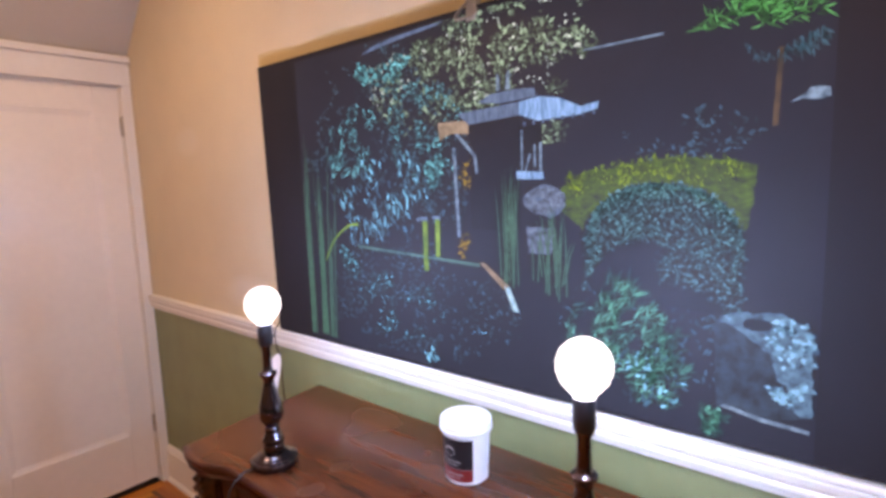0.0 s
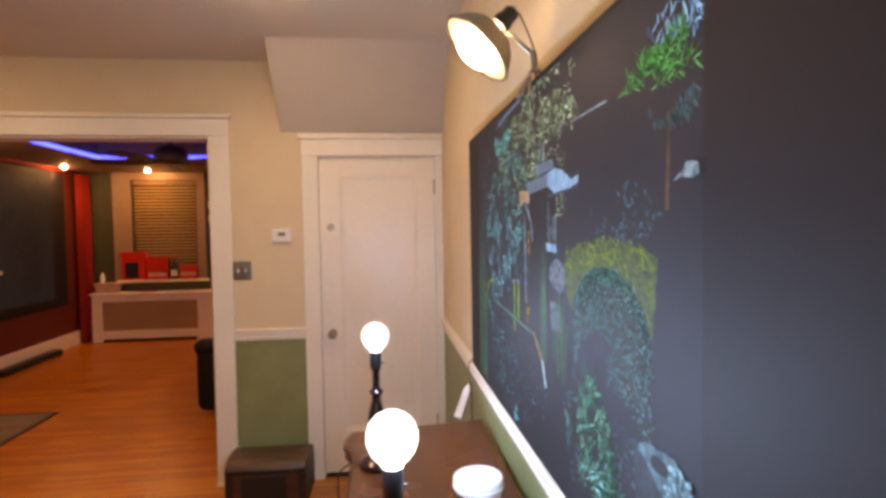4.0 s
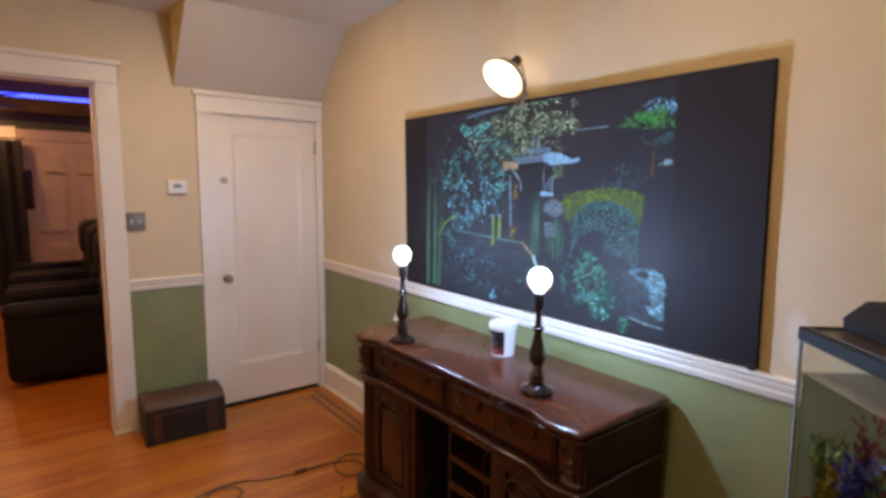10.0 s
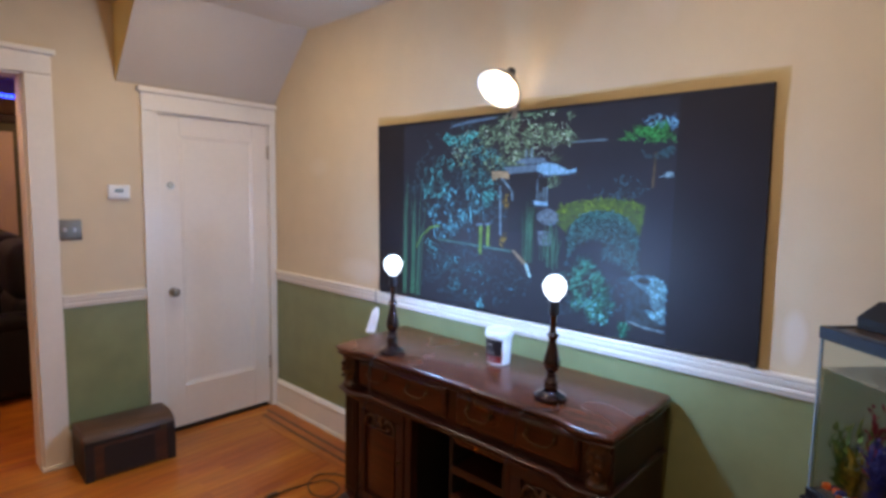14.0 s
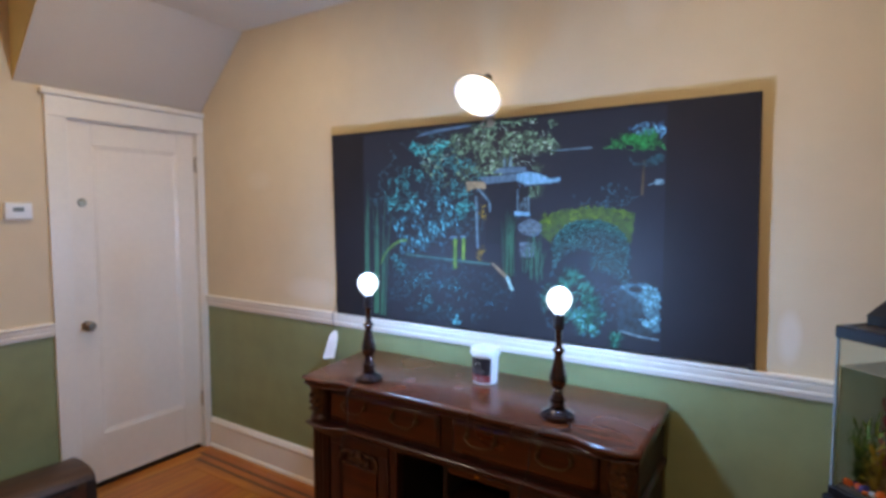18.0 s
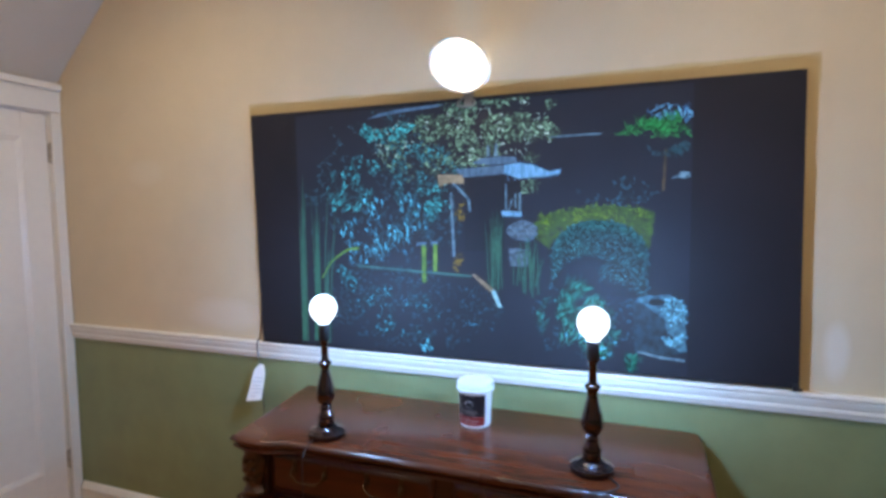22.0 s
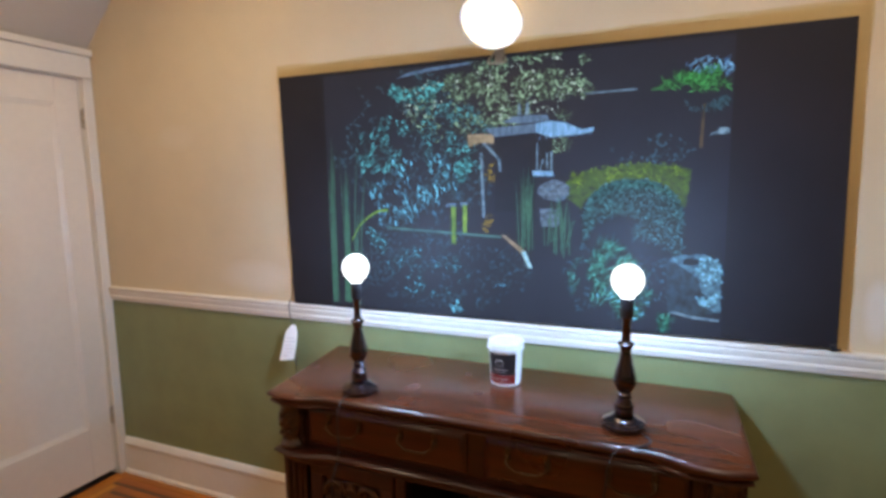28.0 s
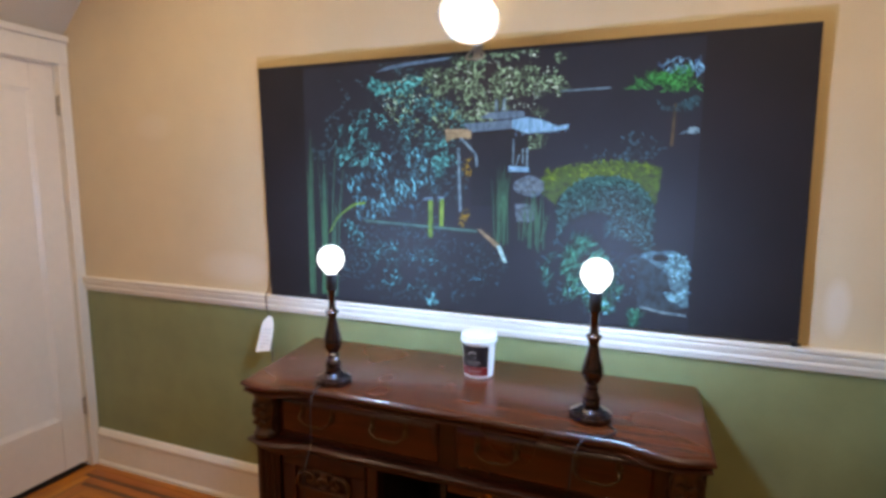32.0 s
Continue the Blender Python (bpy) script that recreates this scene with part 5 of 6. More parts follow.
            for s in (-1, 1):
                b = lathe([(0, 0.013), (0.004, 0.012), (0.005, 0.008), (0.004, 0.004), (0.0085, 0.003), (0.0095, 0), (0, 0)], 14, pose(cx + s * 0.056, y, 0.766, 90))
                lathe([(0, 0.004), (0.007, 0.003), (0.0085, 0), (0, 0)], 12, pose(cx + s * 0.056, y, 0.779, 90), b, 1.8)
                lathe([(0, 0.004), (0.006, 0.003), (0.007, 0), (0, 0)], 12, pose(cx + s * 0.056, y, 0.754, 90), b, 1.6)
                part("pull_plate", b, M_BRASS_OLD, dr, "small cast brass plate", True)
    # carved corner blocks and pilasters
    for sx in (SB0 + 0.062, SB1 - 0.058):
        y = yf - 0.028
        part("corner_block", box(sx - 0.046, sx + 0.046, yf - 0.022, yf + 0.0, 0.656, zt, 0.003, 1), M_SIDE_Z, d)
        b = lathe([(0, 0.660), (0.040, 0.660), (0.041, 0.672), (0.030, 0.680), (0.026, 0.692), (0.030, 0.708), (0.038, 0.728), (0.042, 0.752), (0.040, 0.775), (0.033, 0.79), (0.037, 0.800), (0.043, 0.806), (0.043, 0.820), (0, 0.820)], 28, pose(sx, y, 0), squash=0.7)
        for v in b.verts:
            a = math.atan2(v.co.y - y, v.co.x - sx)
            if 0.675 < v.co.z < 0.80:
                k = 1 + 0.10 * math.cos(7 * a) * (0.6 + 0.4 * math.sin((v.co.z - 0.67) * 90))
                v.co.x, v.co.y = sx + (v.co.x - sx) * k, y + (v.co.y - y) * k
        part("carved_corbel", b, M_CARVE, d, "carved acanthus corbel", True)
        for (z, r) in ((0.715, 0.012), (0.745, 0.014), (0.772, 0.012)):
            b = bmesh.new()
            for s in (-1, 1):
                lathe([(0, 0.010), (r * 0.7, 0.007), (r, 0), (0, 0)], 12, pose(sx + s * 0.014, y - 0.026, z, 90), b, 0.8)
            part("carved_leaf", b, M_CARVE, d, smooth=True)
        b = box(sx - 0.046, sx + 0.046, yf - 0.02, yf, 0.113, 0.625, 0.003, 1)
        part("pilaster", b, M_SIDE_Z, d)
        for k in (-0.024, 0.0, 0.024):
            part("flute", lathe([(0, 0.14), (0.009, 0.145), (0.0095, 0.36), (0.009, 0.60), (0, 0.606)], 12, pose(sx + k, yf - 0.019, 0)), M_SIDE_Z, d, smooth=True)
    # doors, left narrow and right
    for (x0, x1, hinge) in ((1.602, 1.915, 0), (2.485, 2.770, 1)):
        dr = part("door", box(x0, x1, yf - 0.010, yf + 0.008, 0.118, 0.622, 0.002, 1), M_SIDE_Z, d)
        b = bmesh.new()
        for (a0, a1, c0, c1) in ((x0, x1, 0.572, 0.622), (x0, x1, 0.118, 0.168), (x0, x0 + 0.048, 0.1685, 0.5715), (x1 - 0.048, x1, 0.1685, 0.5715)):
            box(a0, a1, yf - 0.024, yf - 0.0095, c0, c1, 0.003, 2, b)
        part("door_frame", b, M_SIDE_Z, dr, smooth=True)
        b = box(x0 + 0.062, x1 - 0.062, yf - 0.020, yf - 0.0095, 0.182, 0.50, 0.008, 2)
        part("raised_panel", b, M_SIDE_PANEL, dr, smooth=True)
        cx, w = (x0 + x1) / 2, (x1 - x0) / 2 - 0.055
        b = bmesh.new()
        for s in (-1, 1):
            sp = [(cx + s * w * u, yf - 0.024, v) for u, v in ((0.98, 0.512), (0.92, 0.54), (0.72, 0.558), (0.48, 0.556), (0.30, 0.54), (0.30, 0.522), (0.44, 0.515), (0.56, 0.524), (0.52, 0.536))]
            tube(smooth_line(sp, 5), [0.0075 - 0.0045 * i / 40 for i in range(41)], 8, b)
            lathe([(0, 0.009), (0.008, 0.006), (0.010, 0), (0, 0)], 12, pose(cx + s * w * 0.5, yf - 0.018, 0.528, 90), b)
        lathe([(0, 0.012), (0.012, 0.008), (0.016, 0), (0, 0)], 14, pose(cx, yf - 0.016, 0.545, 90), b, 1.6)
        part("carved_arch", b, M_CARVE, dr, "carved scroll arch", True)
        arch = [(cx + w * u, yf - 0.020, v) for u, v in ((-0.95, 0.500), (-0.93, 0.528), (-0.70, 0.548), (-0.35, 0.562), (0.0, 0.566), (0.35, 0.562), (0.70, 0.548), (0.93, 0.528), (0.95, 0.500))]
        part("arch_bead", tube(smooth_line(arch, 5), 0.004, 8), M_CARVE, dr, "worn arched bead", True)
        part("panel_bead", box(x0 + 0.060, x1 - 0.060, yf - 0.026, yf - 0.019, 0.497, 0.504, 0.002, 1), M_CARVE, dr, "worn bead over the panel")
        ring = [(cx + 0.018 * math.cos(a), yf - 0.026, 0.530 + 0.016 * math.sin(a)) for a in [k * 0.3927 for k in range(16)]]
        part("carved_ring", tube(ring, 0.0045, 8, closed=True), M_CARVE, dr, "carved shell ring", True)
        kx = x1 - 0.022 if hinge == 0 else x0 + 0.022
        part("knob", lathe([(0, 0.022), (0.007, 0.021), (0.009, 0.015), (0.004, 0.009), (0.004, 0.003), (0.009, 0.002), (0.009, 0), (0, 0)], 14, pose(kx, yf - 0.024, 0.40, 90)), M_BRASS_OLD, dr, smooth=True)
    # open bay with a small drawer, shelves and wine slots
    bx0, bx1 = 1.965, 2.445
    for x in (1.918, bx1 + 0.002):
        part("bay_stile", box(x, x + 0.036, yf - 0.018, yf + 0.03, 0.113, 0.626, 0.003, 1), M_SIDE_Z, d)
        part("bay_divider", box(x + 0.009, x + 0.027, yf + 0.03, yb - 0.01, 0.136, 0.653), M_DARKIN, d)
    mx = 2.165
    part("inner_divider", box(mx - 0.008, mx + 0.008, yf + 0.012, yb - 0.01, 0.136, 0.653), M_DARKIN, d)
    dr = part("small_drawer", box(mx + 0.012, bx1, yf + 0.012, yf + 0.028, 0.575, 0.645, 0.003, 1), M_SIDE_PANEL, d)
    part("knob", lathe([(0, 0.026), (0.008, 0.025), (0.0115, 0.019), (0.010, 0.012), (0.0045, 0.008), (0.0045, 0.003), (0.011, 0.002), (0.011, 0), (0, 0)], 18, pose((mx + bx1) / 2 + 0.01, yf + 0.012, 0.61, 90)), M_BRASS, dr, "bright brass knob", True)
    for z in (0.46, 0.34, 0.235):
        part("shelf", box(mx + 0.009, bx1 + 0.01, yf + 0.016, yb - 0.01, z, z + 0.016, 0.002, 1), M_SIDE, d)
        part("shelf_lip", box(mx + 0.009, bx1, yf + 0.006, yf + 0.022, z - 0.012, z + 0.02, 0.004, 2), M_SIDE, d)
    return d


sideboard()


# ---- aquarium ----
def thin_glass(name, tint, gloss):
    """A pane thin enough not to bend what is seen through it."""
    m, n, l, b = nodes_of(name)
    out = n["Material Output"]
    tr = n.new("ShaderNodeBsdfTransparent")
    tr.inputs[0].default_value = (*tint, 1)
    gl = n.new("ShaderNodeBsdfGlossy")
    gl.inputs["Roughness"].default_value = 0.02
    mx = n.new("ShaderNodeMixShader")
    fr = n.new("ShaderNodeFresnel")
    fr.inputs[0].default_value = gloss
    l.new(fr.outputs[0], mx.inputs[0])
    l.new(tr.outputs[0], mx.inputs[1])
    l.new(gl.outputs[0], mx.inputs[2])
    l.new(mx.outputs[0], out.inputs[0])
    return m


def aquarium():
    TA = -41.6
    L, D, Z0, Z1, WZ = 0.66, 0.32, 0.79, 1.248, 1.136
    base = (3.346, -0.298, 0)
    rim = surface("rim_plastic", (0.008, 0.008, 0.010), 0.42, vary=0.15, bump=0.05)
    hoodm = surface("hood_plastic", (0.011, 0.0075, 0.0055), 0.62, vary=0.2)
    for mat in (rim, hoodm):
        mat.node_tree.nodes["Principled BSDF"].inputs["Specular IOR Level"].default_value = 0.22
    st = thing("aquarium_stand", "black wooden aquarium stand", "aquarium stand", base, TA)
    part("cabinet", box(0.012, L - 0.012, 0.012, D - 0.012, 0.05, Z0 - 0.045, 0.003, 1), M_PLASTIC_B, st)
    part("top_board", box(-0.012, L + 0.012, -0.012, D + 0.008, Z0 - 0.045, Z0 - 0.022, 0.004, 2), rim, st)
    part("plinth", box(0.0, L, 0.0, D, 0.0, 0.05, 0.003, 1), M_PLASTIC_B, st)
    for k in (0, 1):
        dr = part("door", box(0.03 + k * (L / 2 - 0.02), L / 2 - 0.005 + k * (L / 2 - 0.025), -0.004, 0.0115, 0.08, Z0 - 0.075, 0.003, 1), M_PLASTIC_B, st)
        part("knob", lathe([(0, 0.02), (0.01, 0.018), (0.008, 0.004), (0.008, 0), (0, 0)], 12, pose(L / 2 - 0.05 + k * 0.1, -0.004, 0.45, 90)), M_STEEL, dr, smooth=True)
    aq = thing("aquarium", "planted glass aquarium with black rims, half-seen plastic plants", "aquarium", (base[0], base[1], Z0 - 0.022), TA)
    h = Z1 - Z0 + 0.022
    g = 0.006
    tint = thin_glass("aquarium_glass", (0.93, 0.96, 0.94), 1.33)
    # Olive colour stands for murk and for the side pane's mirror reflection.
    murk = surface("olive_murk_reflection", (0.62, 0.61, 0.48), 0.5, vary=0.2, fine=12, coarse=4)
    mn, ml = murk.node_tree.nodes, murk.node_tree.links
    tl = mn.new("ShaderNodeBsdfTranslucent")
    tl.inputs[0].default_value = (0.60, 0.60, 0.46, 1)
    half = mn.new("ShaderNodeMixShader")
    half.inputs[0].default_value = 0.5
    ml.new(mn["Principled BSDF"].outputs[0], half.inputs[1])
    ml.new(tl.outputs[0], half.inputs[2])
    ml.new(half.outputs[0], mn["Material Output"].inputs[0])
    edge = surface("glass_edge", (0.20, 0.25, 0.26), 0.15, vary=0.05, bump=0.0)
    for nm, (x0, x1, y0, y1) in (("front_pane", (g, L - g, 0.002, 0.002)), ("back_pane", (g, L - g, D - 0.002, D - 0.002)), ("side_pane", (0.002, 0.002, g, D - g)), ("side_pane", (L - 0.002, L - 0.002, g, D - g))):
        b = bmesh.new()
        vs = [b.verts.new(p) for p in ((x0, y0, 0.02), (x1, y1, 0.02), (x1, y1, h - 0.026), (x0, y0, h - 0.026))]
        b.faces.new(vs)
        part(nm, b, tint, aq, "clear glass pane").visible_shadow = False
    part("side_reflection_film", box(0.0075, 0.0095, 0.010, D - 0.0125, 0.03, WZ - Z0 + 0.020), murk, aq, "olive sheet for murk and mirror reflection on the side pane")
    for x, y in ((0.0, 0.0), (L - g, 0.0)):
        part("silicone_edge", box(x, x + g, y, y + g, 0.022, h - 0.03), edge, aq, "grey glass edge")
    b = bmesh.new()
    for x0, x1, y0, y1 in ((-0.004, L + 0.004, -0.004, 0.014), (-0.004, L + 0.004, D - 0.014, D + 0.004), (-0.004, 0.014, 0.014, D - 0.014), (L - 0.014, L + 0.004, 0.014, D - 0.014)):
        box(x0, x1, y0, y1, h - 0.034, h, 0.003, 1, b)
    part("top_rim", b, rim, aq, "black plastic top rim")
    b = bmesh.new()
    for x0, x1, y0, y1 in ((-0.004, L + 0.004, -0.004, 0.012), (-0.004, L + 0.004, D - 0.012, D + 0.004), (-0.004, 0.012, 0.012, D - 0.012), (L - 0.012, L + 0.004, 0.012, D - 0.012)):
        box(x0, x1, y0, y1, 0.0, 0.028, 0.003, 1, b)
    part("bottom_rim", b, rim, aq, "black plastic bottom rim")
    part("floor_pane", box(0.012, L - 0.012, 0.012, D - 0.012, 0.004, 0.010), M_PLASTIC_B, aq)
    lid = surface("brown_lid_plastic", (0.060, 0.038, 0.022), 0.3, vary=0.2, bump=0.05)
    part("lid", box(0.016, L - 0.016, 0.016, D - 0.016, h - 0.010, h - 0.004, 0.001, 1), lid, aq, "brown smoked plastic lid")
    # Pale strip paints the highlight along the rim's inner step.
    part("rim_lip", box(0.006, L - 0.006, 0.0145, 0.0165, h - 0.004, h + 0.0015), surface("rim_highlight_grey", (0.10, 0.10, 0.11), 0.35), aq, "inner lip of the rim, coloured as a highlight")
    prof = [(0.089, h - 0.002), (0.086, h + 0.027), (0.112, h + 0.075), (0.168, h + 0.075), (0.21, h + 0.027), (0.21, h - 0.002)]
    hood = prism([(y, z) for y, z in prof], 0.013, L - 0.02, axis="x", bevel=0.003)
    for v in hood.verts:
        if v.co.z > h + 0.06 and v.co.x < 0.2:
            v.co.x += 0.034
        if v.co.z > h + 0.06 and v.co.x > L - 0.2:
            v.co.x -= 0.034
    part("light_hood", hood, hoodm, aq, "black plastic light hood")
    # water
    wz = WZ - Z0 + 0.022
    m, n, l, bs = nodes_of("water_body")
    out = n["Material Output"]
    tr = n.new("ShaderNodeBsdfTransparent")
    tr.inputs[0].default_value = (0.84, 0.85, 0.75, 1)
    gl = n.new("ShaderNodeBsdfGlossy")
    gl.inputs["Roughness"].default_value = 0.04
    fr = n.new("ShaderNodeFresnel")
    fr.inputs[0].default_value = 1.5
    mx = n.new("ShaderNodeMixShader")
    l.new(fr.outputs[0], mx.inputs[0])
    l.new(tr.outputs[0], mx.inputs[1])
    l.new(gl.outputs[0], mx.inputs[2])
    l.new(mx.outputs[0], out.inputs[0])
    b = bmesh.new()
    for (x0, y0, x1, y1) in ((g, 0.005, L - g, 0.005), (0.005, g, 0.005, D - g), (L - 0.005, g, L - 0.005, D - g), (g, D - 0.005, L - g, D - 0.005)):
        b.faces.new([b.verts.new(p) for p in ((x0, y0, 0.03), (x1, y1, 0.03), (x1, y1, wz), (x0, y0, wz))])
    part("water", b, m, aq, "slightly cloudy water").visible_shadow = False
    # Surface reflection put into the colour as a half-clear grey layer.
    film = surface("water_reflection_grey", (0.50, 0.46, 0.43), 0.12, vary=0.15, fine=14, coarse=5, bump=0.05)
    fn, fl = film.node_tree.nodes, film.node_tree.links
    see = fn.new("ShaderNodeBsdfTransparent")
    half = fn.new("ShaderNodeMixShader")
    half.inputs[0].default_value = 0.45
    fl.new(fn["Principled BSDF"].outputs[0], half.inputs[1])
    fl.new(see.outputs[0], half.inputs[2])
    fl.new(half.outputs[0], fn["Material Output"].inputs[0])
    b = bmesh.new()
    b.faces.new([b.verts.new(p) for p in ((g, g, wz), (L - g, g, wz), (L - g, D - g, wz), (g, D - g, wz))])
    part("water_surface", b, film, aq, "water surface with its grey reflection in the colour").visible_shadow = False
    # gravel
    r = random.Random(5)
    b = box(0.012, L - 0.012, 0.012, D - 0.012, 0.010, 0.036)
    part("gravel_bed", b, surface("gravel", (0.10, 0.07, 0.05), 0.8, vary=0.5, fine=140, bump=0.6, dist=0.004), aq, "mixed gravel bed")
    cols = [surface("gravel_stone_" + nm, c, 0.5, vary=0.15) for nm, c in (("orange", (0.75, 0.13, 0.02)), ("white", (0.6, 0.62, 0.66)), ("blue", (0.06, 0.07, 0.3)))]
    for k in range(58):
        x = 0.022 + (L - 0.05) * (k + 0.5 * r.random()) / 58
        s = r.uniform(0.007, 0.013) if k > 12 else r.uniform(0.010, 0.016)
        bb = bmesh.new()
        bmesh.ops.create_icosphere(bb, subdivisions=1, radius=s)
        for v in bb.verts:
            v.co *= r.uniform(0.75, 1.2)
            v.co.z *= 0.75
        bmesh.ops.transform(bb, matrix=pose(x, r.uniform(0.02, 0.05), 0.036 + s * 0.45), verts=bb.verts)
        part("gravel_stone", bb, cols[0 if r.random() < 0.75 else r.choice((1, 2))], aq, smooth=True)

    def plant(px, py, hh, col, blades, wide, name, bend=0.3):
        ml = surface("plant_" + name, col, 0.5, vary=0.35, fine=80)
        pb = bmesh.new()
        for _ in range(blades):
            ang, tilt = r.uniform(0, 6.283), r.uniform(0.03, bend)
            ln = hh * r.uniform(0.45, 1.0)
            for i in range(7):
                t = (i + r.random()) / 7
                rad = tilt * ln * t ** 1.3
                cx, cy, cz = px + rad * math.cos(ang), py + rad * math.sin(ang), 0.036 + ln * t
                la, up = r.uniform(0, 6.283), r.uniform(0.4, 1.3)
                ll, lw = wide * r.uniform(1.0, 1.9), wide * 0.42
                d1 = Vector((math.cos(la) * math.cos(up), math.sin(la) * math.cos(up), math.sin(up)))
                sd = Vector((-math.sin(la), math.cos(la), 0)) * lw * 0.5
                o = Vector((cx, cy, cz))
                q = [o, o + d1 * ll * 0.5 + sd, o + d1 * ll, o + d1 * ll * 0.5 - sd]
                for v in q:
                    v.x, v.y = min(max(v.x, 0.016), L - 0.016), min(max(v.y, 0.016), D - 0.02)
                pb.faces.new([pb.verts.new(v) for v in q])
        return part("plastic_plant", pb, ml, aq, "%s plastic plant" % name.replace("_", " "))

    plant(0.045, 0.14, 0.27, (0.48, 0.07, 0.14), 20, 0.024, "dark_pink", 0.18)
    plant(0.045, 0.06, 0.19, (0.13, 0.20, 0.04), 34, 0.024, "yellow_green", 0.35)
    plant(0.075, 0.055, 0.12, (0.42, 0.28, 0.03), 16, 0.022, "yellow", 0.35)
    plant(0.125, 0.15, 0.24, (0.52, 0.10, 0.14), 22, 0.022, "rose", 0.28)
    plant(0.160, 0.055, 0.20, (0.07, 0.06, 0.30), 46, 0.028, "violet_blue", 0.28)
    plant(0.205, 0.14, 0.25, (0.58, 0.16, 0.20), 16, 0.022, "pale_rose", 0.22)
    plant(0.245, 0.06, 0.21, (0.04, 0.13, 0.03), 40, 0.026, "bright_green", 0.32)
    plant(0.300, 0.13, 0.27, (0.60, 0.13, 0.22), 16, 0.034, "pink", 0.14)
    plant(0.365, 0.12, 0.21, (0.42, 0.09, 0.05), 14, 0.020, "coral_red", 0.4)
    plant(0.50, 0.15, 0.12, (0.12, 0.20, 0.04), 22, 0.024, "green", 0.5)
    stone = surface("aquarium_rock", (0.20, 0.155, 0.085), 0.8, vary=0.4, fine=50, bump=0.5, dist=0.004)
    for (x, y, s, zz) in ((0.085, 0.075, 0.030, 0.08), (0.225, 0.04, 0.034, 0.085), (0.34, 0.06, 0.036, 0.08), (0.45, 0.06, 0.05, 0.06)):
        bb = bmesh.new()
        bmesh.ops.create_icosphere(bb, subdivisions=3, radius=1)
        for v in bb.verts:
            k = 1 + 0.35 * noise.noise(v.co * 1.7 + Vector((x * 40, y * 30, 3)))
            v.co = Vector((v.co.x * s * k, v.co.y * s * 0.75 * k, v.co.z * zz * 0.5 * k))
        bmesh.ops.transform(bb, matrix=pose(x, y + 0.012, 0.036 + zz * 0.42), verts=bb.verts)
        part("rock", bb, stone, aq, "tan pitted rock ornament", True)
    part("filter_tube", lathe([(0, 0.05), (0.012, 0.05), (0.012, 0.40), (0, 0.40)], 14, pose(0.33, D - 0.03, 0)), surface("clear_grey_plastic", (0.45, 0.47, 0.48), 0.2), aq, "grey filter tube", True)
    return aq


aquarium()

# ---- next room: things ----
# White casing darkened and warmed: the far room's dim light is in the colour.
M_CASE2 = surface("dimmed_casing_paint", (0.30, 0.215, 0.145), 0.5, vary=0.1, fine=30)
M_LED_DIM = glow("blue_strip_glow", (0.02, 0.05, 1.0), LED_POWER * 0.45)


def window_far():
    d = thing("window_1", "white cased window with a lowered tan slatted blind", "window", kind="structure")
    y0, y1, z0, z1 = WIN
    x = FAR_X
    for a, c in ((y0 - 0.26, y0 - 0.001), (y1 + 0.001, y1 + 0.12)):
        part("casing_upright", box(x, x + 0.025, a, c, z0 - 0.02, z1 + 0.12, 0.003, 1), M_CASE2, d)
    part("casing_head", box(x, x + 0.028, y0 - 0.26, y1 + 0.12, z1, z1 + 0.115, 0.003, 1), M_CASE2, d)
    part("window_sill", box(x - 0.1, x + 0.09, y0 - 0.22, y1 + 0.15, z0 - 0.055, z0 - 0.021, 0.005, 2), M_TRIM, d)
    part("pane", box(x - 0.1, x - 0.094, y0, y1, z0, z1), surface("night_glass", (0.01, 0.012, 0.015), 0.08, bump=0.0), d, "dark night-time pane")
    n = 29
    slat = box(-0.022, 0.022, y0 + 0.012, y1 - 0.012, -0.0012, 0.0012)
    first = None
    for k in range(n):
        z = z0 + 0.05 + (z1 - z0 - 0.11) * k / (n - 1)
        if first is None:
            first = part("slat", slat, M_BLIND, d)
            o = first
        else:
            o = new("slat", first.data)
            o.parent = d
        o.matrix_basis = pose(x - 0.05, 0, z, 0, 40, 0)
    part("blind_head", box(x - 0.08, x - 0.025, y0 + 0.004, y1 - 0.004, z1 - 0.055, z1 - 0.005, 0.004, 2), M_BLIND, d)
    part("blind_rail", box(x - 0.07, x - 0.04, y0 + 0.01, y1 - 0.01, z0 + 0.004, z0 + 0.024, 0.004, 2), M_BLIND, d)


window_far()

rc = thing("radiator_cover", "white radiator cover with a tan grille under the window", "radiator cover")
rx0, rx1, ry0, ry1, rz = FAR_X + 0.002, FAR_X + 0.27, -4.55, -2.88, 0.71
part("top", box(rx0, rx1 + 0.02, ry0 - 0.02, ry1 + 0.02, rz - 0.03, rz, 0.005, 2), M_TRIM, rc)
b = bmesh.new()
box(rx1 - 0.02, rx1, ry0, ry0 + 0.14, 0.0, rz - 0.031, 0.002, 1, b)
box(rx1 - 0.02, rx1, ry1 - 0.22, ry1, 0.0, rz - 0.031, 0.002, 1, b)
box(rx1 - 0.02, rx1, ry0 + 0.14, ry1 - 0.22, rz - 0.12, rz - 0.031, 0.002, 1, b)
box(rx1 - 0.02, rx1, ry0 + 0.14, ry1 - 0.22, 0.05, 0.17, 0.002, 1, b)
part("front_frame", b, M_TRIM, rc)
for y in (ry0, ry1 - 0.02):
    part("side_panel", box(rx0, rx1 - 0.021, y, y + 0.02, 0.0, rz - 0.031), M_TRIM, rc)
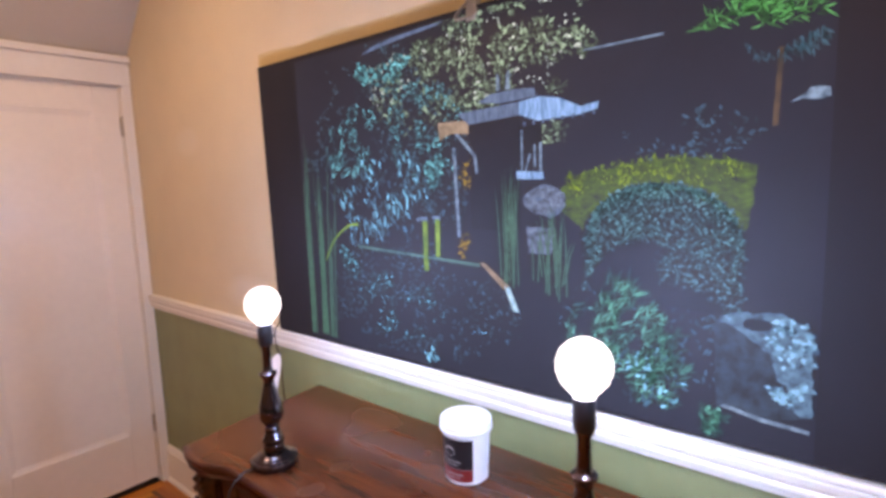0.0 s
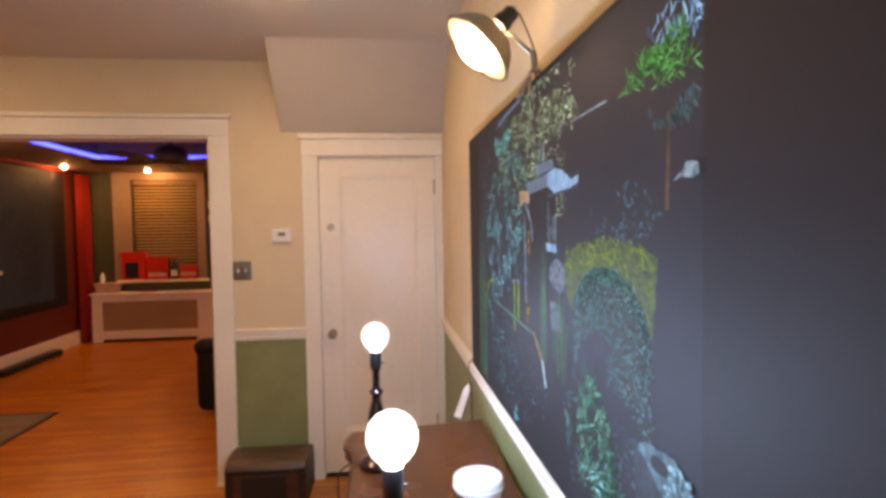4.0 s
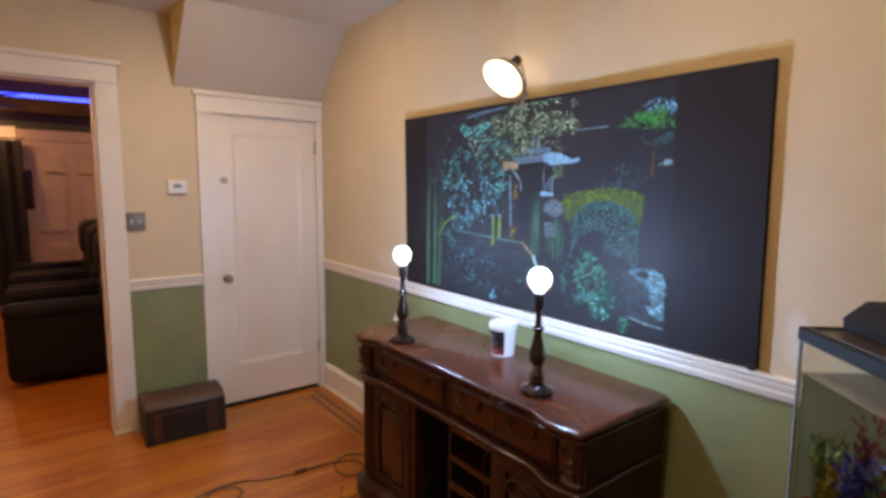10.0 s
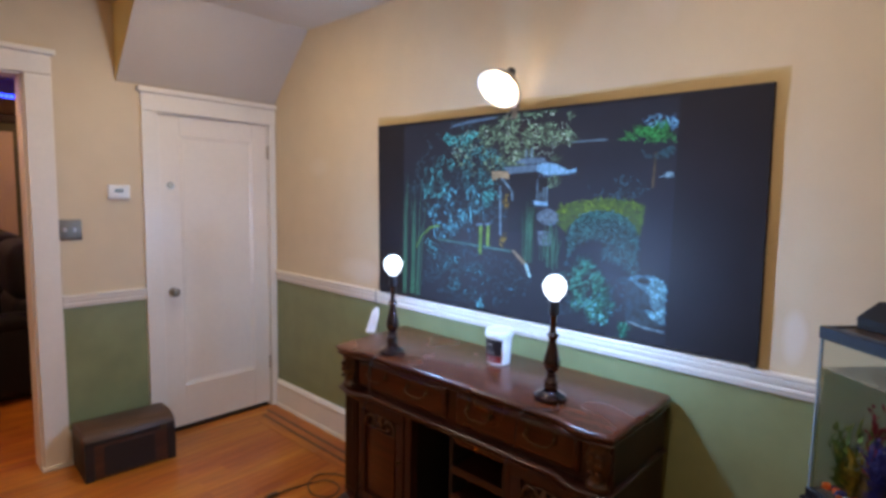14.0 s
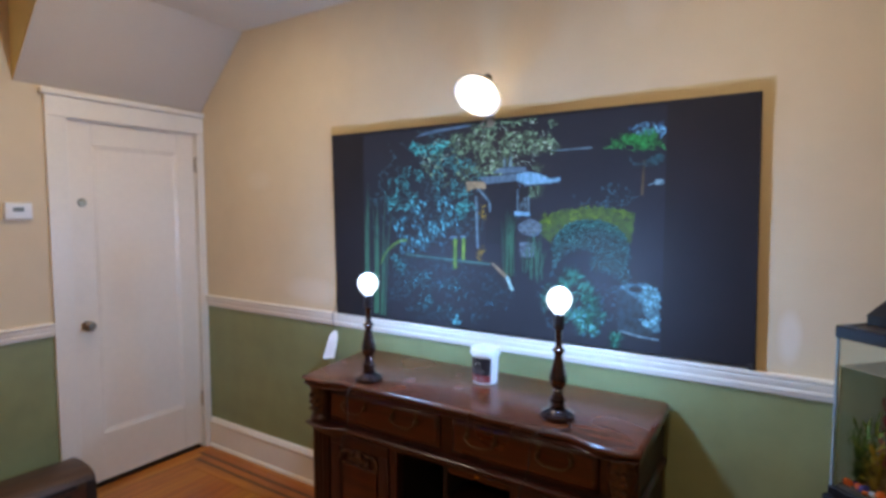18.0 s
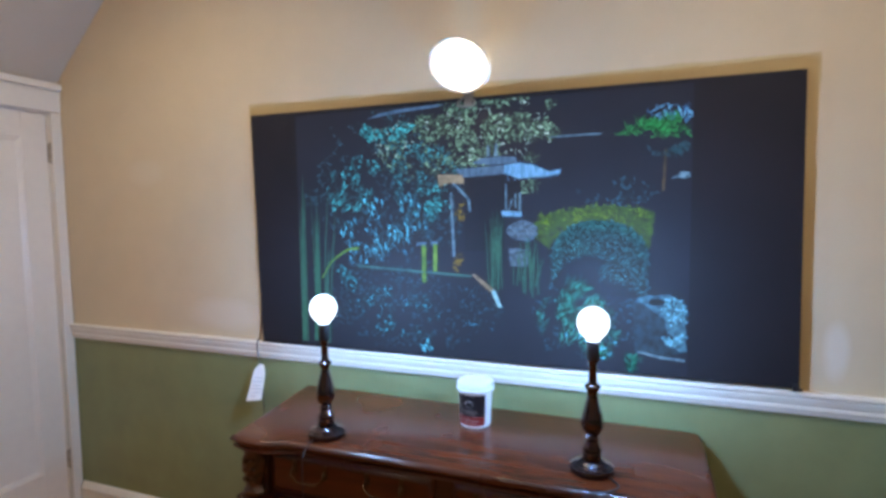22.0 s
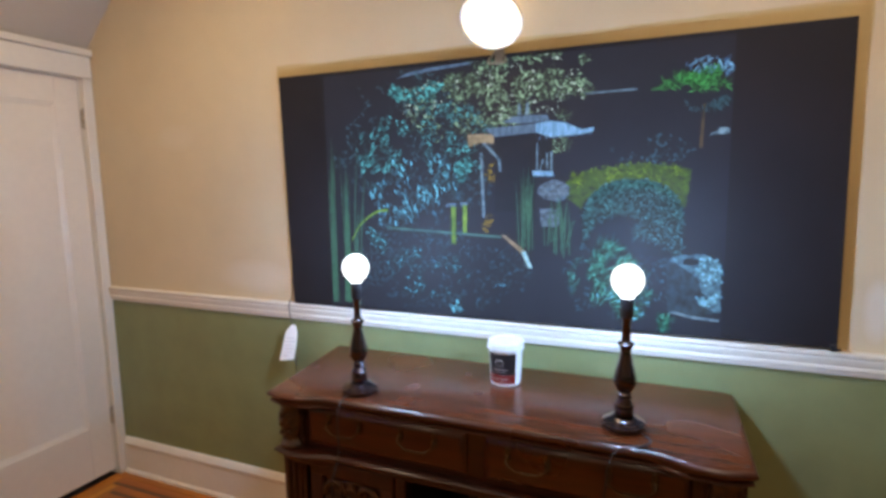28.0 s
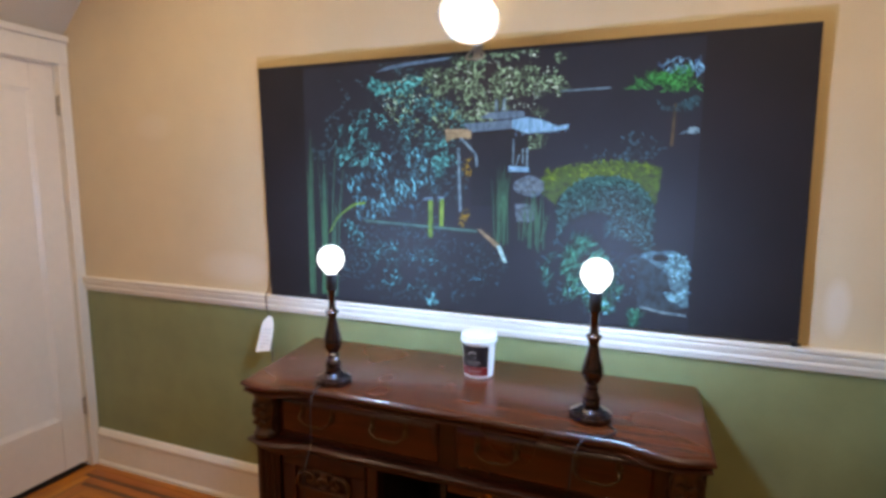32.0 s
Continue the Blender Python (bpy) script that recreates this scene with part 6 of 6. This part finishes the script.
part("grille", box(rx1 - 0.016, rx1 - 0.010, ry0 + 0.13, ry1 - 0.21, 0.16, rz - 0.11), M_GRILLE, rc, "tan woven grille")
b = bmesh.new()
for k in range(52):
    y = ry0 + 0.15 + (ry1 - ry0 - 0.38) * k / 51
    box(rx1 - 0.0105, rx1 - 0.006, y - 0.003, y + 0.003, 0.165, rz - 0.115, bm=b)
part("grille_relief", b, M_GRILLE, rc, "fine grille bars")

# toys and boxes on the sill and the cover
M_RED = surface("red_painted_wood", (0.55, 0.022, 0.014), 0.45, vary=0.2)
M_PINK = surface("pale_pink_plastic", (0.55, 0.36, 0.30), 0.5, vary=0.1)
zs = WIN[2] - 0.02
for (y0, y1, h, roof, dark) in ((-4.215, -3.885, 0.42, True, True), (-3.865, -3.57, 0.335, True, False), (-3.40, -3.15, 0.25, False, False)):
    t = thing("toy_house", "small red painted wooden decoration on the window sill", "decoration", group="red sill decorations")
    part("body", box(FAR_X - 0.005, FAR_X + 0.075, y0, y1, zs, zs + h * 0.8, 0.004, 1), M_RED, t)
    if roof:
        part("roof", box(FAR_X - 0.012, FAR_X + 0.082, y0 - 0.012, y1 + 0.012, zs + h * 0.8 + 0.0005, zs + h, 0.006, 2), M_RED, t)
    if dark:
        part("opening", box(FAR_X + 0.0752, FAR_X + 0.078, y0 + 0.05, y1 - 0.09, zs + 0.03, zs + h * 0.62), M_PLASTIC_B, t, "dark opening")
    else:
        part("band", box(FAR_X + 0.0752, FAR_X + 0.078, y0 + 0.02, y1 - 0.02, zs + 0.05, zs + 0.10), M_PINK, t, "pale band")
t = thing("bottle", "dark bottle with a red cap on the sill", "bottle", (FAR_X + 0.045, -3.485, zs))
part("glass", lathe([(0, 0), (0.042, 0), (0.045, 0.01), (0.045, 0.18), (0.02, 0.24), (0.018, 0.31), (0, 0.31)], 18), M_PLASTIC_B, t, smooth=True)
part("label", lathe([(0.0456, 0.05), (0.0456, 0.14)], 18), M_PAPER, t)
part("cap", lathe([(0, 0.3105), (0.022, 0.3105), (0.022, 0.345), (0, 0.346)], 14), M_RED, t, smooth=True)
t = thing("plastic_basket", "pale plastic basket on the radiator cover", "basket")
part("tub", prism([(-4.50, rz), (-4.25, rz), (-4.22, rz + 0.13), (-4.53, rz + 0.13)], FAR_X + 0.05, FAR_X + 0.22, axis="x", bevel=0.004), M_PINK, t)
part("rim", box(FAR_X + 0.04, FAR_X + 0.23, -4.545, -4.205, rz + 0.1302, rz + 0.142, 0.004, 1), M_PINK, t)
t = thing("spray_can", "white can standing in the basket corner", "can", (FAR_X + 0.12, -4.46, rz + 0.142))
part("body", lathe([(0, 0), (0.03, 0), (0.032, 0.01), (0.032, 0.10), (0.02, 0.12), (0.02, 0.15), (0, 0.151)], 18), M_PLASTIC_W, t, smooth=True)
t = thing("letter_pile", "loose red and white letters on the radiator cover", "papers")
part("sheet", box(FAR_X + 0.07, FAR_X + 0.2, -4.08, -3.7, rz + 0.0005, rz + 0.006, m=None), M_PINK, t)
part("sheet", box(FAR_X + 0.1, FAR_X + 0.21, -3.95, -3.72, rz + 0.0065, rz + 0.012), M_RED, t)


def curtain(name, label, x0, y0, x1, y1, z0, z1, material, folds, depth, category="curtain"):
    d = thing(name, label, category)
    b = bmesh.new()
    n = folds * 8
    dx, dy = x1 - x0, y1 - y0
    ln = math.hypot(dx, dy)
    nx, ny = -dy / ln, dx / ln
    rows = []
    for j in range(7):
        z = z0 + (z1 - z0) * j / 6
        amp = depth * (1.0 - 0.35 * j / 6)
        row = []
        for k in range(n + 1):
            t = k / n
            o = amp * math.sin(2 * math.pi * folds * t + 0.6 * math.sin(3 * t + j * 0.25))
            row.append(b.verts.new((x0 + dx * t + nx * o, y0 + dy * t + ny * o, z)))
        rows.append(row)
    for a, c in zip(rows, rows[1:]):
        for k in range(n):
            b.faces.new((a[k], a[k + 1], c[k + 1], c[k]))
    part("cloth", b, material, d, smooth=True)
    part("rod", tube([(x0 - dx * 0.05, y0 - dy * 0.05, z1 + 0.02), (x1 + dx * 0.05, y1 + dy * 0.05, z1 + 0.02)], 0.012, 10), M_PLASTIC_B, d, smooth=True)
    return d


curtain("red_curtain", "floor-length red curtain beside the far screen", -4.72, NEXT_S + 0.06, -4.95, NEXT_S + 0.12, 0.02, NEXT_CEIL - 0.06, M_REDCLOTH, 4, 0.035)
curtain("black_curtain", "floor-length black curtain beside the panelled door", FAR_X + 0.12, -2.62, FAR_X + 0.12, -1.83, 0.03, 2.12, M_BLACKCLOTH, 6, 0.04)

# far projection wall
M_FARPIC = lit("far_picture", lin(3, 4, 5), lin(15, 18, 20), 0.7, 1.6)
M_FARPIC2 = lit("far_picture_foliage", lin(4, 5, 5), lin(20, 23, 20), 0.8, 9)
fs = thing("far_projection_board", "black projection board with a dim picture in the next room", "projection screen")
part("panel", box(-4.5, -1.2, NEXT_S, NEXT_S + 0.02, 0.60, NEXT_CEIL - 0.05, 0.002, 1), M_SCREEN, fs)
b = bmesh.new()
b.faces.new([b.verts.new(p) for p in ((-4.2, NEXT_S + 0.0208, 0.72), (-1.5, NEXT_S + 0.0208, 0.72), (-1.5, NEXT_S + 0.0208, 2.3), (-4.2, NEXT_S + 0.0208, 2.3))])
bmesh.ops.recalc_face_normals(b, faces=b.faces)
part("picture_ground", b, M_FARPIC, fs, "dim projected picture area")
b = bmesh.new()
for (cx, cz, rx, rzz, k) in ((-3.3, 1.55, 0.8, 0.45, 120), (-2.2, 1.2, 0.6, 0.4, 90), (-3.9, 1.9, 0.25, 0.3, 40)):
    for _ in range(k):
        a, r = rnd.uniform(0, 6.283), rnd.random() ** 0.5
        p = leaf(cx + rx * r * math.cos(a), cz + rzz * r * math.sin(a), rnd.uniform(0.05, 0.16), rnd.uniform(0.02, 0.05), rnd.uniform(-3, 3))
        b.faces.new([b.verts.new((u, NEXT_S + 0.0218, v)) for u, v in p])
part("picture_foliage", b, M_FARPIC2, fs, "dim projected foliage")
part("top_trim", box(-4.55, -1.15, NEXT_S + 0.001, NEXT_S + 0.05, NEXT_CEIL - 0.049, NEXT_CEIL - 0.004, 0.004, 1), M_REDCLOTH, fs, "red trim along the top")
sb = thing("soundbar", "long black bar lying on the floor by the baseboard", "soundbar")
part("body", box(-4.05, -2.95, NEXT_S + 0.05, NEXT_S + 0.17, 0.001, 0.075, 0.012, 3), M_PLASTIC_B, sb, smooth=True)
b = box(-4.03, -2.97, NEXT_S + 0.168, NEXT_S + 0.172, 0.012, 0.062)
part("grille", b, M_BLACKCLOTH, sb)
t = thing("toy_truck", "yellow and blue toy truck on the floor", "toy", (-2.55, NEXT_S + 0.2, 0), 15)
part("body", box(-0.16, 0.1, -0.07, 0.07, 0.05, 0.16, 0.02, 3), surface("toy_yellow", (0.6, 0.30, 0.03), 0.4), t, smooth=True)
part("cab", box(0.1, 0.2, -0.06, 0.06, 0.05, 0.13, 0.015, 3), surface("toy_blue", (0.03, 0.05, 0.16), 0.4), t, smooth=True)
for x in (-0.1, 0.13):
    for y in (-0.075, 0.055):
        part("wheel", lathe([(0, 0), (0.04, 0), (0.045, 0.006), (0.045, 0.018), (0.04, 0.022), (0, 0.022)], 16, pose(x, y + 0.022, 0.045, 90)), M_PLASTIC_B, t, smooth=True)

rug = thing("rug", "flat grey-brown woven rug on the oak floor", "rug")
part("carpet", box(-1.6, 0.0 - 0.2, -4.4, -3.28, 0.0005, 0.011, 0.003, 1), surface("rug_wool", (0.17, 0.12, 0.075), 0.9, vary=0.35, fine=220, coarse=5, bump=0.5, dist=0.003), rug)
b = bmesh.new()
for x0, x1, y0, y1 in ((-1.61, -0.19, -3.305, -3.272), (-1.61, -0.19, -4.41, -4.385), (-1.612, -1.58, -4.385, -3.305), (-0.22, -0.188, -4.385, -3.305)):
    box(x0, x1, y0, y1, 0.001, 0.014, 0.003, 1, b)
part("binding", b, surface("rug_binding", (0.05, 0.035, 0.025), 0.85), rug, "dark bound edge")

# blue light strip round the tray
ls = thing("led_strip", "blue glowing light strip round the tray ceiling", "light strip")
x0, x1, y0, y1 = TR
n = 0
for (a, c) in (((x0, y0), (x1, y0)), ((x0, y0), (x0, y1)), ((x0, y1), (x1, y1)), ((x1, y0), (x1, y1))):
    lo = (min(a[0], c[0]) - 0.006, min(a[1], c[1]) - 0.006)
    hi = (max(a[0], c[0]) + 0.006, max(a[1], c[1]) + 0.006)
    part("channel", box(lo[0], hi[0], lo[1], hi[1], NEXT_CEIL - 0.030, NEXT_CEIL - 0.001), M_LED_DIM, ls, "glowing blue strip")
    b = bmesh.new()
    steps = int(math.hypot(c[0] - a[0], c[1] - a[1]) / 0.04)
    for k in range(steps):
        u, v = a[0] + (c[0] - a[0]) * (k + 0.5) / steps, a[1] + (c[1] - a[1]) * (k + 0.5) / steps
        box(u - 0.010, u + 0.010, v - 0.010, v + 0.010, NEXT_CEIL - 0.036, NEXT_CEIL - 0.004, bm=b)
    part("diode_row", b, M_LED, ls, "row of bright blue diodes")["kind"] = "stuff"

# ceiling fan
fn = thing("ceiling_fan", "dark brown five-blade ceiling fan standing still", "ceiling fan", (-2.0, -2.39, 0))
M_FAN = surface("fan_bronze", (0.024, 0.014, 0.01), 0.4, 0.3)
part("canopy", lathe([(0, TRAY_CEIL), (0.06, TRAY_CEIL - 0.002), (0.055, TRAY_CEIL - 0.05), (0.02, TRAY_CEIL - 0.07), (0, TRAY_CEIL - 0.07)], 20), M_FAN, fn, smooth=True)
part("rod", lathe([(0, TRAY_CEIL - 0.2), (0.014, TRAY_CEIL - 0.2), (0.014, TRAY_CEIL - 0.0695), (0, TRAY_CEIL - 0.0695)], 12), M_FAN, fn, smooth=True)
part("motor", lathe([(0, 2.245), (0.10, 2.25), (0.15, 2.275), (0.155, 2.34), (0.12, 2.39), (0.05, 2.421), (0, 2.421)], 28), M_FAN, fn, smooth=True)
for k in range(5):
    mm = pose(0, 0, 0, 0, 0, -92 + 72 * k)
    part("blade_arm", box(0.13, 0.27, -0.02, 0.02, 2.256, 2.268, 0.002, 1, m=mm), M_FAN, fn)
    part("blade", prism([(0.24, -0.05), (0.62, -0.070), (0.71, -0.062), (0.735, 0.0), (0.71, 0.062), (0.62, 0.070), (0.24, 0.05)], -0.004, 0.004, m=mm @ pose(0, 0, 2.262, 13, 0, 0), bevel=0.002), M_FAN, fn)


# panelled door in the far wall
# Off-white door toned brown; its warm, weak light is in the paint.
M_DOOR2 = surface("dimmed_door_paint", (0.52, 0.42, 0.34), 0.45, vary=0.08)


def panel_door():
    d = thing("door_2", "closed off-white six-panel door in the far wall", "door", kind="structure")
    y0, y1, z1 = -1.74, -0.88, 2.13
    x = FAR_X + 0.004
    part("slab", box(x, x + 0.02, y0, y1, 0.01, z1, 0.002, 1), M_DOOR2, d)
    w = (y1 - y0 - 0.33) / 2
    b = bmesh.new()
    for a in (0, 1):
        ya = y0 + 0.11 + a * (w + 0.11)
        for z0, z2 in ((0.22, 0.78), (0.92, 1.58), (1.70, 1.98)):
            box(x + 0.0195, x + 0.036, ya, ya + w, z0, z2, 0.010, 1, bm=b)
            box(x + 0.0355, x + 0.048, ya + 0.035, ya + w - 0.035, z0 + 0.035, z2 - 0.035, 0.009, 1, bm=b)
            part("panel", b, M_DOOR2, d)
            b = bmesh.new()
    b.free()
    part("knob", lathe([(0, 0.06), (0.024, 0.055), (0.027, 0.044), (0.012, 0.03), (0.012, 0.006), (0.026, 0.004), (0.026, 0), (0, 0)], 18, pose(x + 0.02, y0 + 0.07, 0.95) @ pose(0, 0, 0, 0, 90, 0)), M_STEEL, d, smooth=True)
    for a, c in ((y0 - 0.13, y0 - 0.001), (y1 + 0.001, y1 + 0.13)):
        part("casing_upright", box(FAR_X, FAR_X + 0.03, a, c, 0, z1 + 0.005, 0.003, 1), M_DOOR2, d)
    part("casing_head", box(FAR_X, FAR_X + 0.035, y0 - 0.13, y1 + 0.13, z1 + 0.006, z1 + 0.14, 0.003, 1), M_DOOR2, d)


panel_door()
tagged(part("crown_moulding", box(FAR_X, FAR_X + 0.06, -2.7, NEXT_N, NEXT_CEIL - 0.10, NEXT_CEIL - 0.002, 0.01, 2), M_FAN), "dark crown moulding along the far wall", "trim", kind="structure")
tagged(part("curtain_panel_boards", box(FAR_X + 0.001, FAR_X + 0.012, -2.7, -1.88, 0.2, 2.3), M_TRIM), "white boarding behind the black curtain", "panel", kind="structure")
hk = thing("key_rack", "small black rack of hooks on the wall by the door", "key rack", (FAR_X + 0.03, -1.80, 0))
part("board", box(0.0, 0.012, -0.03, 0.05, 1.25, 1.75, 0.002, 1), M_PLASTIC_B, hk)
for z in (1.66, 1.5, 1.4, 1.3):
    part("hook", box(0.0125, 0.07, -0.035 if z > 1.6 else -0.02, 0.06, z - (0.07 if z > 1.6 else 0.02), z + 0.03, 0.008, 2), M_PLASTIC_B, hk)
for z in (1.99, 1.77):
    t = thing("wall_plate", "white wall plate on the dark green wall", "wall plate")
    part("plate", box(FAR_X, FAR_X + 0.012, -2.98, -2.88, z - 0.06, z + 0.06, 0.003, 1), M_PLASTIC_W, t)


# recliners
def recliner(x, y):
    d = thing("recliner", "black leather recliner armchair facing the far screen", "recliner", (x, y, 0), group="recliner row")
    w = 0.44
    part("base", box(-w + 0.03, w - 0.03, -0.42, 0.40, 0.03, 0.30, 0.05, 3), M_LEATHER, d, smooth=True)
    part("footrest", box(-0.27, 0.27, -0.53, -0.425, 0.07, 0.42, 0.04, 3), M_LEATHER, d, smooth=True)
    part("seat", box(-0.275, 0.275, -0.50, 0.22, 0.30, 0.50, 0.07, 4), M_LEATHER, d, smooth=True)
    for s in (-1, 1):
        b = box(s * 0.36 - 0.085, s * 0.36 + 0.085, -0.54, 0.34, 0.04, 0.60, 0.08, 5)
        part("arm", b, M_LEATHER, d, smooth=True)
        b = box(s * 0.36 - 0.10, s * 0.36 + 0.10, -0.55, 0.30, 0.53, 0.665, 0.06, 4)
        part("arm_pad", b, M_LEATHER, d, "padded arm top", True)
    for (z0, z1, y0, t) in ((0.44, 0.80, 0.12, 0.26), (0.73, 1.17, 0.10, 0.30)):
        part("back_cushion", box(-0.36, 0.36, y0, y0 + t, z0, z1, 0.12, 5), M_LEATHER, d, smooth=True)
    part("back_shell", box(-0.31, 0.31, 0.36, 0.47, 0.25, 1.02, 0.05, 3), M_LEATHER, d, smooth=True)
    return d


r0 = recliner(-1.72, -1.46)
for k in (1, 2):
    copy_thing(r0, pose(-1.72 - 0.93 * k, -1.46, 0))

# white mantel shelf beyond the opening
ms = thing("mantel_shelf", "white wooden shelf on brackets at the far board", "shelf")
part("slab", box(-2.62, -2.05, NEXT_S + 0.021, NEXT_S + 0.42, 1.17, 1.21, 0.006, 2), M_TRIM, ms)
part("apron", box(-2.60, -2.07, NEXT_S + 0.021, NEXT_S + 0.38, 1.02, 1.169, 0.004, 1), M_TRIM, ms)
for x in (-2.56, -2.13):
    part("bracket", box(x - 0.02, x + 0.02, NEXT_S + 0.021, NEXT_S + 0.2, 0.85, 1.019, 0.004, 1), M_TRIM, ms)

# ---- floor: slab, border and oak strips ----
floor = part("floor", box(FAR_X - 0.1, ROOM_E + 0.1, NEXT_S - 0.1, 0.1, -0.08, -0.012), M_GAP)
tagged(floor, "orange oak strip floor with a dark inlaid border", "floor", kind="structure")
W, GAP, TH = 0.0572, 0.0009, 0.012


def strip_mesh(name, w, ln, material):
    b = bmesh.new()
    c = 0.0006
    x0, x1, y0, y1 = GAP / 2, w - GAP / 2, GAP / 2, ln - GAP / 2
    lo = [b.verts.new(p) for p in ((x0, y0, -TH), (x1, y0, -TH), (x1, y1, -TH), (x0, y1, -TH))]
    md = [b.verts.new(p) for p in ((x0, y0, -c), (x1, y0, -c), (x1, y1, -c), (x0, y1, -c))]
    hi = [b.verts.new(p) for p in ((x0 + c, y0 + c, 0), (x1 - c, y0 + c, 0), (x1 - c, y1 - c, 0), (x0 + c, y1 - c, 0))]
    for a, e in ((lo, md), (md, hi)):
        for k in range(4):
            b.faces.new((a[k], a[(k + 1) % 4], e[(k + 1) % 4], e[k]))
    b.faces.new(hi)
    me = bpy.data.meshes.new(name)
    b.to_mesh(me)
    b.free()
    me.materials.append(material)
    return me


r = random.Random(11)
BW = 0.262                      # width of the border
LENS = (0.45, 0.62, 0.8, 1.0, 1.25)
boards = {ln: strip_mesh("plank", W, ln, M_FLOOR) for ln in LENS}


def lay(mesh, x, y, rz=0.0):
    o = new("plank", mesh)
    o.parent = floor
    o.matrix_basis = pose(x, y, 0, 0, 0, rz)
    return o


rest = []       # x0, x1, y0, y1 of strips in the joined part


def field(x0, x1, y0, y1, near):
    x = x0
    while x < x1 - 0.004:
        w = min(W, x1 - x)
        y = y1
        y -= r.uniform(0.1, 0.9) if not near else 0.0
        if not near:
            rest.append((x, x + w, y, y1))
        first = True
        while y > y0 + 0.002:
            ln = r.choice(LENS)
            if first and near:
                ln, first = r.choice((0.45, 0.62, 0.8)), False
            if near and w == W and y - ln >= y0:
                lay(boards[ln], x, y - ln)
            else:
                ln = min(ln, y - y0)
                rest.append((x, x + w, y - ln, y))
            y -= ln
        x += W


field(BW, 2.2, -2.35, -BW, True)
field(2.2, ROOM_E, -2.35, -BW, False)
field(BW, ROOM_E, ROOM_S, -2.35, False)
# border beside the walls: strips parallel to each wall with dark lines
inl, inl_w, edge_n, edge_w = [], [], [], []
for k in range(4):
    a = 0.0 + k * (BW / 4)
    is_dark = k in (1, 2)
    d0, d1 = a, a + BW / 4
    y = 0.0
    xs = d0
    while xs < ROOM_E - d0:
        ln = min(r.uniform(0.6, 1.4), ROOM_E - xs)
        edge_n.append((xs, xs + ln, -d1 + (0.022 if is_dark else 0), -d0))
        xs += ln
    if is_dark:
        inl.append((d0, ROOM_E, -d1, -d1 + 0.022))
    ys = -d1
    while ys > ROOM_S:
        ln = min(r.uniform(0.6, 1.4), ys - ROOM_S)
        edge_w.append((d0, d1 - (0.022 if is_dark else 0), ys - ln, ys))
        ys -= ln
    if is_dark:
        inl_w.append((d1 - 0.022, d1, ROOM_S, -d1))


def strips(name, rects, material, label):
    v, f = [], []
    c = 0.0006
    for x0, x1, y0, y1 in rects:
        g = GAP / 2
        x0, x1, y0, y1 = x0 + g, x1 - g, y0 + g, y1 - g
        i = len(v)
        v += [(x0, y0, -TH), (x1, y0, -TH), (x1, y1, -TH), (x0, y1, -TH), (x0, y0, -c), (x1, y0, -c), (x1, y1, -c), (x0, y1, -c)]
        v += [(x0 + c, y0 + c, 0), (x1 - c, y0 + c, 0), (x1 - c, y1 - c, 0), (x0 + c, y1 - c, 0)]
        for o in (0, 4):
            f += [(i + o + k, i + o + (k + 1) % 4, i + o + 4 + (k + 1) % 4, i + o + 4 + k) for k in range(4)]
        f.append((i + 8, i + 9, i + 10, i + 11))
    me = bpy.data.meshes.new(name)
    me.from_pydata(v, [], f)
    me.materials.append(material)
    o = new(name, me)
    o.parent = floor
    return tagged(o, label, kind="stuff")


field(FAR_X, -0.42, NEXT_S, 0.0, False)
for a, c, dark in ((-0.42, -0.352, 0), (-0.352, -0.33, 1), (-0.33, -0.225, 0), (-0.225, -0.2, 1), (-0.2, -0.0, 0)):
    if dark:
        inl_w.append((a, c, NEXT_S, 0.0))
    else:
        n = max(1, round((c - a) / 0.06))
        for k in range(n):
            y = 0.0
            while y > NEXT_S:
                ln = min(r.uniform(0.6, 1.4), y - NEXT_S)
                edge_w.append((a + (c - a) * k / n, a + (c - a) * (k + 1) / n, y - ln, y))
                y -= ln
M_FLOOR_REST_X = wood("oak_floor_border", (0.275, 0.072, 0.008), (0.555, 0.18, 0.021), "x", 0.36, 0.15, random=0.14, island=True)
strips("far_planks", rest, M_FLOOR_REST, "oak floor strips")
strips("border_planks_along_wall", edge_n, M_FLOOR_REST_X, "oak border strips")
strips("border_planks_across", edge_w, M_FLOOR_REST, "oak border strips")
strips("inlay_lines", inl, M_INLAY, "dark walnut inlay lines")
M_INLAY_W = wood("worn_inlay", (0.22, 0.062, 0.009), (0.42, 0.13, 0.02), "y", 0.36, 0.15, random=0.1)
strips("worn_inlay_lines", inl_w, M_INLAY_W, "worn brown inlay lines")
